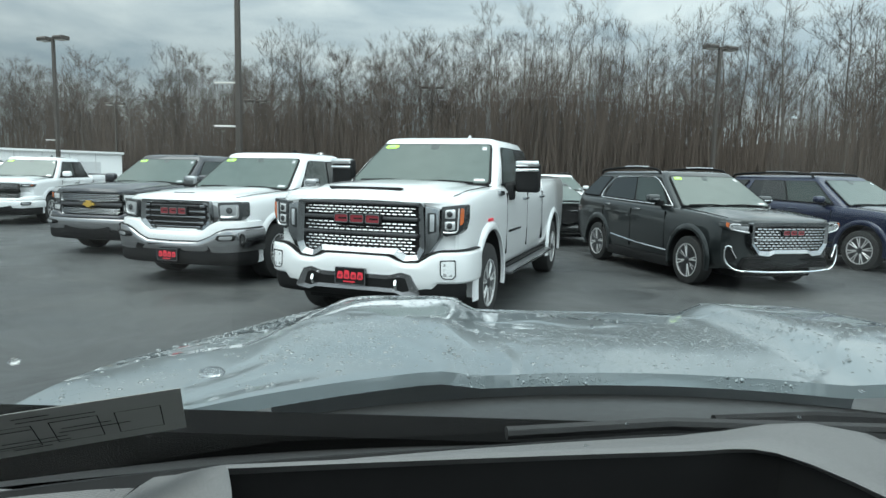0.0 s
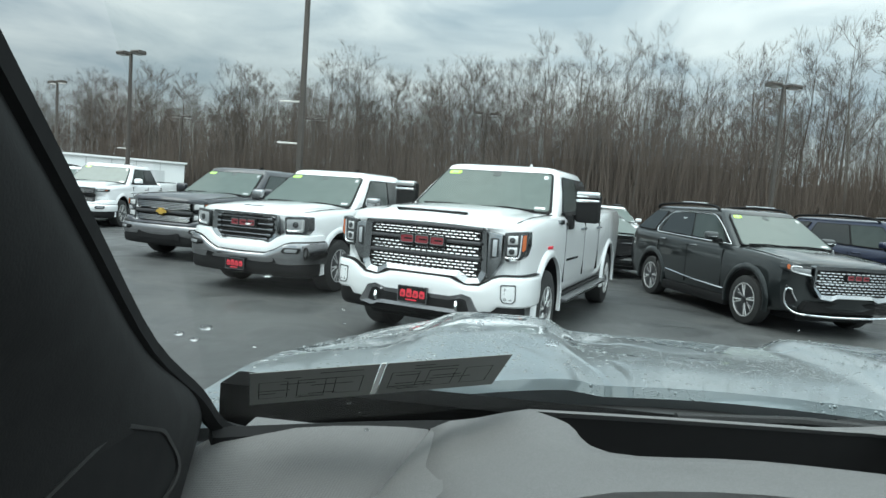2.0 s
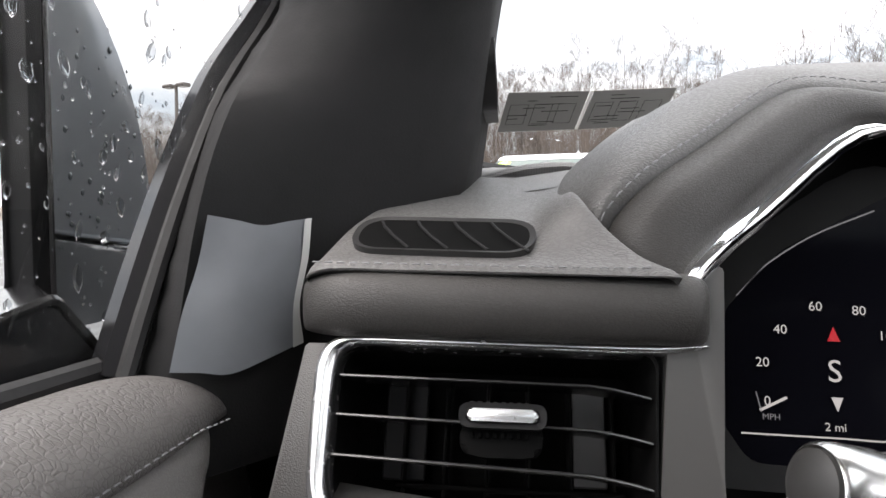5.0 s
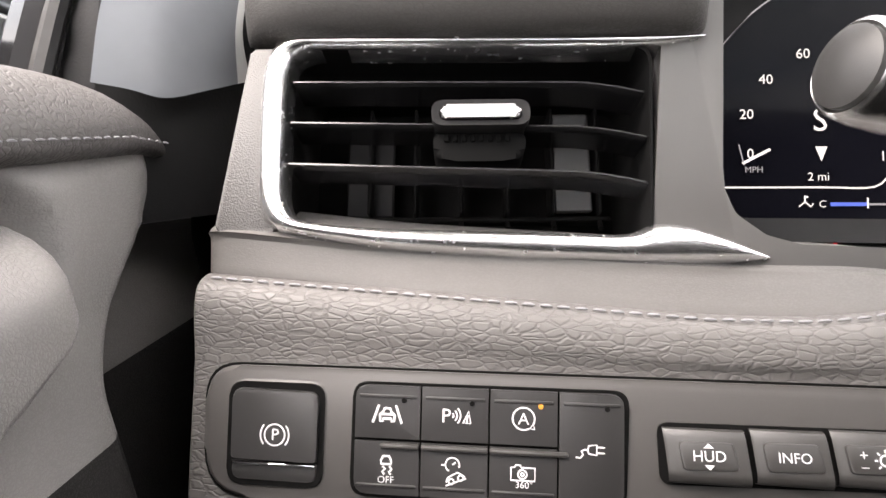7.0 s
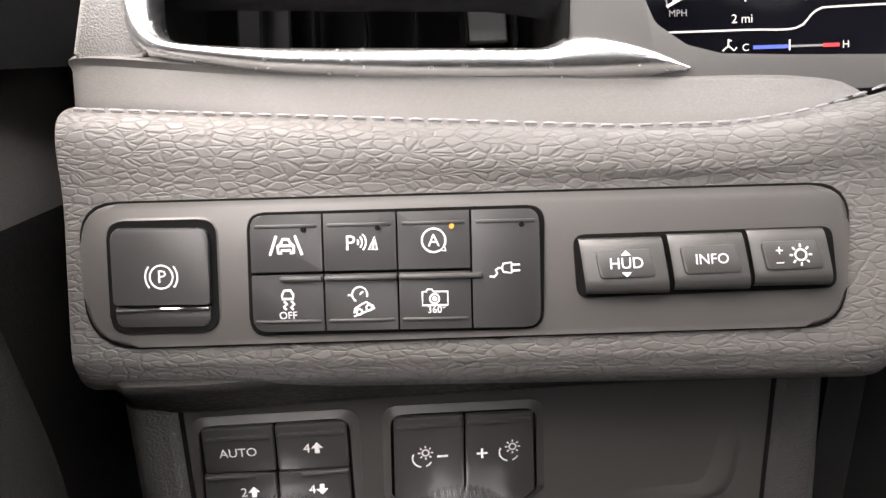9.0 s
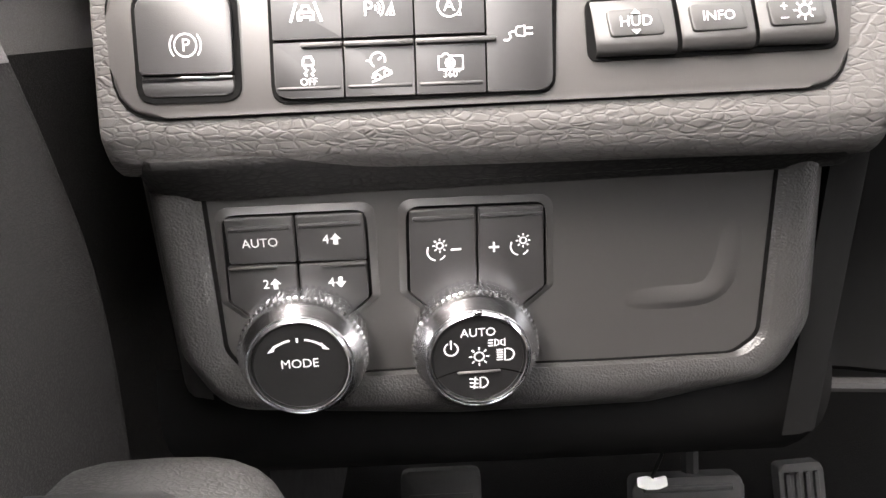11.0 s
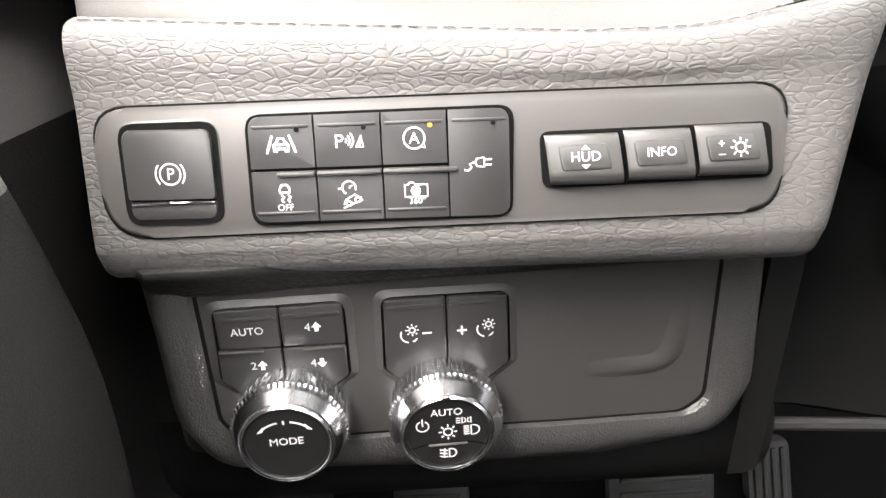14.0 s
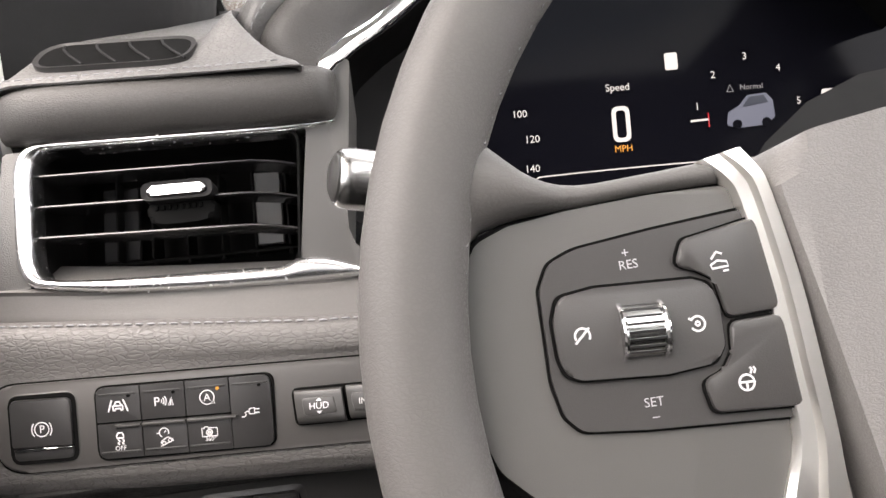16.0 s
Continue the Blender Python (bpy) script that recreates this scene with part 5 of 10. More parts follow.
for u in (0.221, 0.247):
    part("car_picture_wheel", lathe(FD, u, -0.018, [(0.0042, 0.0006), (0.0042, 0.0013), (0.0001, 0.0013)], 14), M_SCREEN, cl)
part("rev_needle", ribbon(FD, [(0.1800, -0.0120), (0.1960, -0.0115)], 0.0018, 0.001), M_WHITEGLOW, cl)
mark(FD, 0.001, cl, [([(0.196, -0.018), (0.196, -0.006)], False)], "redline", M_REDGLOW, 0.0009)
part("select_box", ring(FD, rr(0.298, 0.345, -0.0155, 0.0065, 0.003, 3), rr(0.3005, 0.343, -0.0130, 0.0040, 0.002, 3), 0.0004, 0.0011), M_WHITEGLOW, cl)
part("select_bar", box(FD, 0.306, 0.336, -0.0075, -0.0025, 0.0004, 0.001), M_WHITEGLOW, cl, "unreadable word as a bar")
FW = Frame((-0.52, 0.118, 1.095), 0.0, 0.25)
mark(Frame((-0.452, 0.112, 1.090), 0.0, 0.25), 0.0, cl, [(arc(0, 0.006, 0.0016, 0, 360, 8), True), ([(0, 0.004), (-0.002, -0.004), (0.003, -0.004), (0, 0.004)], True), ([(-0.002, 0.002), (0.003, -0.001)], False)], "belt_warning", M_REDGLOW, 0.0014)

# ---- brow over the cluster, and the display hood on top ----
S = [(-0.618, 0.052, 1.232), (-0.613, 0.046, 1.262), (-0.592, 0.055, 1.287), (-0.556, 0.085, 1.311), (-0.49, 0.14, 1.352), (-0.42, 0.165, 1.353), (-0.33, 0.175, 1.355), (-0.24, 0.165, 1.350), (-0.15, 0.13, 1.330), (-0.09, 0.06, 1.29)]
Cc = [(-0.582, 0.026, 1.205), (-0.578, 0.024, 1.236), (-0.558, 0.044, 1.256), (-0.53, 0.07, 1.274), (-0.461, 0.12, 1.323), (-0.41, 0.135, 1.321), (-0.33, 0.14, 1.323), (-0.25, 0.135, 1.319), (-0.17, 0.10, 1.31), (-0.12, 0.04, 1.26)]
K = [(-0.634, 0.068, 1.238), (-0.629, 0.060, 1.270), (-0.614, 0.085, 1.300), (-0.585, 0.125, 1.327), (-0.52, 0.20, 1.370), (-0.44, 0.25, 1.388), (-0.33, 0.27, 1.391), (-0.22, 0.25, 1.384), (-0.12, 0.20, 1.360), (-0.05, 0.10, 1.31)]
BK = [(-0.650, 0.097, 1.235), (-0.645, 0.09, 1.268), (-0.640, 0.17, 1.289), (-0.610, 0.27, 1.325), (-0.525, 0.335, 1.370), (-0.434, 0.352, 1.382), (-0.33, 0.362, 1.384), (-0.20, 0.362, 1.374), (-0.08, 0.35, 1.350), (0.02, 0.30, 1.33)]
S, Cc, K, BK = ([Vector(p) for p in q] for q in (S, Cc, K, BK))
up = Vector((0, 0, 1))
rows = []
for s, k, b in zip(S, K, BK):
    rows.append([s + (k - s) * -0.05 + Vector((0.004, 0.008, -0.006)), s, s.lerp(k, 0.3) + Vector((0, -0.006, 0.006)), s.lerp(k, 0.7) + Vector((0, -0.002, 0.006)), k, k.lerp(b, 0.5) + Vector((0, 0, 0.001)), b + Vector((0, 0, -0.006))])
part("brow_top", skin(smooth_rows(rows, 4, 3)), M_BROWTOP, dash, "grained leather brow")
rows = []
for i, (s, c) in enumerate(zip(S, Cc)):
    g = (0.3, 0.4, 0.75)[i] if i < 3 else 1.0
    rows.append([s + Vector((0, 0.006, -0.001)), s + Vector((0.002, -0.004 * g, -0.003)), s.lerp(c, 0.35) + Vector((-0.002, -0.016 * g, 0.002)), s.lerp(c, 0.7) + Vector((0, -0.012 * g, -0.001)), c])
part("brow_roll", skin(smooth_rows(rows, 4, 3)), M_ROLL, dash, "smooth grey leather roll")
stitches([s + Vector((-0.003, -0.0035, 0.004)) for s in smooth_pts(S, 5)], "brow_stitching", dash, 0.0075, 0.005, 0.0005)
rows = []
for c in Cc:
    rows.append([c + Vector((-0.001, 0.002, 0.001)), c + Vector((0.001, -0.004, -0.0005)), c + Vector((0.004, -0.0045, -0.004)), c + Vector((0.0075, -0.001, -0.0085)), c + Vector((0.008, 0.006, -0.0095))])
part("brow_chrome", skin(smooth_rows(rows, 4, 2)), M_CHROME, dash, "bright trim strip")
rows = []
for i, c in enumerate(Cc):
    rows.append([c + Vector((0.007, 0.003, -0.009)), c.lerp(Vector((c.x + 0.02, 0.165, c.z - 0.02)), 0.55), Vector((c.x + 0.025, 0.17, c.z - 0.03))])
part("brow_lining", skin(smooth_rows(rows, 4, 2)), M_GAP, dash, "gloss black lining")

# head-up display opening in the top
o = [Vector(p) for p in ((-0.472, 0.492, 1.366), (-0.428, 0.372, 1.391), (-0.20, 0.415, 1.386), (-0.10, 0.43, 1.37), (-0.13, 0.575, 1.352))]
outer = [Vector(p) for p in ((-0.566, 0.572, 1.312), (-0.535, 0.295, 1.369), (-0.440, 0.300, 1.390), (-0.33, 0.310, 1.394), (-0.20, 0.305, 1.386), (-0.08, 0.29, 1.360), (0.02, 0.30, 1.335), (0.02, 0.70, 1.315), (-0.16, 0.668, 1.318), (-0.36, 0.625, 1.316))]
inner = [Vector(p) for p in ((-0.476, 0.496, 1.366), (-0.452, 0.430, 1.380), (-0.430, 0.372, 1.383), (-0.33, 0.388, 1.382), (-0.20, 0.410, 1.373), (-0.105, 0.430, 1.360), (-0.095, 0.46, 1.363), (-0.12, 0.578, 1.350), (-0.20, 0.565, 1.354), (-0.36, 0.524, 1.362))]
rows = []
for a, b in zip(outer + outer[:1], inner + inner[:1]):
    rows.append([a + Vector((0, 0, -0.05)), a, a.lerp(b, 0.5) + Vector((0, 0, 0.002)), b + Vector((0, 0, 0.001)), b + Vector((0, 0, -0.005))])
rows = smooth_rows(rows, 4, 2)
inner = [r[-1] + Vector((0, 0, 0.004)) for r in rows[:-1]]
part("display_hood", skin(rows), M_TOPHIDE, dash, "smooth charcoal hood of the head-up display", 60)
part("display_well_wall", skin([[b + Vector((0, 0, -0.004)), b + Vector((0, 0, -0.075))] for b in inner + inner[:1]]), M_BLACK, dash, "matt black well wall")
bm = bmesh.new()
bm.faces.new([bm.verts.new(p + Vector((0, 0, -0.07))) for p in inner])
part("display_well", bm, M_GLOSSBLACK, dash, "black well")

# ribbed panel at the windscreen corner and the top of the dash
rows = []
for k in range(5):
    t = k / 4
    a, b = Vector((-0.715, 0.29, 1.298)).lerp(Vector((-0.735, 0.478, 1.322)), t), Vector((-0.616, 0.29, 1.314)).lerp(Vector((-0.569, 0.570, 1.312)), t)
    rows.append([a + Vector((-0.03, 0, -0.015)), a, a.lerp(b, 0.5) + Vector((0, 0, 0.006)), b, b + Vector((0.004, 0, -0.012))])
rows.insert(0, [p + Vector((0, -0.003, -0.016)) for p in rows[0]])
m_rib, n_, l_, b_ = shader("ribbed_grey_cover")
b_.inputs["Base Color"].default_value, b_.inputs["Roughness"].default_value = (0.115, 0.113, 0.112, 1), 0.6
co_ = n_.new("ShaderNodeTexCoord")
wv_ = n_.new("ShaderNodeTexVoronoi")
wv_.inputs["Scale"].default_value, wv_.inputs["Randomness"].default_value = 420, 0.0
bp_ = n_.new("ShaderNodeBump")
bp_.inputs["Strength"].default_value, bp_.inputs["Distance"].default_value = 0.8, 0.001
l_.new(co_.outputs["Object"], wv_.inputs["Vector"])
l_.new(wv_.outputs["Distance"], bp_.inputs["Height"])
l_.new(bp_.outputs["Normal"], b_.inputs["Normal"])
part("top_base", skin([[Vector((x, y, z + (0.15 * max(0, x + 0.715) if y < 0.4 and x < -0.55 else 0))) for x in (-0.75, -0.715, -0.68, -0.62, -0.60, -0.50)] for y, z in ((0.17, 1.276), (0.24, 1.2875), (0.296, 1.2955), (0.45, 1.298), (0.585, 1.300))]), M_TOPHIDE, dash, "charcoal base of the dashboard top")
part("corner_cover", skin(smooth_rows(rows, 3, 3)), m_rib, dash, "finely ribbed grey speaker cover")
rows = []
for k in range(4):
    t = k / 3
    a, b = Vector((-0.612, 0.27, 1.318)).lerp(Vector((-0.564, 0.572, 1.312)), t), Vector((-0.522, 0.335, 1.370)).lerp(Vector((-0.566, 0.573, 1.313)), t)
    rows.append([a + Vector((0, 0, -0.01)), a, a.lerp(b, 0.5) + Vector((0, 0, 0.010 * (1 - t))), b])
rows.insert(0, [p + Vector((-0.004, -0.035, -0.014)) for p in rows[0]])
part("hood_flank", skin(smooth_rows(rows, 3, 3)), M_TOPHIDE, dash, "smooth charcoal flank")
part("dash_top_right", skin(smooth_rows([[Vector((x, y, z - 0.05 * max(0, x - 0.5))) for x in (0.0, 0.3, 0.6, 0.85)] for y, z in ((0.10, 1.20), (0.15, 1.29), (0.35, 1.325), (0.70, 1.312))], 3, 2)), M_SMOOTH, dash, "charcoal passenger side of the dashboard top")
part("dash_front_right", skin(smooth_rows([[Vector((x, y, z)) for x in (-0.13, 0.1, 0.4, 0.85)] for y, z in ((0.10, 1.22), (0.03, 1.18), (0.02, 1.05), (0.06, 0.90), (0.2, 0.8))], 3, 2)), M_SMOOTH, dash, "charcoal passenger side of the dashboard")

# ---- steering wheel ----
FS = axes_frame((-0.35, -0.240, 1.150), (1, 0, 0), (0, -1, 0.4))
wheel = thing("steering_wheel", FS(0, 0, -0.05), "grey leather steering wheel with silver trim and switches", "steering wheel")
M_DARKROLL = surface("dark_roller_metal", (0.16, 0.16, 0.16), 0.3, 0.9, vary=0.05)
M_STRAP = surface("brushed_silver_plastic", (0.86, 0.84, 0.80), 0.34, 1.0, vary=0.06, scale=40)
M_SPOKE = surface("satin_grey_spoke_plastic", (0.082, 0.079, 0.076), 0.45, vary=0.06, grain=0.10, grain_scale=3000)
M_KEYS = surface("dark_satin_key_plastic", (0.044, 0.042, 0.041), 0.42, vary=0.08, grain=0.10, grain_scale=2500)
M_HUB = leather("grained_hub_cover", (0.165, 0.157, 0.151), cell=950, deep=0.26, rough=0.48)
M_RIM = leather("worn_grey_rim_hide", (0.098, 0.093, 0.090), cell=750, deep=0.10, rough=0.46, spec=0.35)
part("rim", tube([FS(0.176 * math.cos(a), 0.176 * math.sin(a) * 1.0, 0.004) for a in (2 * math.pi * i / 72 for i in range(72))], 0.0140, 20, True, squash=1.12), M_RIM, wheel, "smooth grey leather rim")
bm = bmesh.new()
for i in range(40):
    a = radians(130 + 2.6 * i)
    if 172 < 130 + 2.6 * i < 196:
        continue
    p, q = FS(0.1622 * math.cos(a), 0.1622 * math.sin(a), 0.006), FS(0.1622 * math.cos(a + 0.018), 0.1622 * math.sin(a + 0.018), 0.0075)
    tube([p, q], 0.0006, 5, bm=bm)
part("rim_stitching", bm, M_THREAD, wheel, "pale grey thread")
for sx in (1, -1):
    def sp(pts):
        return [(u * sx, v) for u, v in pts][::sx]
    edge_ = rounded(sp([(-0.1610, 0.0215), (-0.1565, 0.0297), (-0.147, 0.0338), (-0.1306, 0.0366), (-0.1058, 0.0392), (-0.076, 0.041), (-0.058, -0.052), (-0.1060, -0.0474), (-0.1460, -0.0420), (-0.1560, -0.0330), (-0.1612, -0.0206), (-0.1625, 0.0)]), [0.006, 0.006, 0.01, 0.02, 0.02, 0, 0, 0.02, 0.012, 0.01, 0.02, 0.02], 4)
    part("spoke_gap", prism(FS, [(u - 0.0013 * sx, v * 1.035) for u, v in edge_], -0.020, -0.0010), M_GAP, wheel, "dark seam round the spoke")
    part("spoke", prism(FS, edge_, -0.022, 0.0010, 0.0035, 4), M_SPOKE, wheel, "satin grey spoke")
    rows = []
    for u, top, low in ((-0.186, 0.100, -0.050), (-0.176, 0.090, -0.030), (-0.168, 0.078, 0.010), (-0.158, 0.0655, 0.030), (-0.148, 0.0555, 0.0345), (-0.138, 0.0475, 0.0362), (-0.126, 0.0445, 0.0375), (-0.108, 0.0458, 0.0395), (-0.090, 0.0478, 0.0405), (-0.078, 0.0492, 0.0410)):
        mid, half = (top + low) / 2, (top - low) / 2
        thick = 0.0135 if u < -0.15 else 0.0075 + 0.006 * (-0.126 - u) / 0.024 if u < -0.126 else 0.0052
        rows.append([FS(u * sx, mid + half * math.cos(a), -0.003 + thick * math.sin(a)) for a in (2 * math.pi * i / 16 for i in range(17))])
    part("rim_bridge", skin(smooth_rows(rows[2:], 3, 1)), M_RIM, wheel, "grey leather bridge")
    keys = sp([(-0.1412, 0.0150), (-0.1379, 0.0224), (-0.1303, 0.0260), (-0.1072, 0.0297), (-0.0760, 0.0338), (-0.0690, -0.0271), (-0.1149, -0.0264), (-0.1334, -0.0252), (-0.1380, -0.0205), (-0.1405, -0.0107)])
    krad = [0.004, 0.006, 0.02, 0.02, 0.001, 0.001, 0.02, 0.006, 0.006, 0.02]
    part("key_gap", prism(FS, rounded(keys, krad, 5), 0.0, 0.0016, 0.0003, 1), M_GAP, wheel, "shadow gap")
    part("key_frame", prism(FS, rounded([((u + 0.106 * sx) * 0.978 - 0.106 * sx, (v - 0.001) * 0.970 + 0.001) for u, v in keys], krad, 5), 0.0, 0.0026, 0.0012, 2), M_KEYS, wheel, "dark satin switch block")
    if sx == 1:
        for poly, rad in (([(-0.1380, 0.0055), (-0.1359, 0.0122), (-0.1254, 0.0140), (-0.0981, 0.0140), (-0.0930, 0.0122), (-0.0912, 0.0060), (-0.0912, -0.0049), (-0.0942, -0.0094), (-0.1080, -0.0112), (-0.1316, -0.0106), (-0.1358, -0.0089), (-0.1374, -0.0040)], 0.004),):
            part("key_gap", prism(FS, rounded([((u + 0.1105) * 1.03 - 0.1105, (v - 0.0005) * 1.06 + 0.0005) for u, v in poly], rad, 4), 0.0020, 0.0035), M_GAP, wheel, "shadow gap")
            ck = part("cruise_key", prism(FS, rounded(poly, rad, 4), 0.001, 0.0044, 0.0010, 2), M_KEYS, wheel, "dark satin key")
        for poly in ([(-0.1022, 0.0178), (-0.0990, 0.0252), (-0.0770, 0.0300), (-0.0735, 0.0036), (-0.0895, 0.0024), (-0.0915, 0.0132), (-0.0960, 0.0160)], [(-0.0985, -0.0140), (-0.0925, -0.0115), (-0.0895, -0.0070), (-0.0890, 0.0012), (-0.0735, 0.0022), (-0.0705, -0.0232), (-0.0965, -0.0228)]):
            cx, cy = sum(p[0] for p in poly) / 7, sum(p[1] for p in poly) / 7
            part("key_gap", prism(FS, rounded([(cx + (u - cx) * 1.06, cy + (v - cy) * 1.05) for u, v in poly], 0.003, 3), 0.0020, 0.0035), M_GAP, wheel, "shadow gap")
            part("side_key", prism(FS, rounded(poly, 0.003, 3), 0.001, 0.0046, 0.0010, 2), M_KEYS, wheel, "dark satin key")
        rl = part("roller", lathe(axes_frame(FS(-0.1137, 0.0012, 0.0005), FS.v, FS.u), 0, 0, [(0.0070, -0.0060), (0.0080, -0.0052), (0.0080, 0.0052), (0.0070, 0.0060)], 48), M_SATIN, wheel, "ribbed silver thumb roller")
        for k in range(24):
            a = radians(15 * k)
            tube_c = axes_frame(FS(-0.1137, 0.0012, 0.0005), FS.v, FS.u)
            part("roller_rib", tube([tube_c(0.0080 * math.cos(a), 0.0080 * math.sin(a), -0.005), tube_c(0.0080 * math.cos(a), 0.0080 * math.sin(a), 0.005)], 0.0004, 4), M_DARKROLL, rl)
        for e in (-0.0058, 0.0058):
            ra = axes_frame(FS(-0.1137, 0.0012, 0.0005), FS.v, FS.u)
            part("roller_edge", tube([ra(0.0084 * math.cos(a), 0.0084 * math.sin(a), e) for a in (2 * math.pi * i / 32 for i in range(32))], 0.0007, 6, True), M_CHROME, rl, "chrome edge")
        text(FS, -0.1147, 0.0196, 0.0031, 0.0036, "RES", M_GREYINK, wheel, turn=4)
        text(FS, -0.1152, 0.0229, 0.0031, 0.0040, "+", M_GREYINK, wheel, turn=4)
        text(FS, -0.1126, -0.0184, 0.0031, 0.0036, "SET", M_GREYINK, wheel, turn=2)
        text(FS, -0.1126, -0.0222, 0.0031, 0.0040, "–", M_GREYINK, wheel, turn=2)
        small = lambda c, ls, to, k=0.66: [([(to[0] + (u - c[0]) * k, to[1] + (v - c[1]) * k) for u, v in pts], cl_) for pts, cl_ in ls]
        mark(FS, 0.0045, ck, small((-0.1272, 0.0002), [(arc(-0.1272, 0.0002, 0.0028, -30, 210, 12), False), ([(-0.1300, -0.0025), (-0.1245, 0.0030)], False), ([(-0.1272, 0.0), (-0.1262, 0.0016)], False)], (-0.1304, 0.0013), 0.75), w=0.0006)
        mark(FS, 0.0045, ck, small((-0.0945, 0.0028), [(arc(-0.0945, 0.0028, 0.0027, -150, 150, 14), False), ([(-0.0978, 0.0050), (-0.0965, 0.0042)], False), (arc(-0.0945, 0.0028, 0.0008, 0, 360, 8), True)], (-0.0982, 0.0016), 0.75), w=0.0006)
        mark(FS, 0.0047, wheel, small((-0.0882, 0.0230), [([(-0.0915, 0.0245), (-0.0890, 0.0275), (-0.0865, 0.0265)], False), ([(-0.0920, 0.0220), (-0.0890, 0.0238), (-0.0850, 0.0232), (-0.0845, 0.0212), (-0.0915, 0.0205)], True), ([(-0.0870, 0.0192), (-0.0845, 0.0195)], False)], (-0.0898, 0.0178)), w=0.0006)
        mark(FS, 0.0047, wheel, small((-0.0820, -0.0110), [(arc(-0.0820, -0.0120, 0.0032, 0, 360, 16), True), ([(-0.0850, -0.0118), (-0.0790, -0.0118)], False), ([(-0.0820, -0.0120), (-0.0820, -0.0150)], False), ([(-0.0800, -0.0085), (-0.0792, -0.0070), (-0.0800, -0.0058)], False), ([(-0.0785, -0.0085), (-0.0777, -0.0070), (-0.0785, -0.0058)], False)], (-0.0871, -0.0148)), w=0.0006)
    rows = []
    for (a, b), (c, d) in (((-0.0895, 0.0478), (-0.0775, 0.0505)), ((-0.0845, 0.0420), (-0.0748, 0.0440)), ((-0.0812, 0.0350), (-0.0728, 0.0365)), ((-0.0778, 0.0112), (-0.0685, 0.0125)), ((-0.0758, -0.0125), (-0.0662, -0.0120)), ((-0.0748, -0.0324), (-0.0648, -0.0320)), ((-0.0800, -0.0480), (-0.0638, -0.0486)), ((-0.0850, -0.070), (-0.060, -0.070)), ((-0.080, -0.110), (-0.052, -0.110))):
        low_ = 0.45 if b == 0.0478 else 0.9 if b == 0.0420 else 1.0
        rows.append([FS((a + (c - a) * k) * sx, b + (d - b) * k, n * low_) for k, n in ((0.0, -0.010), (0.0, 0.0020), (0.10, 0.0040), (0.45, 0.0052), (0.52, 0.0078), (0.85, 0.0088), (1.0, 0.0060), (1.0, -0.010))])
    part("silver_strap", skin(smooth_rows(rows, 3, 1)), M_STRAP, wheel, "brushed silver strap with a raised ridge", 30)
hub = rounded([(-0.0760, 0.0490), (-0.040, 0.056), (0.040, 0.056), (0.0760, 0.0490), (0.066, 0.0), (0.048, -0.095), (0.0, -0.110), (-0.048, -0.095), (-0.066, 0.0)], [0.016, 0.02, 0.02, 0.016, 0.02, 0.02, 0.02, 0.02, 0.02], 8)
part("airbag_cover", prism(FS, hub, -0.03, 0.0125, 0.0060, 5), M_HUB, wheel, "grained grey airbag cover")
part("hub_core", lathe(FS, 0, 0, [(0.05, -0.10), (0.07, -0.04), (0.08, -0.02)], 24), M_BLACK, wheel)

stalk = thing("turn_signal_stalk", (-0.50, -0.06, 1.17), "black column stalk with a metal end cap", "stalk")
ax = [Vector((-0.40, -0.045, 1.142)), Vector((-0.47, -0.064, 1.159)), Vector((-0.516, -0.0775, 1.171))]
part("arm", tube(ax, [0.008, 0.010, 0.0125], 16), M_BLACK, stalk)
d = Vector((-0.93, -0.26, 0.22)).normalized()
FE = axes_frame(Vector((-0.516, -0.0775, 1.171)), (0, 0, 1), d)
part("grip", lathe(FE, 0, 0, [(0.0125, -0.002), (0.0145, 0.002), (0.0155, 0.018), (0.0150, 0.022)], 28), M_PLASTIC, stalk, "dark grip with white symbols")
part("end_cap", lathe(FE, 0, 0, [(0.0150, 0.022), (0.0155, 0.026), (0.0154, 0.038), (0.0146, 0.044), (0.0132, 0.0455), (0.0122, 0.0445)], 32), M_SATIN, stalk, "silver ring")
part("end_button", lathe(FE, 0, 0, [(0.0124, 0.040), (0.0120, 0.0465), (0.0080, 0.0485), (0.0003, 0.049)], 28), M_PLATE, stalk, "grey end button")
FG = axes_frame(FE(0, -0.0150, 0.012), d * -1, (0.2, -0.9, 0.35))
mark(FG, 0.003, stalk, [(arc(-0.003, 0.001, 0.0022, 0, 360, 10), True), ([(0.002, -0.004), (0.006, 0.003), (0.008, -0.004)], True)], w=0.0008)

# ---- driver's door ----
# upper door hide, lightened in colour to make up for missing light
M_DOORSKIN = leather("grey_door_hide", (0.165, 0.158, 0.153), cell=620, deep=0.22, rough=0.46, spec=0.6)
M_BEADING = surface("shiny_black_beading", (0.02, 0.02, 0.02), 0.12, vary=0.1, spec=0.8)
M_ARMHIDE = leather("smooth_armrest_hide", (0.038, 0.037, 0.036), cell=520, deep=0.2, rough=0.5, spec=0.45)
# lower door: shade below the grip put into a much darker colour
M_SHADEDOOR = leather("shaded_lower_door", (0.014, 0.0133, 0.013), cell=620, deep=0.2, rough=0.6, spec=0.22)
door = thing("driver_door", (-0.86, -0.45, 0.9), "charcoal leather-trimmed driver's door, closed", "car door")
rows = []
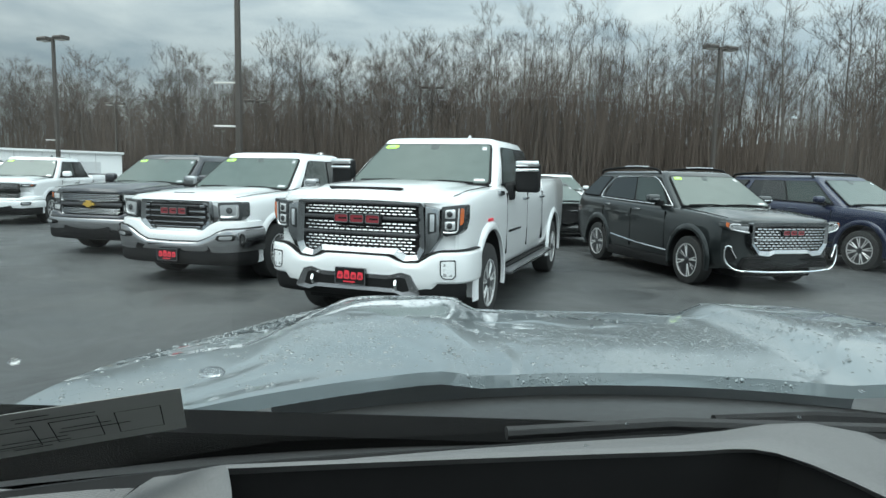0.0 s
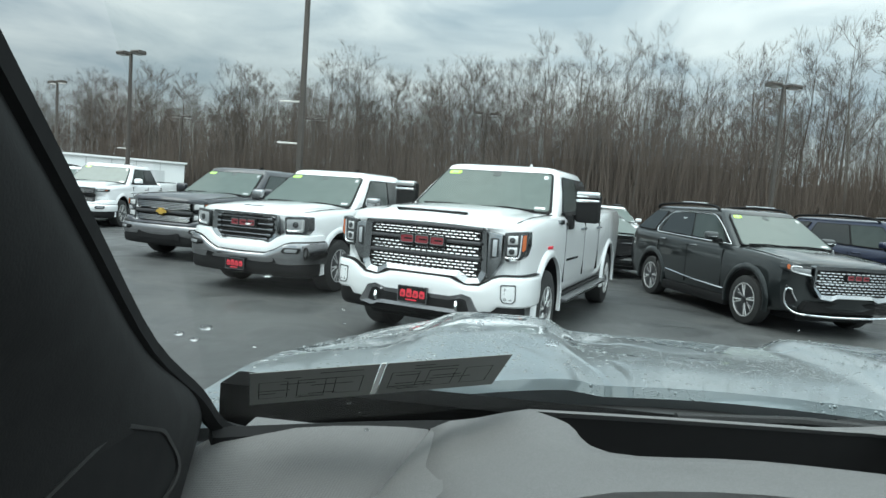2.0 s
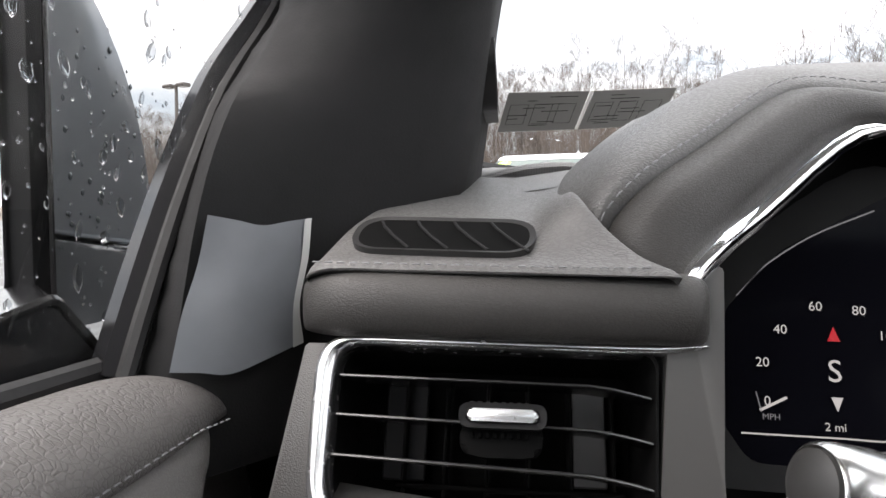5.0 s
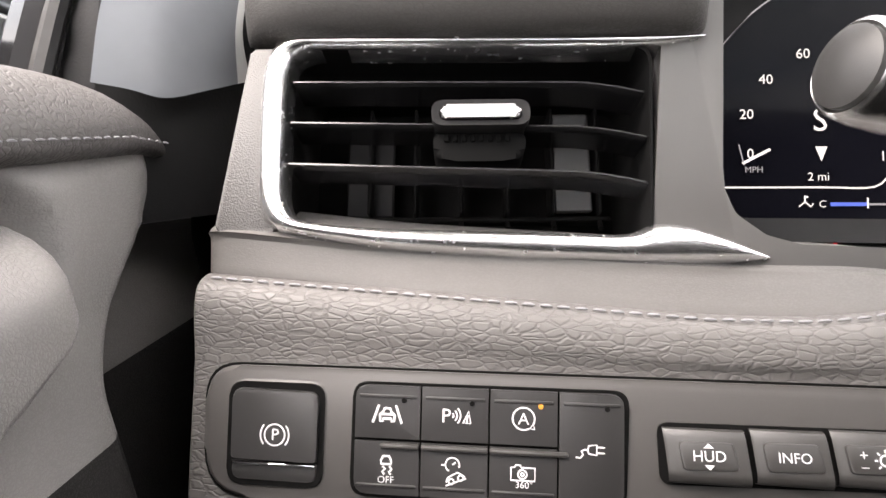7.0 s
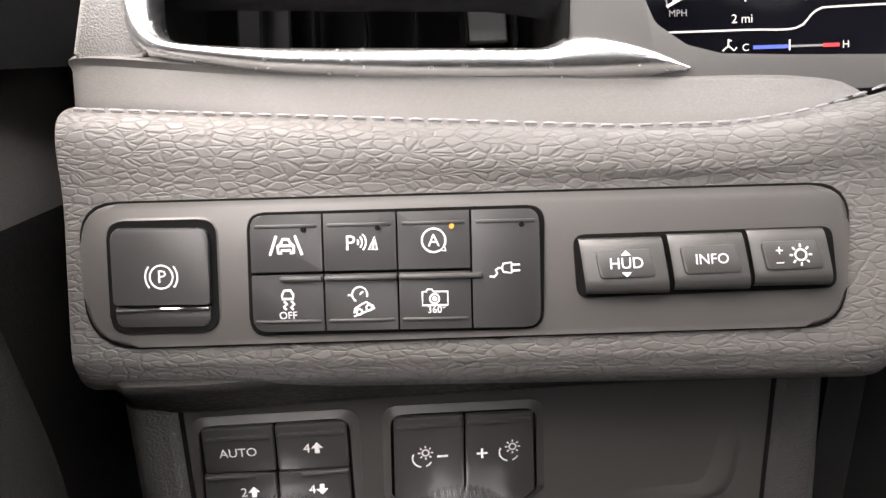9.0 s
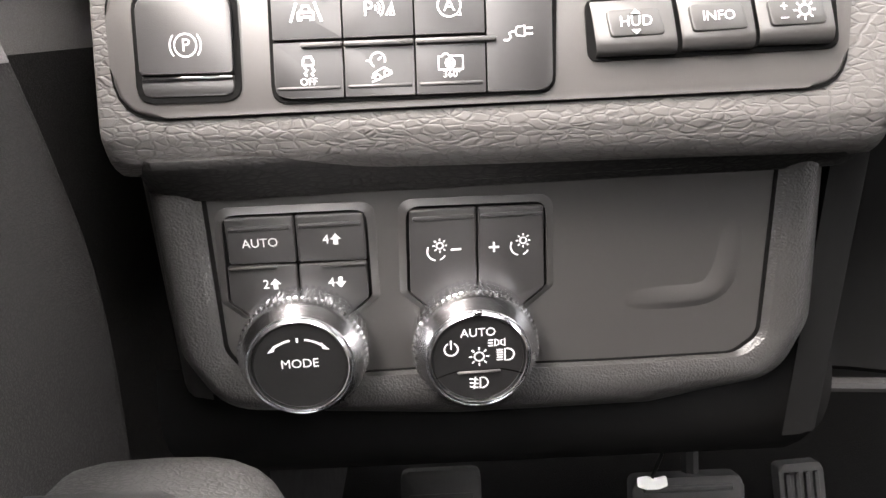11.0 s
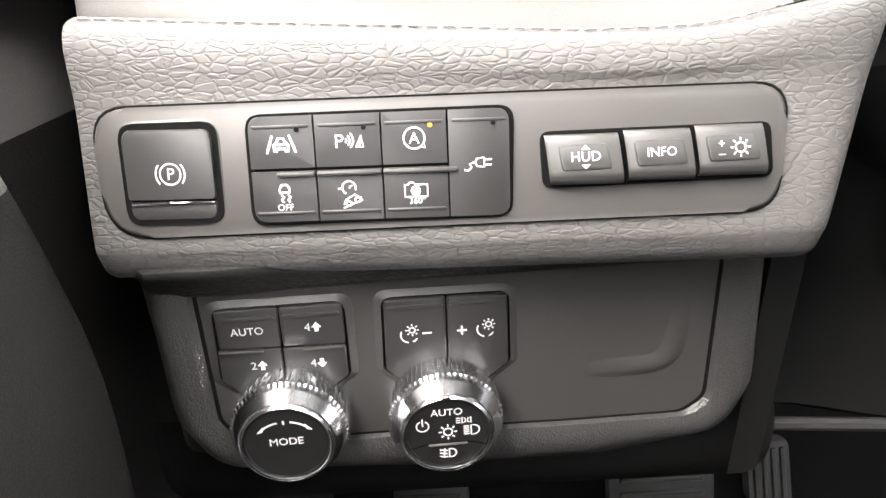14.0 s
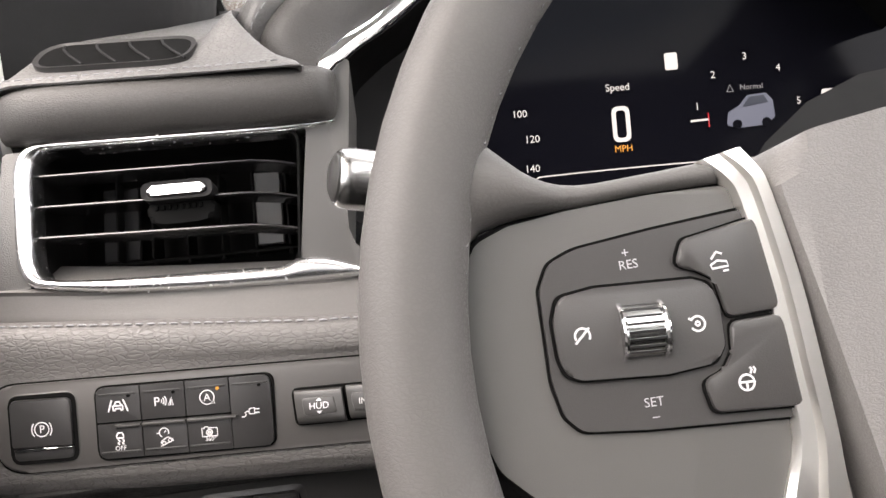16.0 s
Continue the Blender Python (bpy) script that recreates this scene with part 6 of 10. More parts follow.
for y, s, dz in ((0.030, 0.0, -0.014), (0.018, 0.25, -0.010), (0.0, 0.55, -0.005), (-0.03, 0.85, -0.001), (-0.08, 1.0, 0.0), (-0.20, 1.0, 0.001), (-0.40, 1.0, 0.001), (-0.95, 1.0, 0.0)):
    c = Vector((-0.835, y, 1.168))
    rows.append([c + Vector(((x + 0.835) * (0.35 + 0.65 * s), 0, (z - 1.168) * (0.3 + 0.7 * s) + dz)) for x, z in ((-0.868, 1.160), (-0.866, 1.184), (-0.850, 1.1905), (-0.832, 1.1885), (-0.817, 1.180), (-0.809, 1.168), (-0.810, 1.1585), (-0.818, 1.1540))])
part("top_pad", skin(smooth_rows(rows, 3, 3)), M_PEBBLE, door, "grained grey leather rail")
stitches([Vector((-0.8085 - 0.002 * max(0, y * 30), y, 1.1625 - 0.006 * max(0, min(1, (y + 0.03) / 0.05)))) for y in np.linspace(-0.002, -0.40, 30)], "door_stitching", door, 0.0062, 0.0042, 0.0005)
DOOR_Z = (0.45, 0.70, 0.84, 0.92, 0.97, 1.02, 1.06, 1.095, 1.125, 1.146, 1.158)
DOOR_X = (-0.82, -0.815, -0.80, -0.793, -0.792, -0.798, -0.806, -0.812, -0.811, -0.815, -0.822)
grip = rounded([(-0.50, 1.128), (-0.158, 1.1375), (-0.092, 1.1395), (-0.0885, 1.112), (-0.115, 1.088), (-0.19, 1.050), (-0.50, 1.035)], [0.01, 0.02, 0.014, 0.016, 0.03, 0.05, 0.01], 6)


def smoothstep(t):
    t = min(1.0, max(0.0, t))
    return t * t * (3 - 2 * t)


def door_point(y, z):
    """Inner face of the door: it turns away ahead of the grip, and sinks round the grip's upper edge."""
    edge = -0.062 + 0.070 * smoothstep((z - 1.06) / 0.11)
    x = float(np.interp(z, DOOR_Z, DOOR_X)) - 0.046 * smoothstep((y - edge + 0.012) / 0.055)
    near = 1.0
    for (a, b), (c, d) in zip(grip, grip[1:]):
        t = min(1.0, max(0.0, ((y - a) * (c - a) + (z - b) * (d - b)) / ((c - a) ** 2 + (d - b) ** 2 + 1e-12)))
        near = min(near, math.hypot(y - a - t * (c - a), z - b - t * (d - b)))
    inside = y < -0.09 and 1.06 < z < 1.137
    deep = 1.0 if inside else smoothstep(1 - near / 0.020)
    return Vector((x - 0.024 * deep * smoothstep((z - 1.100) / 0.030), y, z))


ys = [0.11, 0.06, 0.02, 0.0, -0.012, -0.022] + [-0.030 - 0.005 * i for i in range(26)] + [-0.17, -0.19, -0.22, -0.28, -0.36, -0.45, -0.6, -0.95]
part("door_skin", skin([[door_point(y, z) for z in [1.158 - 0.004 * i for i in range(29)]] for y in ys]), M_DOORSKIN, door, "smooth grey door skin")
part("door_lower", skin(smooth_rows([[door_point(y, z) for z in (1.048, 1.035, 1.01, 0.97, 0.92, 0.84, 0.70, 0.45)] for y in ys], 1, 3)), M_SHADEDOOR, door, "lower door skin, darkened for shade")
loops = []
for k in range(9):
    a = radians(90 * k / 8)
    inset = 0.026 * (1 - math.cos(a))
    loop = []
    for y, z in grip:
        zc = 1.092 + 0.05 * (y + 0.15)
        loop.append(Vector((-0.830 + 0.046 * math.sin(a), y - inset * smoothstep((y + 0.20) / 0.09), zc + (z - zc) * (1 - inset / 0.042))))
    loops.append(loop)
part("pull_handle", skin(loops, True, True), M_DOORSKIN, door, "padded grey pull handle", 50)
rows = []
for y, s in ((-0.088, 0.05), (-0.093, 0.5), (-0.105, 0.82), (-0.13, 0.97), (-0.20, 1.0), (-0.40, 1.0), (-0.75, 1.0)):
    rows.append([Vector((-0.765 + 0.055 * s * (abs(math.cos(a)) ** 0.6) * (1 if math.cos(a) > 0 else -1), y, 0.872 + 0.040 * s * (abs(math.sin(a)) ** 0.7) * (1 if math.sin(a) > 0 else -1) - 0.05 * max(0, (-0.13 - y) * -1))) for a in (2 * math.pi * i / 24 for i in range(25))])
arm = part("armrest", skin(smooth_rows(rows, 3, 1)), M_ARMHIDE, door, "smooth dark grey leather armrest")
FAr = axes_frame((-0.765, -0.25, 0.9125), (1, 0, 0), (0.0, 0.0, 1))
sw = part("window_switch_plate", prism(FAr, rounded([(-0.045, -0.2), (0.030, -0.2), (0.036, 0.085), (0.022, 0.112), (-0.040, 0.112)], 0.01, 4), -0.01, 0.0040, 0.002, 2), M_PLASTIC, door, "dark satin switch plate")
part("switch_ring", ring(FAr, rr(-0.034, 0.026, -0.04, 0.060, 0.012, 5), rr(-0.031, 0.023, -0.037, 0.057, 0.010, 5), 0.003, 0.0062), M_CHROME, sw, "thin chrome ring")
for u0, u1 in ((-0.030, -0.005), (-0.003, 0.022)):
    part("window_switch", prism(FAr, rr(u0, u1, 0.010, 0.054, 0.005, 3), 0.003, 0.009, 0.003, 3), M_PLASTIC, sw)
stitches([Vector((-0.792 + 0.0 * i, -0.105 - 0.012 * i, 0.9085 - 0.02 * math.exp(-i))) for i in range(14)], "armrest_stitching", door, 0.006, 0.004, 0.0005)
part("outer_shell", skin([[Vector((x, y, z)) for x, z in ((-0.868, 1.165), (-0.93, 1.16), (-0.99, 1.05), (-1.0, 0.8), (-0.98, 0.45))] for y in (0.45, 0.2, -0.95)]), M_SHELLPAINT, door, "grey metallic outer skin")
# weather strip and front frame of the side window
part("belt_strip", tube([(-0.872, 0.02, 1.186), (-0.874, -0.2, 1.192), (-0.872, -0.92, 1.196)], 0.006, 8), M_RUBBER, door, "black rubber strip")
wf = smooth_pts([(-0.868, -0.012, 1.180), (-0.866, 0.012, 1.230), (-0.866, 0.045, 1.285), (-0.866, 0.092, 1.350), (-0.866, 0.155, 1.410), (-0.866, 0.178, 1.440), (-0.862, 0.152, 1.475), (-0.848, 0.085, 1.532), (-0.806, -0.068, 1.638), (-0.748, -0.235, 1.782)], 4)
part("window_frame", tube(wf, 0.013, 8, squash=1.0), M_GLOSSBLACK, door, "gloss black window frame")
part("window_seal", tube([p + Vector((0.010, -0.008, -0.003)) for p in wf], 0.005, 8), M_RUBBER, door, "black rubber seal")
hump = smooth_pts([Vector((0, y, z)) for y, z in ((-0.16, 1.150), (-0.155, 1.180), (-0.073, 1.2120), (-0.045, 1.2185), (-0.030, 1.2200), (-0.018, 1.2085), (0.0, 1.1895), (0.012, 1.172), (0.012, 1.150))], 3)
part("mirror_base", skin([[p + Vector((x, dy, 0)) for p in hump] for x, dy in ((-0.8875, 0.0), (-0.93, 0.045), (-0.985, 0.095))], caps=True), M_GLOSSBLACK, door, "gloss black mirror base")
part("base_seal", tube([p + Vector((-0.890, 0.004, 0.003)) for p in hump[2:-3]], 0.0030, 6), M_BEADING, door, "shiny rubber beading")
wpane = part("side_glass", skin([[(-0.884, y0, 1.165) if k == 0 else (-0.884 + (z - 1.165) * -0.0 + (0.135 * ((z - 1.165) / 0.62) ** 1.3), y, z) for k, (y, z) in enumerate(((y0, 1.165), (y0 - 0.0, 1.30), (y0 - 0.0, 1.45), (y0 - 0.05, 1.62), (y0 - 0.12, 1.78)))] for y0 in (0.16, 0.05, -0.1, -0.35, -0.9)]), M_GLASS, door, "clear side window, wet outside")
wpane.visible_shadow = False

# rain on the side window, outside face
rng = random.Random(7)
bm = bmesh.new()
for i in range(520):
    y, z = rng.uniform(-0.20, 0.13), rng.uniform(1.19, 1.46)
    if rng.random() < 0.35:
        z = rng.uniform(1.19, 1.33)
    r = 0.0008 + 0.0030 * rng.random() ** 3.5
    x = -0.884 + 0.135 * max(0, (z - 1.165) / 0.62) ** 1.3 - 0.0006
    long_ = 1.0 + 1.5 * rng.random() * (r > 0.0013)
    mat_ = Matrix.Translation((x, y, z)) @ Matrix.Rotation(radians(rng.uniform(-25, 25)), 4, "X") @ Matrix.Diagonal((r * 0.45, r, r * long_, 1))
    bmesh.ops.create_icosphere(bm, subdivisions=1, radius=1.0, matrix=mat_)
rain = tagged(part("rain_drops", bm, M_DROP, None), "clear raindrops clinging to the outside of the side window", "raindrops", kind="stuff")
rain.visible_shadow = False

# ---- exterior mirror ----
mir = thing("door_mirror", (-1.05, 0.12, 1.2), "grey painted door mirror, wet with rain", "mirror")
FMi = axes_frame((-0.978, 0.0, 0.0), (0, 1, 0), (1, 0, 0))
side = smooth_pts([Vector((y, z, 0)) for y, z in ((0.072, 1.186), (0.125, 1.183), (0.170, 1.192), (0.184, 1.225), (0.187, 1.262), (0.178, 1.320), (0.156, 1.377), (0.118, 1.428), (0.072, 1.455))], 4)
side = [(p.x, p.y) for p in side]
seam = lambda y: 1.2516 - 0.15 * (y - 0.072)
part("cap", prism(FMi, [(0.072, seam(0.072) + 0.001)] + [(0.1865, seam(0.1865) + 0.001)] + [p for p in side if p[1] > seam(p[0]) + 0.003], -0.23, 0.0, 0.010, 4), M_CAP, mir, "grey metallic cap")
part("lower_cap", prism(FMi, [p for p in side if p[1] < seam(p[0]) - 0.003] + [(0.1855, seam(0.1855) - 0.001), (0.072, seam(0.072) - 0.001)], -0.22, -0.001, 0.006, 3), M_LOWCAP, mir, "darker wet lower half")
part("glass_rim", prism(FMi, rr(0.057, 0.073, 1.184, 1.452, 0.006, 3), -0.23, 0.002, 0.003, 2), M_BLACK, mir, "black rim")
part("rim_beading", tube([(-0.9755, 0.0725, 1.190), (-0.9755, 0.0725, 1.30), (-0.9755, 0.0725, 1.448)], 0.0022, 6), M_BEADING, mir, "shiny edge")
part("reflector", prism(axes_frame((-1.09, 0.040, 1.32), (1, 0.12, 0), (0.12, -1, 0.0)), rr(-0.100, 0.098, -0.120, 0.120, 0.022, 5), -0.004, 0.0), M_MIRROR, mir, "mirror glass")
rng2 = random.Random(19)
bm = bmesh.new()
for i in range(60):
    y, z = rng2.uniform(0.08, 0.17), rng2.uniform(1.20, 1.40)
    r = rng2.uniform(0.0008, 0.0022)
    bmesh.ops.create_icosphere(bm, subdivisions=1, radius=1.0, matrix=Matrix.Translation((-0.9775, y, z)) @ Matrix.Diagonal((r * 0.5, r, r * 1.5, 1)))
part("wet_beads", bm, M_BEAD, mir, "water beads")["kind"] = "stuff"

# ---- windscreen pillar ----
pil = thing("windscreen_pillar", (-0.80, 0.15, 1.15), "charcoal trimmed windscreen pillar", "pillar")
sec = ((1.12, (-0.872, -0.06), (-0.845, -0.012), (-0.800, 0.056), (-0.785, 0.09), (-0.78, 0.15), (-0.80, 0.25)),
       (1.18, (-0.866, -0.010), (-0.839, -0.006), (-0.797, 0.058), (-0.770, 0.09), (-0.765, 0.18), (-0.79, 0.30)),
       (1.27, (-0.860, 0.040), (-0.829, 0.006), (-0.793, 0.061), (-0.712, 0.14), (-0.716, 0.30), (-0.765, 0.43)),
       (1.33, (-0.860, 0.075), (-0.827, 0.040), (-0.770, 0.075), (-0.698, 0.15), (-0.704, 0.31), (-0.748, 0.455)),
       (1.376, (-0.861, 0.122), (-0.826, 0.088), (-0.752, 0.085), (-0.690, 0.150), (-0.699, 0.315), (-0.734, 0.420)),
       (1.44, (-0.860, 0.185), (-0.820, 0.116), (-0.735, 0.075), (-0.680, 0.125), (-0.684, 0.230), (-0.713, 0.312)),
       (1.53, (-0.842, 0.085), (-0.800, 0.035), (-0.695, -0.02), (-0.641, 0.015), (-0.642, 0.107), (-0.673, 0.184)),
       (1.635, (-0.80, -0.060), (-0.755, -0.100), (-0.650, -0.16), (-0.595, -0.130), (-0.595, -0.042), (-0.626, 0.035)),
       (1.80, (-0.74, -0.25), (-0.69, -0.30), (-0.58, -0.39), (-0.522, -0.36), (-0.522, -0.276), (-0.553, -0.199)))
rows = []
for z, D, M1, M2, M3, I, W in sec:
    D, M1, M2, M3, I, W = (Vector((*p, z)) for p in (D, M1, M2, M3, I, W))
    Wo, Do = W + Vector((-0.045, 0.05, 0)), D + Vector((-0.03, 0.05, 0))
    rows.append([Do, D, D.lerp(M1, 0.8), M1, M1.lerp(M2, 0.5), M2, M2.lerp(M3, 0.6) + Vector((0.004, -0.004, 0)), M3.lerp(I, 0.06), M3.lerp(I, 0.5), I.lerp(M3, 0.05), I.lerp(W, 0.5) + Vector((0.004, 0.002, 0)), W, Wo, Do])
cols = [smooth_pts([r[i] for r in rows], 4) for i in range(14)]
part("pillar_trim", skin([[c[j] for c in cols] for j in range(len(cols[0]))]), M_PILLAR, pil, "charcoal trim", 60)
part("pillar_frit", tube(smooth_pts([(-0.728, 0.512, 1.310), (-0.742, 0.478, 1.330), (-0.738, 0.424, 1.375), (-0.717, 0.316, 1.440), (-0.677, 0.188, 1.530), (-0.630, 0.039, 1.635), (-0.557, -0.195, 1.80)], 4), 0.0075, 6), M_BLACK, pil, "dotted black glass border")
FP = axes_frame((-0.6930, 0.243, 1.383), (-0.055, 1, 0), (1, 0.055, 0.06))
tw = rounded([(-0.070, 0.0), (-0.050, 0.022), (0.013, 0.034), (0.058, 0.014), (0.083, -0.020), (0.030, -0.034), (-0.045, -0.033)], 0.02, 5)
part("tweeter_rim", ring(FP, tw, [(u * 0.955, v * 0.93) for u, v in tw], -0.02, 0.0040), M_PLASTIC, pil, "fine rim")
part("tweeter_cover", prism(FP, [(u * 0.955, v * 0.93) for u, v in tw], -0.02, 0.0030, 0.002, 2), M_BLACK, pil, "black tweeter grille")
film = thing("protective_film", (-0.815, 0.025, 1.19), "loose grey protective film taped to the pillar base", "film")
c = [[(-0.8385, -0.0125, 1.186), (-0.828, -0.001, 1.1835), (-0.818, 0.012, 1.180), (-0.8065, 0.030, 1.184), (-0.7935, 0.0535, 1.190)], [(-0.834, -0.008, 1.215), (-0.823, 0.004, 1.213), (-0.8125, 0.019, 1.211), (-0.802, 0.037, 1.213), (-0.7945, 0.050, 1.214)], [(-0.8295, 0.0, 1.240), (-0.819, 0.013, 1.237), (-0.810, 0.026, 1.236), (-0.8005, 0.042, 1.238), (-0.7915, 0.0565, 1.240)], [(-0.8255, 0.004, 1.2665), (-0.816, 0.018, 1.2635), (-0.8075, 0.031, 1.2605), (-0.799, 0.045, 1.2625), (-0.7900, 0.0585, 1.2645)]]
rows = [[Vector(p) + Vector((0.0045, -0.003, 0)) for p in r] for r in c]
part("film_sheet", skin(smooth_rows(rows, 4, 4)), M_TAPE, film)
part("film_edge", skin([[p + Vector((0.0012, -0.0008, 0)) for p in (r[-1].lerp(r[-2], 0.30), r[-1])] for r in smooth_rows(rows, 4, 1)]), surface("pale_film_edge", (0.62, 0.62, 0.60), 0.4), film, "pale folded edge")

# ---- windscreen, sticker, cowl, bonnet ----
screen = thing("windscreen", (0, 0.5, 1.3), "clear laminated windscreen with rain on it", "windscreen")
base = [(-0.745, 0.482, 1.318), (-0.57, 0.592, 1.304), (-0.36, 0.652, 1.302), (0.0, 0.715, 1.302), (0.36, 0.652, 1.302), (0.57, 0.592, 1.304), (0.745, 0.482, 1.318)]
head = [(-0.575, -0.12, 1.80), (-0.44, -0.045, 1.815), (-0.28, 0.0, 1.82), (0.0, 0.03, 1.825), (0.28, 0.0, 1.82), (0.44, -0.045, 1.815), (0.575, -0.12, 1.80)]
rows = []
for k in range(5):
    t = k / 4
    rows.append([Vector(a).lerp(Vector(b), t) + Vector((0, 0.02, 0.02)) * math.sin(math.pi * t) for a, b in zip(base, head)])
gp = part("windscreen_glass", skin(smooth_rows(rows, 2, 2)), M_GLASS, screen)
gp.visible_shadow = False
part("lower_frit", tube(smooth_pts([Vector(p) + Vector((0, -0.012, 0.004)) for p in base], 4), 0.010, 6), M_BLACK, screen, "black glass border")
bm = bmesh.new()
for i in range(46):
    x, t = rng.uniform(-0.75, 0.1), rng.random() ** 1.6 * 0.8
    i0 = min(3, max(0, int((x + 0.745) / 0.248)))
    a, b = Vector(base[i0]).lerp(Vector(base[i0 + 1]), 0.5), Vector(head[i0]).lerp(Vector(head[i0 + 1]), 0.5)
    p = a.lerp(b, t) + Vector((0, 0.024, 0.024)) * math.sin(math.pi * t)
    p.x = x * (1 - 0.2 * t)
    r = 0.0008 + 0.0014 * rng.random() ** 2
    bmesh.ops.create_icosphere(bm, subdivisions=1, radius=1.0, matrix=Matrix.Translation(p) @ Matrix.Rotation(radians(45), 4, "X") @ Matrix.Diagonal((r * 1.6, r, r * 0.5, 1)))
for x, y, z, r in ((-0.465, 0.447, 1.435, 0.0035), (-0.692, 0.337, 1.448, 0.0024), (-0.707, 0.332, 1.444, 0.0020), (-0.700, 0.338, 1.4395, 0.0018), (-0.727, 0.347, 1.4116, 0.0020), (-0.640, 0.30, 1.49, 0.0016)):
    bmesh.ops.create_icosphere(bm, subdivisions=2, radius=1.0, matrix=Matrix.Translation((x, y + 0.006, z)) @ Matrix.Rotation(radians(42), 4, "X") @ Matrix.Diagonal((r * 1.9, r, r * 0.5, 1)))
sd = tagged(part("windscreen_drops", bm, M_DROP, None), "scattered raindrops on the windscreen", "raindrops", kind="stuff")
sd.visible_shadow = False

sheet = thing("window_sticker", (-0.60, 0.46, 1.37), "printed paper sticker in two halves on the windscreen, greyed as backlit", "sticker")
tl, gt, tr = Vector((-0.688, 0.408, 1.401)), Vector((-0.594, 0.446, 1.408)), Vector((-0.494, 0.482, 1.4165))
dn = Vector((-0.015, 0.040, -0.0385))
for a, b in ((tl, tl.lerp(gt, 0.965)), (gt.lerp(tr, 0.02), tr)):
    FU = axes_frame(a, b - a, (b - a).cross(dn) * -1)
    wdt, hgt = (b - a).length, dn.length
    sh = -(dn.dot(FU.u))
    half = part("sticker_half", prism(FU, [(0, 0), (wdt, 0), (wdt - sh, -hgt), (-sh, -hgt)], 0.0, 0.0004), M_PAPER, sheet)
    bm = bmesh.new()
    for k in range(9):
        v0 = -hgt * (0.12 + 0.09 * k)
        u0 = wdt * (0.06 + 0.5 * rng.random())
        u1 = min(wdt * 0.94, u0 + wdt * (0.1 + 0.3 * rng.random()))
        off = sh * v0 / hgt
        for nn in (0.0006, -0.0008):
            ribbon(FU, [(u0 + off, v0), (u1 + off, v0)], 0.0009, nn, bm=bm)
    for q in range(3):
        u0 = wdt * (0.07 + 0.30 * q)
        v0, v1 = -hgt * 0.30, -hgt * 0.80
        for nn in (0.0006, -0.0008):
            ribbon(FU, [(u0 + sh * v0 / hgt, v0), (u0 + wdt * 0.22 + sh * v0 / hgt, v0), (u0 + wdt * 0.22 + sh * v1 / hgt, v1), (u0 + sh * v1 / hgt, v1)], 0.0007, nn, True, bm)
    part("printing", bm, M_GAP, half, "dark unreadable print as bars")["kind"] = "stuff"
FU = axes_frame(gt, dn, (gt - tl).cross(dn) * -1)
part("paper_edge", prism(FU, [(0, -0.0022), (dn.length, -0.0030), (dn.length, 0.0012), (0, 0.0016)], -0.0004, 0.0002), surface("white_paper", (0.8, 0.8, 0.78), 0.7), sheet, "white strip between the halves")

hoodt = thing("bonnet", (0, 1.5, 1.1), "wet grey metallic bonnet with raised flanks", "bonnet")


def hood_z(x, y):
    ax_ = abs(x)
    z = 1.192 + 0.018 * math.cos(min(1, ax_ / 1.0) * 1.4)
    dome = 1 / (1 + math.exp(-(ax_ - 0.335) / 0.013)) * (1 - 1 / (1 + math.exp(-(ax_ - 0.70) / 0.022)))
    z += 0.036 * dome * min(1, max(0, (y - 0.95) / 0.5))
    z -= (0.012 + 0.06 * min(1, max(0, (y - 1.15) / 0.7))) * max(0, (ax_ - 0.70) / 0.3) ** 1.7
    z -= 0.085 * max(0, (y - 1.35)) ** 1.2 + 1.1 * max(0, y - 1.86) ** 2
    return z


rows = []
for j in range(31):
    t = j / 30
    row = []
    for i in range(61):
        x = -1.0 + 2.0 * i / 60
        y0 = 0.80 + 0.40 * (1 - (abs(x) / 1.0) ** 2.0)
        y1 = 2.26 - 0.24 * abs(x) ** 3
        y = y0 + (y1 - y0) * t
        xx = x * (1 - 0.07 * t * t)
        row.append(Vector((xx, y, hood_z(x, y))))
    rows.append(row)
rows = [[p + Vector((0, -0.006, -0.02)) for p in rows[0]]] + rows
part("bonnet_skin", skin(rows), M_HOODPAINT, hoodt)
part("fender_left", skin(smooth_rows([[Vector((x, y, z)) for x, z in ((-0.998 + d * 0.03, 1.176 - d * 0.06), (-1.025 + d * 0.03, 1.14 - d * 0.06), (-1.045 + d * 0.06, 0.95), (-1.03, 0.7))] for y, d in ((0.45, 0.0), (0.9, 0.0), (1.4, 0.45), (1.9, 1.6), (2.2, 3.0))], 3, 3)), M_HOODPAINT, hoodt, "grey wing")
part("nose", skin(smooth_rows([[Vector((x, y - 0.2 * abs(x) ** 2, z)) for x in (-0.95, -0.6, 0, 0.6, 0.95)] for y, z in ((2.22, 1.04), (2.30, 0.95), (2.36, 0.7), (2.3, 0.45))], 3, 3)), M_SHELLPAINT, hoodt, "grey nose")
V, Fc, rb = [], [], random.Random(21)
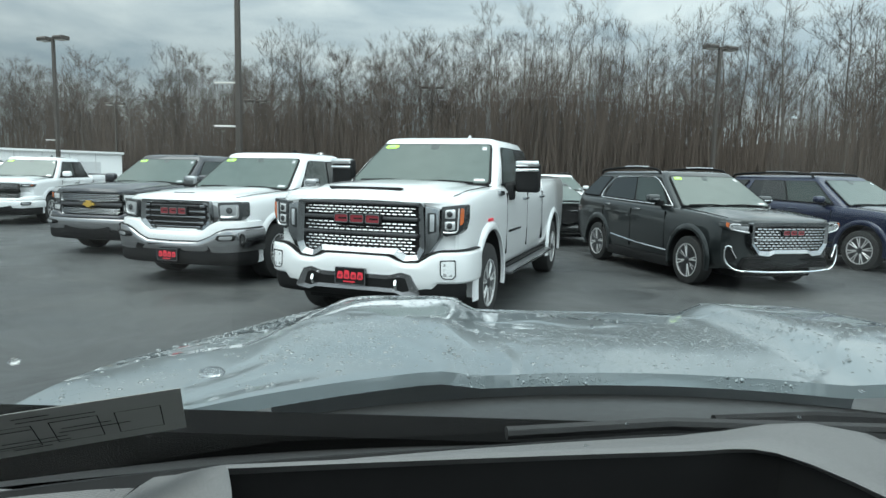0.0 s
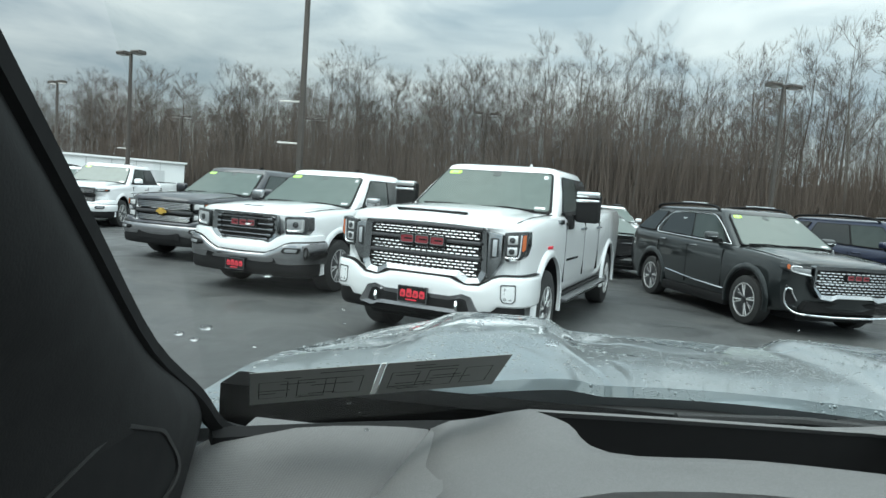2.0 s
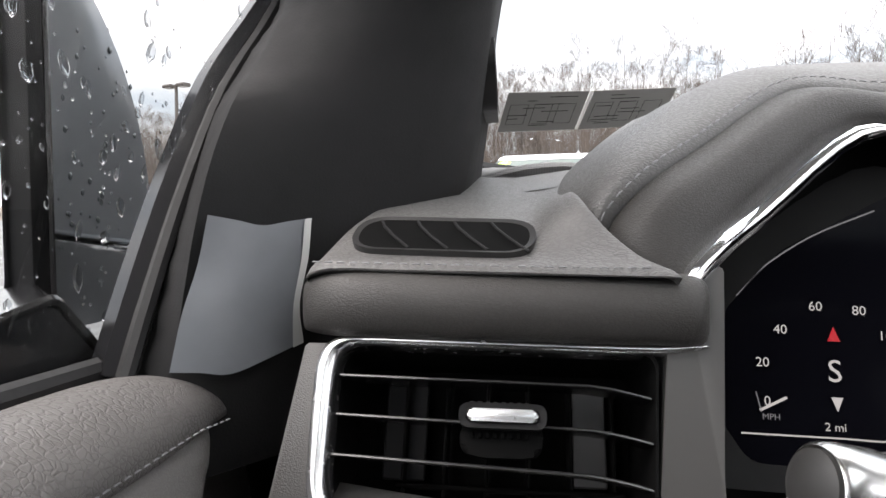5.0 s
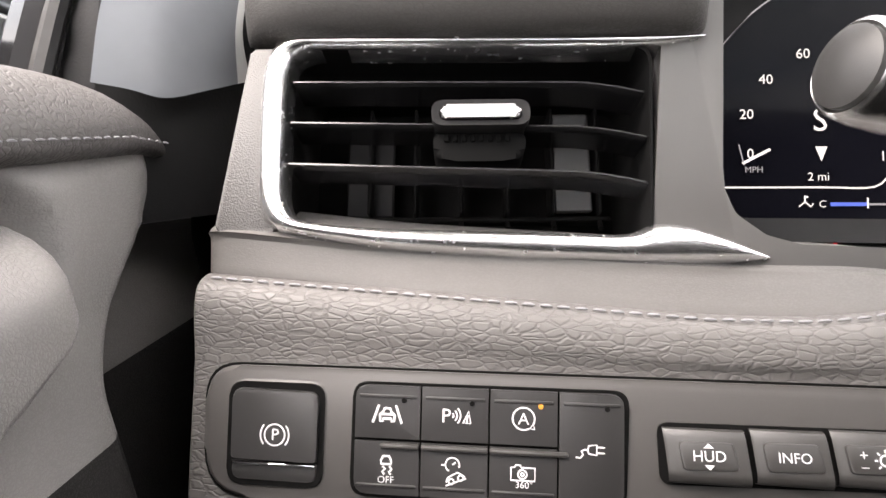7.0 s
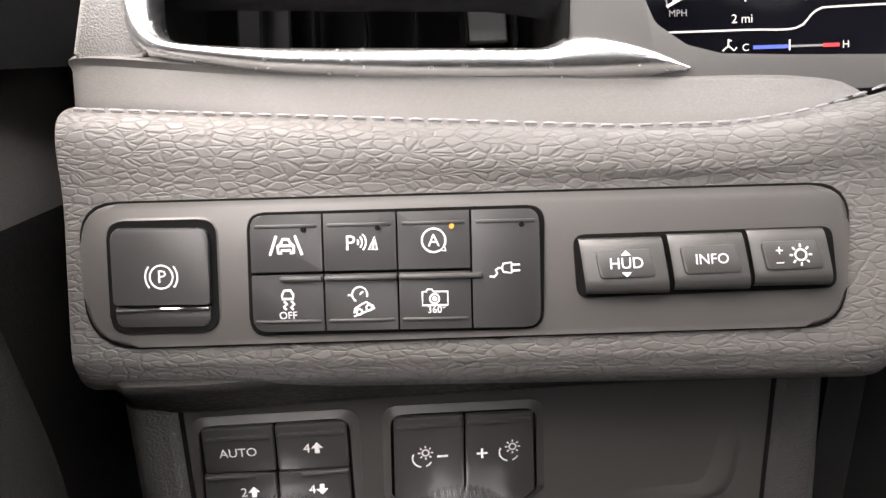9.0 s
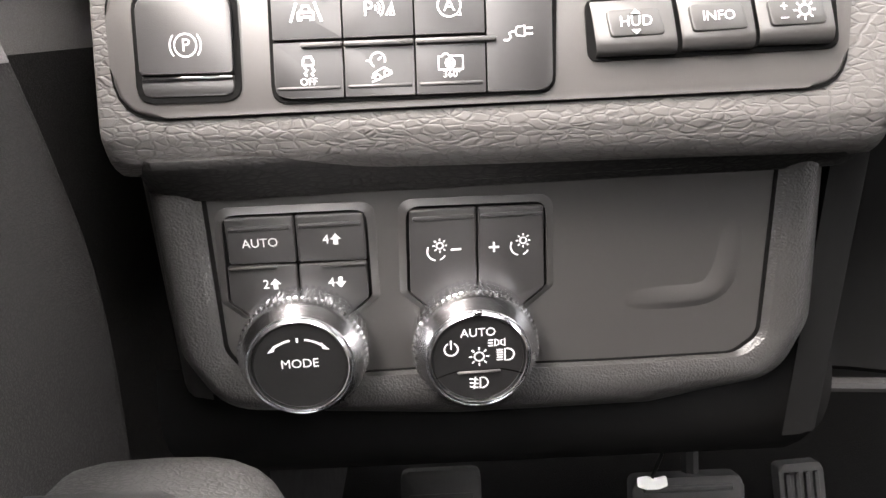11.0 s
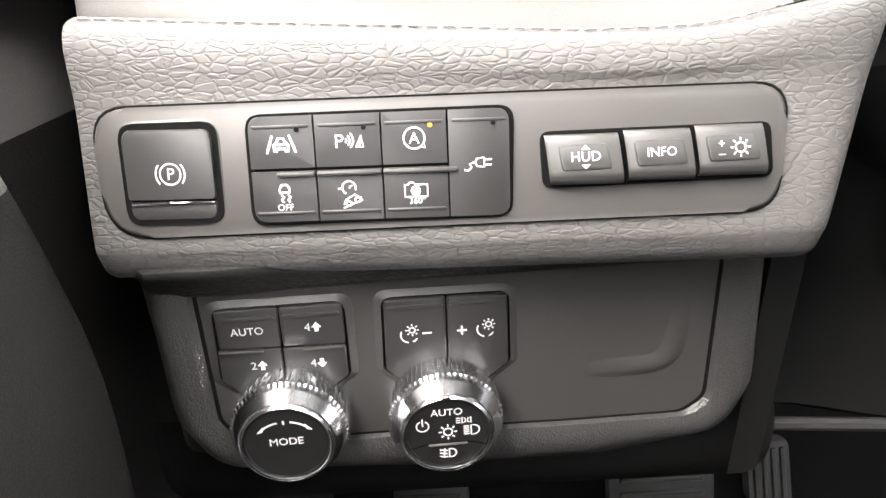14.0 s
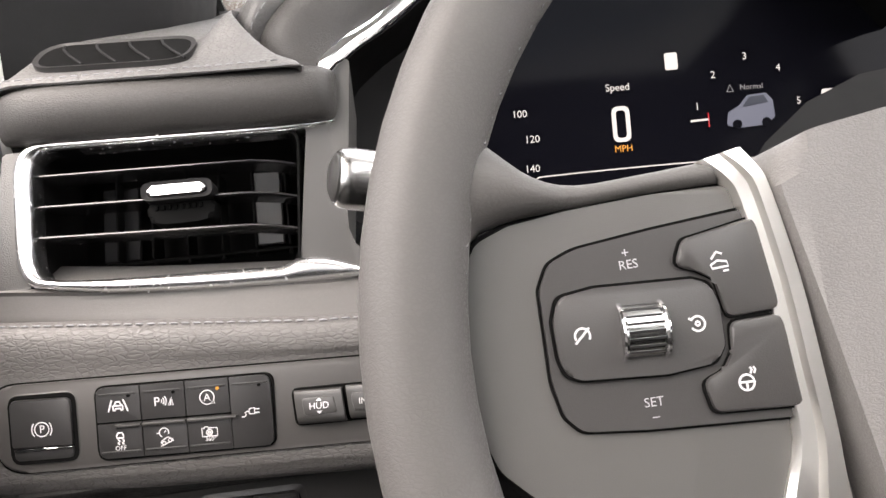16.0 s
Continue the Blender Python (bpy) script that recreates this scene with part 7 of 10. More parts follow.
while len(V) < 13 * 5200:
    x, y = rb.uniform(-0.98, 0.95), rb.uniform(0.86, 2.05)
    if y < 0.83 + 0.40 * (1 - x * x) or (rb.random() < 0.55 and math.sin(x * 5.1 + 1) + math.sin(y * 6.3) + math.sin(x * 11 + y * 9) > 0.5):
        continue
    r = (0.0014 + 0.0034 * rb.random() ** 3) * (1 if y < 1.5 else 0.7)
    xx = x * (1 - 0.07 * ((y - 0.9) / 1.3) ** 2)
    c, b0 = Vector((xx, y, hood_z(x, y) - 0.0004)), len(V)
    e = 1 + 0.5 * rb.random()
    for q, h in ((1.0, 0.0), (0.72, 0.40)):
        V += [tuple(c + Vector((r * q * e * math.cos(a), r * q * math.sin(a), r * h))) for a in (k * math.pi / 3 for k in range(6))]
    V.append(tuple(c + Vector((0, 0, r * 0.55))))
    for k in range(6):
        m = (k + 1) % 6
        Fc += [(b0 + k, b0 + m, b0 + 6 + m, b0 + 6 + k), (b0 + 6 + k, b0 + 6 + m, b0 + 12)]
me = bpy.data.meshes.new("bonnet_raindrops")
me.from_pydata(V, [], Fc)
me.materials.append(M_BEAD)
me.polygons.foreach_set("use_smooth", [True] * len(me.polygons))
tagged(new("bonnet_raindrops", me), "beads of rainwater standing on the grey bonnet", "raindrops", kind="stuff")
cowl = thing("cowl", (0, 0.9, 1.15), "black plastic cowl below the windscreen", "cowl")
rows = []
for k in range(6):
    t = k / 5
    row = []
    for i in range(21):
        x = -0.98 + 1.96 * i / 20
        y0 = 0.50 + 0.235 * (1 - (abs(x) / 0.98) ** 2)
        y1 = 0.82 + 0.40 * (1 - (abs(x) / 1.0) ** 2)
        row.append(Vector((x, y0 + (y1 - y0) * t, 1.285 - 0.15 * t + 0.03 * t * t - (0.012 if k in (2, 3) else 0))))
    rows.append(row)
part("cowl_panel", skin(smooth_rows(rows, 2, 1)), M_PLASTIC, cowl)
part("washer_nozzle", box(WORLD, -0.30, -0.272, 0.93, 0.955, 1.20, 1.216, 0.004), M_BLACK, cowl)
wip = thing("wiper", (0.2, 0.72, 1.28), "black windscreen wiper parked at the glass foot", "wiper")
part("wiper_arm", tube([(0.45, 0.80, 1.255), (0.25, 0.76, 1.300), (0.0, 0.742, 1.312), (-0.10, 0.735, 1.308)], 0.007, 8), M_BLACK, wip)
part("wiper_blade", tube([(0.35, 0.675, 1.305), (0.1, 0.715, 1.313), (-0.15, 0.712, 1.314), (-0.30, 0.68, 1.314)], 0.006, 8), M_RUBBER, wip)

# ---- cabin shell, footwell and pedals ----
def shell(name, bm, material, label, cat="car body"):
    tagged(part(name, bm, material, None), label, cat, kind="structure")


shell("cabin_floor", box(WORLD, -0.86, 0.86, -2.6, 0.78, 0.40, 0.44), M_FELT, "carpeted cabin floor, darkened for the footwell's shade", "floor")
shell("firewall", box(WORLD, -0.86, 0.86, 0.74, 0.80, 0.40, 1.28), M_FELT, "carpeted firewall, darkened for the footwell's shade", "wall")


def roof_sheet(half, z0, front, back):
    """A cambered roof sheet with the sunroof opening left free."""
    bm, xs, ys = bmesh.new(), (-half, -0.56, -0.40, -0.2, 0.0, 0.2, 0.40, 0.56, half), (front, -0.14, -0.30, -0.6, -0.9, -1.20, -1.6, -2.0, back)
    z = lambda x, y: z0 - 0.06 * x * x + 0.05 * min(1, max(0, (front - y) / 0.4)) - 0.04 * max(0, (-1.6 - y) / 1.0)
    vs = [[bm.verts.new((x, y, z(x, y))) for x in xs] for y in ys]
    for j in range(len(ys) - 1):
        for i in range(len(xs) - 1):
            if not (2 <= i <= 5 and 2 <= j <= 4):
                bm.faces.new((vs[j][i], vs[j][i + 1], vs[j + 1][i + 1], vs[j + 1][i]))
    return bm


shell("headliner", roof_sheet(0.74, 1.83, -0.02, -2.6), surface("pale_grey_headliner", (0.68, 0.67, 0.65), 0.9, vary=0.05), "pale grey cloth headliner", "ceiling")
shell("roof_skin", roof_sheet(0.80, 1.865, 0.02, -2.7), M_SHELLPAINT, "grey painted roof", "roof")
shell("sunroof", box(WORLD, -0.42, 0.42, -1.22, -0.28, 1.872, 1.878), M_SUNROOF, "tinted sunroof glass", "window")
bpy.data.objects["sunroof"].visible_shadow = False
shell("side_right", box(WORLD, 0.84, 0.92, -0.96, 0.5, 0.40, 1.18, 0.01), M_SMOOTH, "charcoal trimmed right cabin side", "wall")
shell("side_right_rear", box(WORLD, 0.84, 0.92, -2.6, -0.96, 0.40, 1.18, 0.01), M_SMOOTH, "charcoal trimmed right rear cabin side", "wall")
shell("side_left_rear", box(WORLD, -0.92, -0.84, -2.6, -0.96, 0.40, 1.18, 0.01), M_SMOOTH, "charcoal trimmed left cabin side", "wall")
# added wall, out of view: blocks low rear light as seats would
shell("rear_light_block", box(WORLD, -0.85, 0.85, -1.60, -1.56, 0.43, 1.20, 0.01), M_FELT, "unseen dark wall added to block light from behind", "wall")
# out of view; solid up to the roof to keep rear light out
shell("tail_panel", box(WORLD, -0.86, 0.86, -2.66, -2.6, 0.40, 1.90, 0.01), M_SMOOTH, "charcoal trimmed tail panel", "wall")
for sx in (-1, 1):
    shell("middle_pillar", skin(smooth_rows([[Vector((sx * (0.86 - 0.12 * t) + dx * sx, y - 0.05 * t, 1.16 + 0.66 * t)) for dx, y in ((0.0, -0.92), (-0.03, -0.95), (-0.03, -1.05), (0.0, -1.08))] for t in (0, 0.5, 1)], 2, 2)), M_PILLAR, "charcoal middle pillar", "pillar")
    shell("rear_pillar", skin(smooth_rows([[Vector((sx * (0.86 - 0.12 * t) + dx * sx, y - 0.05 * t, 1.16 + 0.66 * t)) for dx, y in ((0.0, -2.3), (-0.03, -2.35), (-0.03, -2.55), (0.0, -2.6))] for t in (0, 0.5, 1)], 2, 2)), M_PILLAR, "charcoal rear pillar", "pillar")
for sx in (-1, 1):
    shell("rear_side_glass", box(axes_frame((sx * 0.86, 0, 1.16), (0, 1, 0), (1, 0, 0.19 * sx)), -2.6, -0.96, 0.0, 0.70, -0.002, 0.002), M_PRIVACY, "dark rear side glass", "window")
rp = [(0.775, 0.45, 1.25), (0.737, 0.452, 1.376), (0.717, 0.385, 1.44), (0.688, 0.285, 1.53), (0.648, 0.16, 1.635), (0.59, -0.02, 1.80)]
shell("pillar_right", tube(smooth_pts([Vector(p) + Vector((0.05, -0.03, 0)) for p in rp], 3), 0.055, 10), M_PILLAR, "charcoal windscreen pillar on the passenger side", "pillar")

ped = thing("brake_pedal", (-0.365, 0.30, 0.46), "wide ribbed rubber brake pedal", "pedal")
FPd = axes_frame((-0.365, 0.30, 0.465), (1, 0, 0), (0, -1, 0.35))
part("pad", prism(FPd, rr(-0.068, 0.068, -0.05, 0.055, 0.012, 4), -0.012, 0.010, 0.005, 3), M_RUBBER, ped)
for k in range(5):
    part("tread", box(FPd, -0.055, 0.055, -0.038 + 0.019 * k, -0.030 + 0.019 * k, 0.008, 0.0135, 0.002, 1), M_RUBBER, ped)
part("lever", tube([FPd(0.01, 0.05, -0.01), (-0.35, 0.38, 0.65), (-0.35, 0.45, 0.85)], 0.011, 8), M_BLACK, ped)
acc = thing("accelerator_pedal", (-0.215, 0.33, 0.44), "ribbed black accelerator pedal", "pedal")
FPa = axes_frame((-0.215, 0.31, 0.455), (1, 0, 0.05), (0, -1, 0.4))
part("pad", prism(FPa, rr(-0.028, 0.028, -0.09, 0.065, 0.008, 4), -0.01, 0.008, 0.004, 3), M_RUBBER, acc)
for k in range(4):
    part("tread", box(FPa, -0.021 + 0.012 * k, -0.015 + 0.012 * k, -0.08, 0.055, 0.006, 0.011, 0.001, 1), M_RUBBER, acc)
rest = thing("foot_rest", (-0.66, 0.30, 0.46), "ribbed black foot rest", "foot rest")
FPr = axes_frame((-0.665, 0.31, 0.47), (1, 0, 0), (0, -1, 0.5))
part("pad", prism(FPr, rr(-0.05, 0.05, -0.12, 0.06, 0.01, 4), -0.02, 0.0, 0.004, 2), M_RUBBER, rest)
for k in range(5):
    part("tread", box(FPr, -0.04, 0.04, -0.10 + 0.03 * k, -0.088 + 0.03 * k, -0.001, 0.004, 0.001, 1), M_RUBBER, rest)
part("release_cord", tube([(-0.452, 0.20, 0.618), (-0.45, 0.17, 0.70), (-0.45, 0.12, 0.79)], 0.002, 6), M_BLACK, dash)
part("release_tag", prism(axes_frame((-0.452, 0.20, 0.612), (1, 0, 0), (0, -1, 0.5)), rounded([(-0.015, -0.004), (-0.006, -0.007), (0.006, -0.007), (0.015, -0.004), (0.014, 0.006), (0.004, 0.004), (-0.006, 0.006), (-0.015, 0.005)], 0.002, 2), 0, 0.002), surface("white_label", (0.85, 0.85, 0.85), 0.6), dash, "small white tag on a cord")

# ---- vehicles: local axes, nose towards -y, front axle at y = 0 ----
M_WHITEPAINT = surface("white_car_paint", (0.78, 0.79, 0.80), 0.30, vary=0.03, scale=2, coat=1.0)
M_GRAPHITE = surface("dark_green_grey_metallic_paint", (0.014, 0.018, 0.019), 0.30, 0.5, vary=0.06, scale=2, coat=1.0)
M_DARKBLUEGREY = surface("dark_slate_metallic_paint", (0.024, 0.026, 0.034), 0.30, 0.5, vary=0.06, scale=2, coat=1.0)
M_NAVY = surface("navy_blue_metallic_paint", (0.010, 0.016, 0.045), 0.30, 0.4, vary=0.06, scale=2, coat=1.0)
# tint raised so the colour holds sky reflection and the cabin behind
M_CARGLASS = surface("tinted_glass_with_reflection_tone", (0.095, 0.118, 0.108), 0.05, vary=0.15, spec=0.5)
M_CARGLASS.node_tree.nodes["Principled BSDF"].inputs["IOR"].default_value = 1.52
M_SIDEGLASS = surface("dark_privacy_glass", (0.008, 0.010, 0.010), 0.04, vary=0.1, spec=0.7)
M_TYRE = surface("tyre_rubber", (0.018, 0.018, 0.018), 0.75, vary=0.25, scale=10, grain=0.4, grain_scale=120)
M_ALLOY = surface("bright_alloy", (0.66, 0.66, 0.66), 0.35, 0.55, vary=0.05)
M_DARKALLOY = surface("dark_alloy", (0.13, 0.13, 0.135), 0.3, 0.9, vary=0.1)
M_LAMP = surface("headlamp_lens", (0.03, 0.032, 0.034), 0.14, 0.0, vary=0.3, scale=25, coat=0.2)
# chrome colours dimmed to stand for dark ground mirrored in them
M_CARCHROME = surface("dimmed_wet_car_chrome", (0.30, 0.31, 0.32), 0.16, 1.0, vary=0.08)
M_BUMPER = surface("dimmed_wet_bumper_chrome", (0.36, 0.36, 0.37), 0.12, 1.0, vary=0.08)
M_SUVLAMP = surface("pale_headlamp_lens", (0.42, 0.44, 0.46), 0.06, 0.2, vary=0.3, scale=25, coat=1.0)
M_SIDECLEAR = surface("front_side_glass", (0.035, 0.045, 0.042), 0.05, vary=0.2)
M_LAMPIN = surface("lamp_reflector", (0.88, 0.90, 0.92), 0.18, 0.7, vary=0.2, scale=30)
M_AMBERLENS = surface("amber_lens", (0.50, 0.12, 0.03), 0.15, vary=0.1, coat=1.0)
M_REDSIGN = surface("red_sign_paint", (0.72, 0.035, 0.06), 0.5, vary=0.05)
M_REDBADGE = surface("dark_red_badge", (0.22, 0.02, 0.03), 0.3, vary=0.05)
M_YELLOWGREEN = surface("fluorescent_sticker", (0.46, 0.72, 0.10), 0.6, vary=0.03)
M_GREYLENS = surface("pale_grey_lens", (0.30, 0.31, 0.32), 0.10, 0.2, vary=0.3, scale=30, coat=1.0)
M_SATINTRIM = surface("satin_bumper_trim", (0.26, 0.26, 0.27), 0.26, 0.9, vary=0.08)
M_PRIVACYPAINT = surface("dark_mirror_mount", (0.05, 0.06, 0.058), 0.3, vary=0.1)
M_GOLD = surface("gold_badge", (0.75, 0.5, 0.12), 0.3, 0.8, vary=0.05)


def bool_cut(ob, cutters):
    """Cut round openings out of a body, for good."""
    for c in cutters:
        m = ob.modifiers.new("cut", "BOOLEAN")
        m.object, m.operation, m.solver = c, "DIFFERENCE", "EXACT"
    dg = bpy.context.evaluated_depsgraph_get()
    dg.update()
    me = bpy.data.meshes.new_from_object(ob.evaluated_get(dg))
    old = ob.data
    ob.modifiers.clear()
    ob.data = me
    me.name = old.name
    bpy.data.meshes.remove(old)
    for c in cutters:
        d = c.data
        bpy.data.objects.remove(c)
        bpy.data.meshes.remove(d)
    bm = bmesh.new()
    bm.from_mesh(me)
    for e in bm.edges:
        e.smooth = len(e.link_faces) == 2 and e.calc_face_angle(0) < radians(32)
    for f in bm.faces:
        f.smooth = True
    bm.to_mesh(me)
    bm.free()


def cylinder_x(y, z, r, half):
    F = axes_frame((0, y, z), (0, 1, 0), (1, 0, 0))
    bm = lathe(F, 0, 0, [(r, -half), (r, half)], 40)
    bmesh.ops.recalc_face_normals(bm, faces=bm.faces)
    me = bpy.data.meshes.new("cutter")
    bm.to_mesh(me)
    bm.free()
    return new("cutter", me)


def half_section(w, zb, zs, zt, crown, dome):
    return [(0, zb), (0.78 * w, zb), (0.93 * w, zb + 0.02), (0.975 * w, zb + 0.09), (0.992 * w, zb + 0.22), (w, zb + 0.45 * (zs - zb)), (w, zs - 0.20), (0.992 * w, zs - 0.10), (0.974 * w, zs - 0.03), (0.938 * w, zs + 0.012), (0.86 * w, zt), (0.72 * w, zt + 0.35 * crown), (0.60 * w, zt + 0.5 * crown), (0.545 * w, zt + 0.55 * crown + dome), (0.30 * w, zt + 0.85 * crown + dome), (0, zt + crown + dome)]


def body_skin(stations):
    """A body lofted through sections; the front ones are bowed in plan."""
    rows = []
    for y, w, zb, zs, zt, crown, dome, bow in stations:
        h = half_section(w, zb, zs, zt, crown, dome)
        h = [(x, y + bow * abs(x / w) ** 3, z) for x, z in h]
        rows.append([Vector(p) for p in h] + [Vector((-x, yy, z)) for x, yy, z in h[-2:0:-1]])
    fine = []
    for i in range(len(rows) - 1):
        for k in range(2):
            fine.append([a.lerp(b, k / 2) for a, b in zip(rows[i], rows[i + 1])])
    fine.append(rows[-1])
    return skin(fine, True, True)


class Nose:
    """The bowed front of a vehicle: u across, v height, n out of it."""

    def __init__(self, front, bow, W, rake=0.0):
        self.f, self.b, self.W, self.k = front, bow, W, rake

    def __call__(self, u, v, n=0.0):
        return Vector((u, -self.f + self.b * abs(u / self.W) ** 3 + self.k * (v - 0.9) - n, v))


def sided(pts, sx):
    return [(u * sx, v) for u, v in pts][::sx]


def shrink(pts, ku, kv, cu=None, cv=None):
    cu = sum(p[0] for p in pts) / len(pts) if cu is None else cu
    cv = sum(p[1] for p in pts) / len(pts) if cv is None else cv
    return [(cu + (u - cu) * ku, cv + (v - cv) * kv) for u, v in pts]


def patch(corners, u0, u1, v0, v1, out, thick=0.012, r=0.03):
    """A pane lying on the quad bottom-left, bottom-right, top-right, top-left."""
    a, b, c, d = (Vector(p) for p in corners)

    def at_(u, v):
        return a.lerp(b, u).lerp(d.lerp(c, u), v)
    n = (b - a).cross(d - a).normalized()
    w, h = (b - a).length, (d - a).length
    poly = rounded([(u0 * w, v0 * h), (u1 * w, v0 * h), (u1 * w, v1 * h), (u0 * w, v1 * h)], r, 3)
    bm = bmesh.new()
    lo = [bm.verts.new(at_(p[0] / w, p[1] / h) + n * (out - thick)) for p in poly]
    hi = [bm.verts.new(at_(p[0] / w, p[1] / h) + n * out) for p in poly]
    bm.faces.new(hi)
    for i in range(len(poly)):
        j = (i + 1) % len(poly)
        bm.faces.new((lo[i], lo[j], hi[j], hi[i]))
    return bm


def road_wheel(car, x, y, r, rim_r, width, spokes, dark=False):
    side = 1 if x > 0 else -1
    F = axes_frame((x, y, r), (0, 1, 0), (side, 0, 0))
    w = part("wheel", lathe(F, 0, 0, [(rim_r, -width), (r * 0.93, -width), (r, -width * 0.86), (r, -width * 0.14), (r * 0.97, -width * 0.04), (r * 0.90, 0.0), (rim_r * 1.02, 0.004), (rim_r, -0.012)], 40, cap=False), M_TYRE, car, "black road tyre")
    part("rim", lathe(F, 0, 0, [(rim_r, -0.012), (rim_r * 0.98, 0.004), (rim_r * 0.94, 0.0), (rim_r * 0.91, -0.06), (rim_r * 0.5, -0.10), (0.02, -0.10)], 40), M_DARKALLOY, w, "dark wheel barrel")
    part("rim_lip", ring(F, [(rim_r * 0.99 * math.cos(a), rim_r * 0.99 * math.sin(a)) for a in (2 * math.pi * i / 40 for i in range(40))], [(rim_r * 0.935 * math.cos(a), rim_r * 0.935 * math.sin(a)) for a in (2 * math.pi * i / 40 for i in range(40))], -0.02, 0.005), M_ALLOY, w, "bright rim edge")
    for k in range(spokes):
        a = 2 * math.pi * k / spokes + 0.2
        bm = bmesh.new()
        for off in (-0.30, 0.30):
            # each spoke forks towards the rim
            a0, a1 = a, a + off * 3.2 / spokes
            p0, p1 = Vector((math.cos(a0), math.sin(a0))) * rim_r * 0.16, Vector((math.cos(a1), math.sin(a1))) * rim_r * 0.95
            d_ = (p1 - p0).normalized()
            s_ = Vector((-d_.y, d_.x))
            prism(F, [tuple(p0 - s_ * rim_r * 0.05), tuple(p1 - s_ * rim_r * 0.04), tuple(p1 + s_ * rim_r * 0.04), tuple(p0 + s_ * rim_r * 0.05)], -0.045, -0.006, 0.006, 1, bm)
        part("spoke", bm, M_DARKALLOY if dark and k % 2 else M_ALLOY, w, "machined alloy spoke")
    part("hub_cap", lathe(F, 0, 0, [(rim_r * 0.22, -0.04), (rim_r * 0.22, -0.002), (rim_r * 0.15, 0.006), (0.002, 0.006)], 20), M_DARKALLOY, w)
    return w


def dashes(F, u0, u1, v0, v1, nu, nv, fill, n, edge=lambda u, v: True):
    """Rows of short bright bars, laid like bricks, each tilted to the sky."""
    bm = bmesh.new()
    du, dv = (u1 - u0) / nu, (v1 - v0) / nv
    for j in range(nv):
        for i in range(nu):
            u = u0 + (i + 0.5 + (0.25 if j % 2 else -0.25)) * du
            v = v0 + (j + 0.5) * dv
            if edge(u, v):
                a, h = du * 0.40, dv * fill * 0.5
                q = [bm.verts.new(F(*p)) for p in ((u - a, v - h, n + 0.009), (u + a, v - h, n + 0.009), (u + a * 0.8, v + h, n + 0.003), (u - a * 0.8, v + h, n + 0.003), (u - a * 0.8, v - h * 1.5, n - 0.012), (u + a * 0.8, v - h * 1.5, n - 0.012))]
                bm.faces.new(q[:4])
                bm.faces.new((q[1], q[0], q[4], q[5]))
    return bm


def dealer_plate(car, u, y, z, tilt=0.0):
    F = axes_frame((u, y, z), (1, 0, 0), (0, -1, tilt))
    p = part("dealer_plate", prism(F, rr(-0.158, 0.158, -0.080, 0.080, 0.01, 2), -0.02, 0.006), M_BLACK, car, "black dealer plate with a red emblem")
    part("plate_rim", ring(F, rr(-0.16, 0.16, -0.082, 0.082, 0.01, 2), rr(-0.152, 0.152, -0.074, 0.074, 0.008, 2), 0.0, 0.010), M_CARCHROME, p, "chrome rim")
    for k, top in enumerate((0.044, 0.056, 0.042, 0.044)):
        c = -0.105 + 0.07 * k
        part("emblem_bar", prism(F, rounded([(c - 0.033, -0.030), (c + 0.031, -0.032), (c + 0.026, top - 0.006), (c - 0.022, top)], 0.014, 2), 0.004, 0.009, 0.002, 1), M_REDSIGN, p, "red emblem shape")
        part("emblem_core", prism(F, rounded([(c - 0.017, -0.014), (c + 0.012, -0.016), (c + 0.016, 0.012), (c - 0.012, 0.016)], 0.006, 2), 0.008, 0.0105), M_REDBADGE, p)
    part("emblem_line", box(F, -0.07, 0.05, -0.062, -0.048, 0.004, 0.008), M_REDSIGN, p, "small red line")


def badge_bars(car, F, u, v, w, h, material, n):
    b = part("badge", prism(F, rr(u - w / 2, u + w / 2, v - h / 2, v + h / 2, 0.008, 2), n - 0.03, n - 0.004), M_BLACK, car, "dark backing with red shapes")
    for k in range(3):
        c = u - w / 2 + w * (k + 0.5) / 3
        out = rr(c - w * 0.150, c + w * 0.150, v - h * 0.42, v + h * 0.42, 0.016, 2)
        part("badge_rim", ring(F, out, shrink(out, 0.90, 0.78), n - 0.02, n + 0.010), M_CARCHROME, b, "chrome edge")
        part("badge_shape", prism(F, shrink(out, 0.90, 0.78), n - 0.02, n + 0.004), material, b)
        part("badge_slot", box(F, c - w * 0.06, c + w * 0.11, v - h * 0.07, v + h * 0.07, n, n + 0.007), M_BLACK, b)


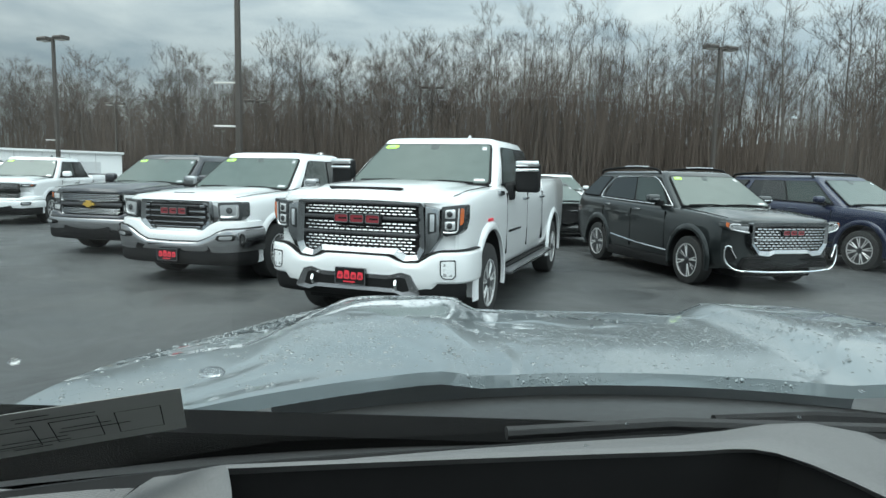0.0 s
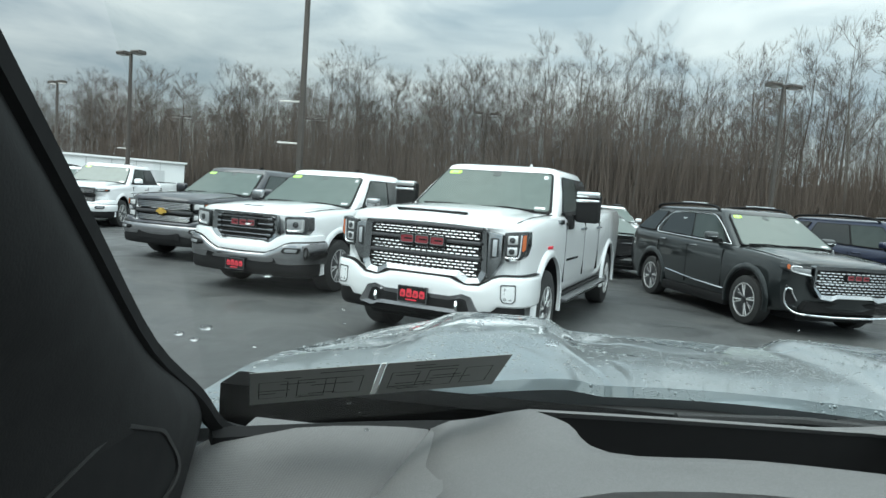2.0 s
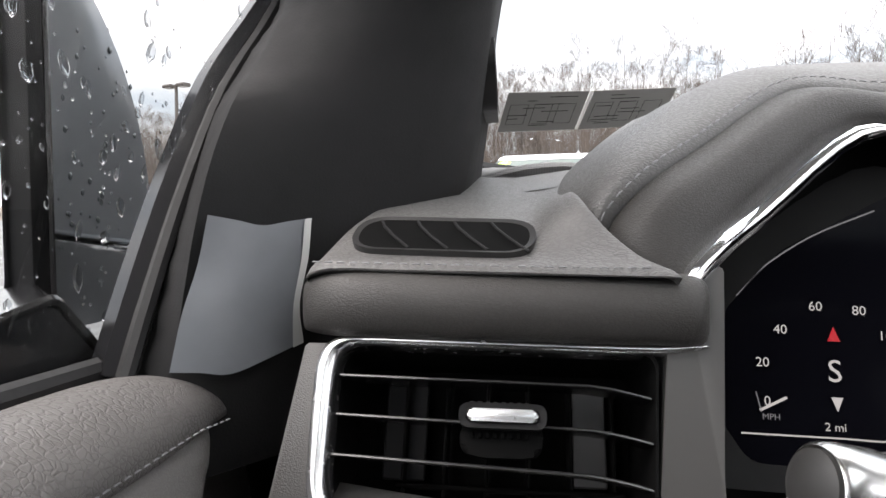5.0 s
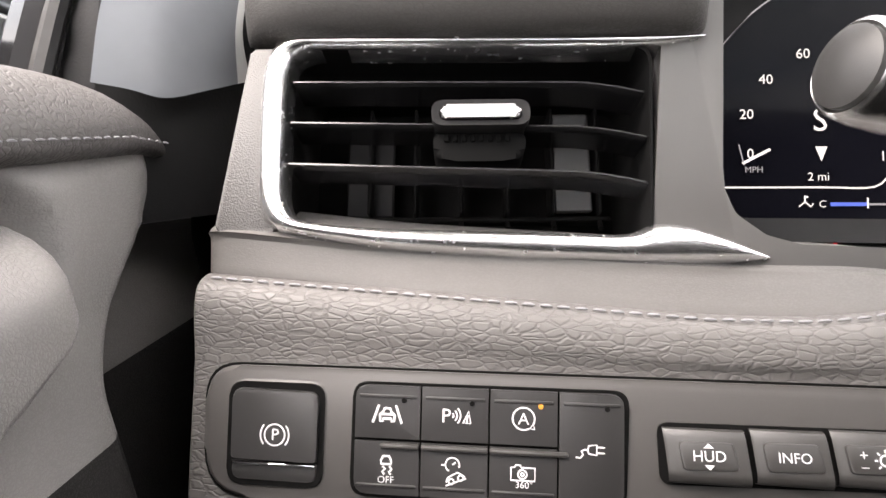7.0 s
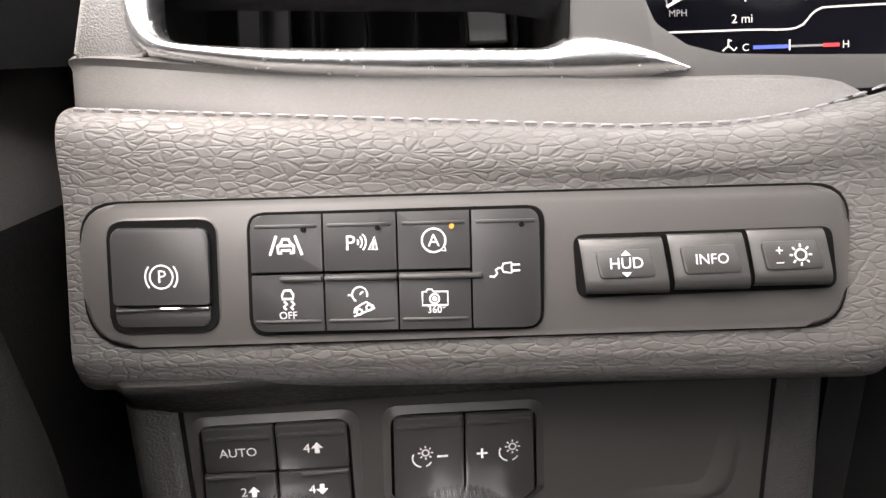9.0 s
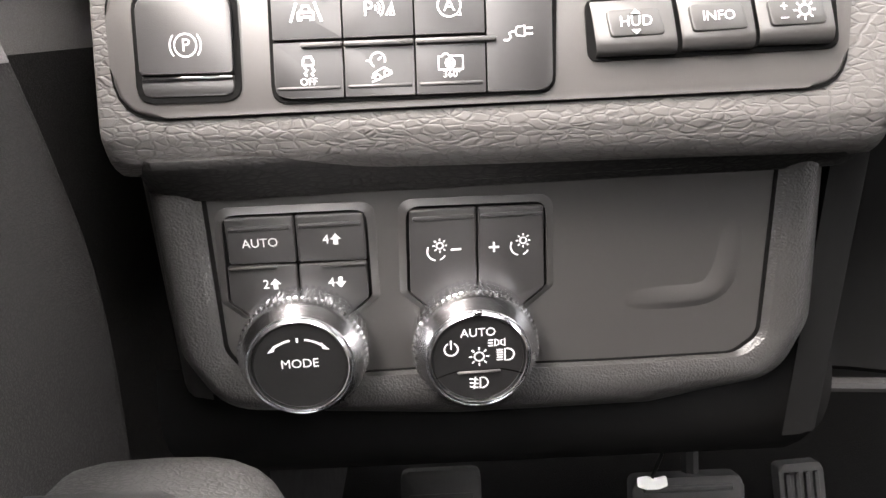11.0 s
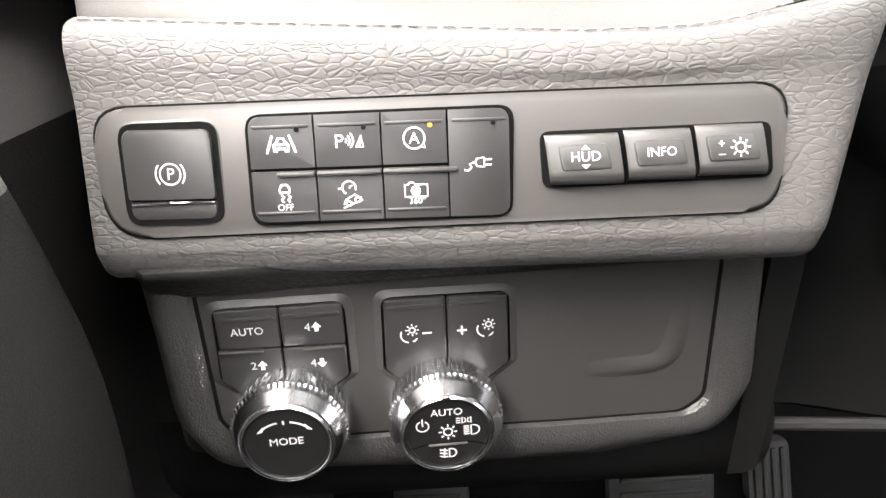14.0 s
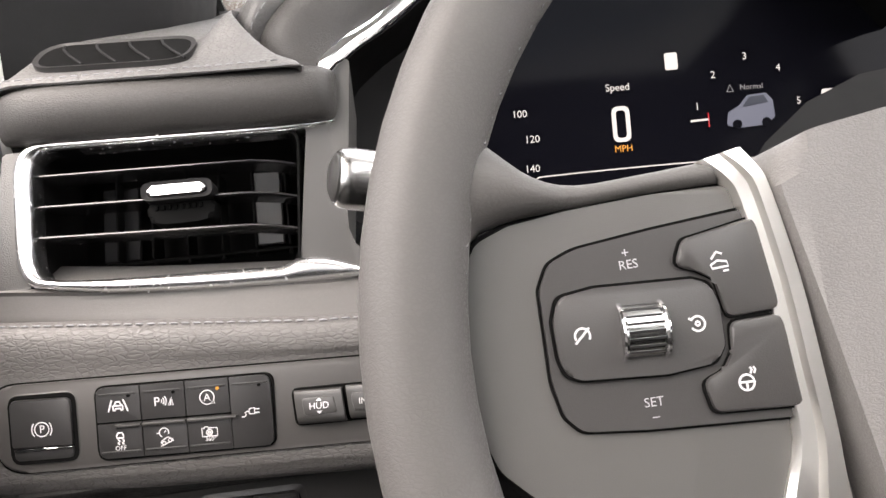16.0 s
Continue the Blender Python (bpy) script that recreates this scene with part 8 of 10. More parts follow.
def cab(car, W, paint, y0, z0, y1, z1, y2, y3, wr, split, zroof=None, chrome_line=False, rise=0.02, year=True):
    """Greenhouse: screen foot (y0, z0), screen head (y1, z1), roof end y2, rear foot y3."""
    zr = zroof or z1 + 0.07
    wb = 0.91 * W
    pillar = [[(-wb, y0, z0), (wb, y0, z0), (wb, y3, z0 + rise), (-wb, y3, z0 + rise)], [(-wr, y1, z1), (wr, y1, z1), (wr, y2, z1 + 0.01), (-wr, y2, z1 + 0.01)]]
    loops = []
    for t in (-0.10, 0.0, 0.25, 0.5, 0.75, 0.94, 1.0):
        q = [Vector(a).lerp(Vector(b), t) for a, b in zip(*pillar)]
        bul = 0.022 * math.sin(math.pi * max(0, t))
        poly = rounded([(p.x * (1 + bul), p.y) for p in q], 0.10, 4)
        lift = [q[0].z + (q[2].z - q[0].z) * min(1, max(0, (v - q[0].y) / (q[2].y - q[0].y))) for u, v in poly]
        loops.append([Vector((u, v, z)) for (u, v), z in zip(poly, lift)])
    last = loops[-1]
    cy = (y1 + y2) / 2
    for s, dz in ((0.955, (zr - z1) * 0.55), (0.88, (zr - z1) * 0.80), (0.70, zr - z1), (0.3, zr - z1 + 0.014)):
        loops.append([Vector((p.x * s, cy + (p.y - cy) * (s * 0.9 + 0.1), p.z + dz)) for p in last])
    part("cabin", skin(loops, True, True), paint, car, "painted cabin and roof", 45)
    A, B_, Cq, D = (Vector(p) for p in pillar[0])
    E, G, H, I = (Vector(p) for p in pillar[1])
    part("screen_border", patch((A, B_, G, E), 0.028, 0.972, 0.0, 0.975, 0.020, r=0.07), M_BLACK, car, "black glass border")
    ws = part("windscreen", patch((A, B_, G, E), 0.045, 0.955, 0.02, 0.945, 0.026, r=0.06), M_CARGLASS, car, "reflecting windscreen")
    if year:
        part("sticker", patch((A, B_, G, E), 0.075, 0.185, 0.83, 0.925, 0.029, r=0.06), M_YELLOWGREEN, ws, "yellow-green oval sticker")
        for k in (0, 1):
            part("sticker_figure", patch((A, B_, G, E), 0.105 + 0.028 * k, 0.124 + 0.028 * k, 0.853, 0.905, 0.032, r=0.004), M_SUVLAMP, ws, "pale figure as a plain bar")
    part("corner_label", patch((A, B_, G, E), 0.895, 0.93, 0.80, 0.88, 0.029, r=0.005), M_LAMPIN, ws, "small pale label")
    part("lower_label", patch((A, B_, G, E), 0.86, 0.93, 0.06, 0.11, 0.029, r=0.005), M_LAMPIN, ws, "small pale label")
    part("roof_sensor", patch((A, B_, G, E), 0.465, 0.535, 0.82, 0.93, 0.029, r=0.02), M_PRIVACYPAINT, ws, "dark mirror mount")
    for a_, b_ in ((0.10, 0.50), (0.48, 0.86)):
        p, q = A.lerp(B_, a_), A.lerp(B_, b_)
        up_ = (E - A).normalized()
        part("wiper", tube([p + up_ * 0.035 + Vector((0, -0.035, 0.02)), p.lerp(q, 0.5) + up_ * 0.05 + Vector((0, -0.045, 0.02)), q + up_ * 0.02 + Vector((0, -0.045, 0.02))], 0.011, 5), M_BLACK, ws, "black wiper")
    for sx in (1, -1):
        q = (B_, Cq, H, G) if sx == 1 else (D, A, E, I)
        for k, (a, b) in enumerate(split):
            u0, u1 = (a, b) if sx == 1 else (1 - b, 1 - a)
            part("window_border", patch(q, u0 - 0.012, u1 + 0.012, 0.02, 0.93, 0.024, r=0.05), M_BLACK, car, "black window seal")
            part("side_window", patch(q, u0, u1, 0.05, 0.90, 0.029, r=0.05), M_SIDEGLASS if k else M_SIDECLEAR, car, "dark side window")
        if chrome_line:
            def on_side(u, v):
                u = u if sx == 1 else 1 - u
                return Vector(q[0]).lerp(Vector(q[1]), u).lerp(Vector(q[3]).lerp(Vector(q[2]), u), v) + Vector((sx * 0.034, 0, 0))
            part("window_trim", tube(smooth_pts([on_side(u, v) for u, v in ((0.03, 0.02), (0.30, 0.01), (0.62, 0.01), (0.715, 0.04), (0.735, 0.30), (0.715, 0.70), (0.66, 0.92), (0.50, 0.965), (0.25, 0.965), (0.11, 0.93), (0.055, 0.60), (0.03, 0.02))], 4), 0.011, 6), M_CHROME, car, "chrome window outline")
    part("rear_window", patch((Cq, D, I, H), 0.12, 0.88, 0.1, 0.9, 0.015), M_SIDEGLASS, car)


def arch(car, x, y, z, r, paint, flare=0.022):
    """The rolled lip round a wheel opening, with its dark liner."""
    sx = 1 if x > 0 else -1
    F = axes_frame((x, y, z), (0, 1, 0), (1, 0, 0))
    rows = []
    for a in range(-14, 195, 8):
        c, s = math.cos(radians(a)), math.sin(radians(a))
        rows.append([F(c * (r + dr), s * (r + dr), sx * n) for dr, n in ((-0.012, -0.10), (-0.012, flare - 0.004), (0.0, flare), (0.03, flare), (0.06, flare * 0.45), (0.085, -0.01))])
    part("wheel_lip", skin(rows), paint, car)
    rows = []
    for a in range(-14, 195, 13):
        c, s = math.cos(radians(a)), math.sin(radians(a))
        rows.append([F(c * (r - 0.014), s * (r - 0.014), sx * n) for n in (-0.01, -0.38)])
    part("wheel_liner", skin(rows), M_BLACK, car, "black wheel arch liner")


def bumper_loop(plan, prof, spread=2):
    """A bumper: the profile (out, z) carried along a plan curve from one side to the other."""
    half = [Vector((x, y, 0)) for x, y in plan]
    line_ = smooth_pts([Vector((-p.x, p.y, 0)) for p in half] + half[::-1][1:], spread)
    rows = []
    for i, p in enumerate(line_):
        d_ = (line_[min(i + 1, len(line_) - 1)] - line_[max(i - 1, 0)]).normalized()
        n_out = Vector((d_.y, -d_.x, 0))
        pr = prof(p.x)
        rows.append([Vector((p.x, p.y, z)) + n_out * o for o, z in pr])
    return skin([smooth_pts(r_, 2) for r_ in rows])


def truck_core(car, W, paint, st, wb, tr, arch_r, arch_z, cabdim, zroof, rim_k, spokes, flare, bed):
    """What all the pickups share: body, cab, wheels, side furniture."""
    body = part("body", body_skin(st), paint, car, "painted body panels")
    bool_cut(body, [cylinder_x(0, arch_z, arch_r, 1.4), cylinder_x(wb, arch_z, arch_r, 1.4)])
    part("underbody", box(WORLD, -W * 0.66, W * 0.66, -0.80, wb + 0.8, 0.28, 0.66, 0.02), M_BLACK, car, "dark underbody")
    part("bed_cover", box(WORLD, -W * 0.82, W * 0.82, bed[0] + 0.08, bed[1] - 0.05, bed[2] + 0.004, bed[2] + 0.03), M_BLACK, car, "dark bed cover")
    for y in (0.0, wb):
        for sx in (1, -1):
            arch(car, sx * W, y, arch_z, arch_r, paint, flare)
            road_wheel(car, sx * (W - 0.005), y, tr, tr * rim_k, 0.27, spokes)
    y0, z0, y1, z1, y2, y3 = cabdim
    cab(car, W, paint, y0, z0, y1, z1, y2, y3, W * 0.735, ((0.115, 0.50), (0.53, 0.92)), zroof=zroof)
    for sx in (1, -1):
        part("belt_moulding", box(WORLD, sx * W * 0.925 - 0.010, sx * W * 0.925 + 0.010, y0 + 0.22, y3 - 0.04, z0 + 0.004, z0 + 0.030, 0.004), M_BLACK, car, "black belt strip")
        for y in (1.70, 2.85):
            part("door_handle", tube([(sx * (W - 0.004), y - 0.13, z0 - 0.165), (sx * (W + 0.028), y - 0.09, z0 - 0.16), (sx * (W + 0.028), y + 0.07, z0 - 0.16), (sx * (W - 0.004), y + 0.11, z0 - 0.165)], 0.015, 6), M_CARCHROME, car, "chrome door handle")
        for y in (0.72, 1.86, y3 - 0.02, bed[0] - 0.01):
            part("door_gap", box(WORLD, min(sx * (W - 0.03), sx * (W + 0.002)), max(sx * (W - 0.03), sx * (W + 0.002)), y - 0.005, y + 0.005, 0.66, z0 - 0.08), M_GAP, car, "panel gap")
        part("sill", box(WORLD, min(sx * (W - 0.12), sx * (W - 0.01)), max(sx * (W - 0.12), sx * (W - 0.01)), arch_r + 0.03, wb - arch_r - 0.03, st[4][2] - 0.10, st[4][2] + 0.01, 0.02), M_BLACK, car, "dark sill")
        part("bonnet_gap", tube([(sx * W * 0.872, -0.90, st[2][4] - 0.004), (sx * W * 0.868, -0.45, (st[3][4] + st[4][4]) / 2), (sx * W * 0.866, 0.1, st[5][4] + 0.001), (sx * W * 0.866, y0, z0 - 0.002)], 0.005, 5), M_GAP, car, "bonnet gap")
    part("cowl_strip", box(WORLD, -W * 0.84, W * 0.84, y0 - 0.10, y0 - 0.01, z0 - 0.03, z0 + 0.012, 0.006), M_BLACK, car, "black cowl")


def heavy_pickup():
    """White heavy-duty truck with tow mirrors."""
    W, wb, fr = 1.03, 4.03, 1.03
    car = thing("pickup_truck", (0, 0, 0), "white heavy-duty pickup truck with a chrome mesh grille", "pickup truck", "parked pickup trucks")
    paint = M_WHITEPAINT
    st = [(-1.03, 0.92, 0.60, 1.255, 1.285, 0.020, 0.0, 0.15), (-1.01, 0.95, 0.56, 1.295, 1.325, 0.022, 0.0, 0.15), (-0.93, 0.98, 0.53, 1.335, 1.362, 0.025, 0.012, 0.14), (-0.72, 1.005, 0.51, 1.365, 1.395, 0.03, 0.026, 0.10), (-0.35, 1.02, 0.50, 1.385, 1.415, 0.035, 0.030, 0.04), (0.10, 1.03, 0.50, 1.40, 1.43, 0.04, 0.028, 0.0), (0.45, 1.03, 0.50, 1.41, 1.44, 0.035, 0.015, 0.0), (0.70, 1.03, 0.50, 1.415, 1.45, 0.01, 0.0, 0.0), (2.96, 1.03, 0.50, 1.44, 1.475, 0.0, 0.0, 0.0), (2.99, 1.03, 0.50, 1.525, 1.56, 0.0, 0.0, 0.0), (4.95, 1.03, 0.52, 1.545, 1.58, 0.0, 0.0, 0.0), (5.03, 1.0, 0.56, 1.53, 1.56, 0.0, 0.0, 0.0)]
    truck_core(car, W, paint, st, wb, 0.425, 0.535, 0.475, (0.50, 1.445, 1.15, 1.945, 2.62, 2.93), 2.035, 0.60, 7, 0.030, (2.99, 5.0, 1.56))
    F = Nose(fr, 0.15, W)
    g_in = [(-0.60, 1.255), (-0.615, 0.885), (-0.585, 0.815), (-0.50, 0.800), (-0.40, 0.862), (0.40, 0.862), (0.50, 0.800), (0.585, 0.815), (0.615, 0.885), (0.60, 1.255)]
    g_out = [(-0.655, 1.290), (-0.675, 0.860), (-0.625, 0.765), (-0.480, 0.745), (-0.375, 0.808), (0.375, 0.808), (0.480, 0.745), (0.625, 0.765), (0.675, 0.860), (0.655, 1.290)]
    gi, go = rounded(g_in, 0.025, 3), rounded(g_out, 0.03, 3)
    gr = part("grille", prism(F, gi, -0.04, 0.004), M_BLACK, car, "black grille opening")
    part("grille_frame", ring(F, go, gi, -0.03, 0.058, dip=0.020), M_CARCHROME, gr, "chrome frame")
    part("top_bar", box(F, -0.62, 0.62, 1.262, 1.288, 0.01, 0.062, 0.006), M_DARKALLOY, gr, "dark bar under the bonnet edge")
    inside = lambda u, v: abs(u) < 0.585 and (v > 0.875 or 0.43 < abs(u) < 0.57)
    for v0, v1, nv in ((1.165, 1.252, 3), (1.005, 1.105, 3), (0.815, 0.965, 5)):
        part("grille_mesh", dashes(F, -0.60, 0.60, v0, v1, 20, nv, 0.36, 0.026, inside), M_CARCHROME, gr, "rows of chrome dashes")
    for v in (1.135, 0.985):
        part("grille_bar", box(F, -0.60, 0.60, v - 0.017, v + 0.017, 0.0, 0.040, 0.008), M_DARKALLOY, gr, "dark gloss bar")
    badge_bars(car, F, 0, 1.128, 0.49, 0.105, M_REDBADGE, 0.055)
    for sx in (1, -1):
        # chrome blade between grille and lamp, with the daytime light in it
        bl = part("lamp_blade", prism(F, rounded(sided([(0.665, 0.80), (0.715, 0.83), (0.760, 0.90), (0.815, 0.975), (0.800, 1.02), (0.800, 1.24), (0.665, 1.265)], sx), 0.02, 3), -0.06, 0.040, 0.012, 2), M_CARCHROME, car, "chrome blade beside the lamp")
        part("day_light", prism(F, rounded(sided([(0.695, 1.00), (0.775, 1.03), (0.770, 1.205), (0.690, 1.205)], sx), 0.015, 3), 0.0, 0.046, 0.004, 2), M_LAMP, bl, "grey lens")
        part("light_bar", box(F, min(sx * 0.715, sx * 0.755), max(sx * 0.715, sx * 0.755), 1.03, 1.19, 0.03, 0.052, 0.006), M_SUVLAMP, bl, "pale light bar")
        lp = sided([(0.808, 1.262), (1.018, 1.288), (1.022, 1.15), (1.000, 1.05), (0.965, 1.01), (0.850, 0.985), (0.822, 1.01)], sx)
        hl = part("headlamp", prism(F, rounded(lp, 0.018, 3), -0.12, 0.030, 0.012, 2), M_LAMP, car, "clear headlamp in a dark housing")
        for v0, v1 in ((1.045, 1.125), (1.150, 1.235)):
            part("lamp_cell", prism(F, rounded(sided([(0.845, v0), (0.935, v0 + 0.004), (0.935, v1 + 0.006), (0.845, v1)], sx), 0.015, 3), 0.0, 0.036, 0.008, 2), M_LAMPIN, hl, "bright reflector")
            part("projector", lathe(axes_frame(F(sx * 0.888, (v0 + v1) / 2 + 0.002, 0.036), (1, 0, 0), (0.25 * sx, -1, 0)), 0, 0, [(0.028, -0.004), (0.028, 0.004), (0.020, 0.007), (0.001, 0.009)], 16), M_LAMP, hl, "dark lens")
        part("lamp_guide", tube(smooth_pts([F(sx * u, v, 0.036) for u, v in ((0.835, 1.025), (0.90, 1.022), (0.955, 1.04), (0.965, 1.13), (0.968, 1.25))], 3), 0.008, 6), M_LAMPIN, hl, "bright light guide")
        part("side_marker", prism(F, rounded(sided([(0.978, 1.08), (1.010, 1.12), (1.012, 1.25), (0.982, 1.25)], sx), 0.008, 2), 0.0, 0.036), M_AMBERLENS, hl, "amber marker")
        part("fender_badge", box(WORLD, min(sx * (W - 0.004), sx * (W + 0.010)), max(sx * (W - 0.004), sx * (W + 0.010)), -0.12, 0.06, 1.085, 1.115, 0.003), M_REDSIGN, car, "small red fender badge")
        part("door_badge", box(WORLD, min(sx * (W - 0.004), sx * (W + 0.008)), max(sx * (W - 0.004), sx * (W + 0.008)), 0.80, 1.45, 0.905, 0.935, 0.003), M_CARCHROME, car, "chrome door script as a bar")
        part("cowl_badge", box(WORLD, min(sx * (W - 0.03), sx * (W + 0.008)), max(sx * (W - 0.03), sx * (W + 0.008)), 0.34, 0.54, 1.345, 1.395, 0.006), M_CARCHROME, car, "chrome vent badge")
        part("mirror_arm", tube([(sx * 0.96, 0.90, 1.44), (sx * 1.06, 0.91, 1.46), (sx * 1.14, 0.92, 1.48)], 0.045, 8), M_BLACK, car, "black mirror arm")
        part("mirror_foot", box(WORLD, min(sx * 0.955, sx * 1.065), max(sx * 0.955, sx * 1.065), 0.80, 0.98, 1.28, 1.47, 0.03, 3), M_BLACK, car, "black mirror foot")
        mr = part("mirror_head", box(WORLD, min(sx * 1.07, sx * 1.355), max(sx * 1.07, sx * 1.355), 0.86, 1.02, 1.375, 1.735, 0.04, 3), M_BLACK, car, "black tow mirror")
        for z0_, z1_ in ((1.615, 1.655), (1.672, 1.742)):
            part("mirror_cap", box(WORLD, min(sx * 1.078, sx * 1.352), max(sx * 1.078, sx * 1.352), 0.835, 0.96, z0_, z1_, 0.016, 2), M_CHROME, mr, "chrome cap band")
        step = part("side_step", box(WORLD, min(sx * (W - 0.10), sx * (W + 0.10)), max(sx * (W - 0.10), sx * (W + 0.10)), 0.60, 3.35, 0.43, 0.485, 0.022, 2), M_DARKALLOY, car, "dark side step")
        part("step_edge", tube([(sx * (W + 0.10), 0.62, 0.465), (sx * (W + 0.105), 1.9, 0.465), (sx * (W + 0.10), 3.33, 0.465)], 0.010, 6), M_CARCHROME, step, "bright step edge")
    plan = [(1.035, -0.56), (1.033, -0.68), (1.01, -0.84), (0.94, -0.955), (0.80, -1.01), (0.55, -1.045), (0.25, -1.06), (0.0, -1.062)]
    low_ = lambda x: 0.555 if abs(x) > 0.80 else 0.50 if abs(x) > 0.66 else 0.485
    top_ = lambda x: float(np.interp(abs(x), (0.0, 0.34, 0.45, 0.64, 0.72, 0.82, 1.1), (0.795, 0.792, 0.735, 0.745, 0.815, 0.852, 0.858)))
    bp = part("bumper", bumper_loop(plan, lambda x: [(-0.10, top_(x)), (0.0, top_(x)), (0.036, top_(x) - 0.008), (0.052, top_(x) - 0.04), (0.058, 0.68), (0.050, 0.60), (0.030, low_(x)), (-0.10, low_(x) - 0.01)], 4), paint, car, "white front bumper")
    part("bumper_seam", bumper_loop(plan, lambda x: [(0.030, top_(x) - 0.002), (0.042, top_(x) + 0.004), (0.03, top_(x) + 0.012), (-0.02, top_(x) + 0.012)], 4), M_BLACK, bp, "dark seam above the bumper")
    part("chin", bumper_loop(plan[2:], lambda x: [(-0.05, 0.56), (0.022, 0.56), (0.018, 0.44), (-0.02, 0.375), (-0.10, 0.37)]), M_BLACK, car, "black chin below the bumper")
    FB2 = Nose(fr + 0.085, 0.15, W)
    io = rounded([(-0.66, 0.445), (-0.56, 0.625), (-0.47, 0.648), (-0.36, 0.615), (0.36, 0.615), (0.47, 0.648), (0.56, 0.625), (0.66, 0.445), (0.50, 0.425), (0.42, 0.455), (-0.42, 0.455), (-0.50, 0.425)], 0.02, 3)
    ii = rounded([(-0.555, 0.475), (-0.515, 0.590), (-0.46, 0.606), (-0.34, 0.575), (0.34, 0.575), (0.46, 0.606), (0.515, 0.590), (0.555, 0.475), (0.48, 0.462), (0.40, 0.492), (-0.40, 0.492), (-0.48, 0.462)], 0.015, 3)
    part("bumper_intake", prism(FB2, ii, -0.08, 0.012), M_BLACK, bp, "black lower intake")
    part("intake_trim", ring(FB2, io, ii, -0.06, 0.026, dip=0.016), M_SATINTRIM, bp, "satin silver trim")
    for sx in (1, -1):
        part("tow_hook", tube([FB2(sx * 0.435, 0.56, 0.0), FB2(sx * 0.435, 0.565, 0.055), FB2(sx * 0.435, 0.535, 0.07), FB2(sx * 0.435, 0.50, 0.05), FB2(sx * 0.435, 0.495, 0.0)], 0.016, 8), M_CHROME, bp, "bright tow hook")
        FX = axes_frame((sx * 0.885, -0.985, 0.690), (1, 0.42 * sx, 0), (0.42 * sx, -1, 0))
        fo = rounded(sided([(-0.080, 0.085), (0.070, 0.090), (0.075, -0.06), (0.045, -0.092), (-0.045, -0.088), (-0.075, -0.05)], sx), 0.015, 3)
        fl = part("fog_lamp", prism(FX, fo, -0.02, 0.050, 0.004), M_BLACK, bp, "black fog lamp surround")
        part("fog_rim", ring(FX, fo, shrink(fo, 0.86, 0.88), 0.0, 0.056), M_SATINTRIM, fl, "silver rim")
        for k in range(3):
            for j in range(2):
                part("fog_cell", box(FX, -0.046 + 0.047 * j, -0.006 + 0.047 * j, -0.066 + 0.044 * k, -0.030 + 0.044 * k, 0.04, 0.056, 0.006), M_LAMPIN, fl)
    dealer_plate(car, -0.03, -fr - 0.125, 0.585)
    # bonnet scoop with its dark mouth
    part("bonnet_scoop", skin(smooth_rows([[Vector((x * k, y, z + h_ * (1 - abs(x / 0.42) ** 4))) for x in (-0.42, -0.36, -0.2, 0.0, 0.2, 0.36, 0.42)] for y, z, h_, k in ((-0.90, 1.398, 0.018, 1.0), (-0.84, 1.405, 0.026, 0.98), (-0.6, 1.425, 0.022, 0.94), (-0.2, 1.452, 0.004, 0.90))], 3, 2)), paint, car, "raised bonnet scoop")
    part("scoop_mouth", prism(axes_frame((0, -0.905, 1.402), (1, 0, 0), (0, -1, 0.30)), rounded([(-0.40, 0.022), (-0.36, -0.012), (-0.14, -0.026), (-0.10, -0.036), (0.10, -0.036), (0.14, -0.026), (0.36, -0.012), (0.40, 0.022)], 0.008, 2), -0.02, 0.012), M_BLACK, car, "black scoop mouth")
    for x, w_ in ((-0.50, 0.05), (-0.16, 0.06), (0.0, 0.07), (0.16, 0.06), (0.50, 0.05)):
        part("roof_marker", prism(axes_frame((x, 1.40, 2.018 - 0.03 * abs(x)), (1, 0, 0), (0, -0.2, 1)), rr(-w_, w_, -0.05, 0.05, 0.02, 2), -0.02, 0.022, 0.008, 2), M_BLACK, car, "black roof marker lamp")
    part("roof_fin", skin([[(0.29, 1.44, 2.02), (0.30, 1.43, 2.03), (0.31, 1.44, 2.02)], [(0.285, 1.53, 2.03), (0.30, 1.53, 2.085), (0.315, 1.53, 2.03)], [(0.285, 1.60, 2.03), (0.30, 1.60, 2.08), (0.315, 1.60, 2.03)]]), paint, car)
    return car


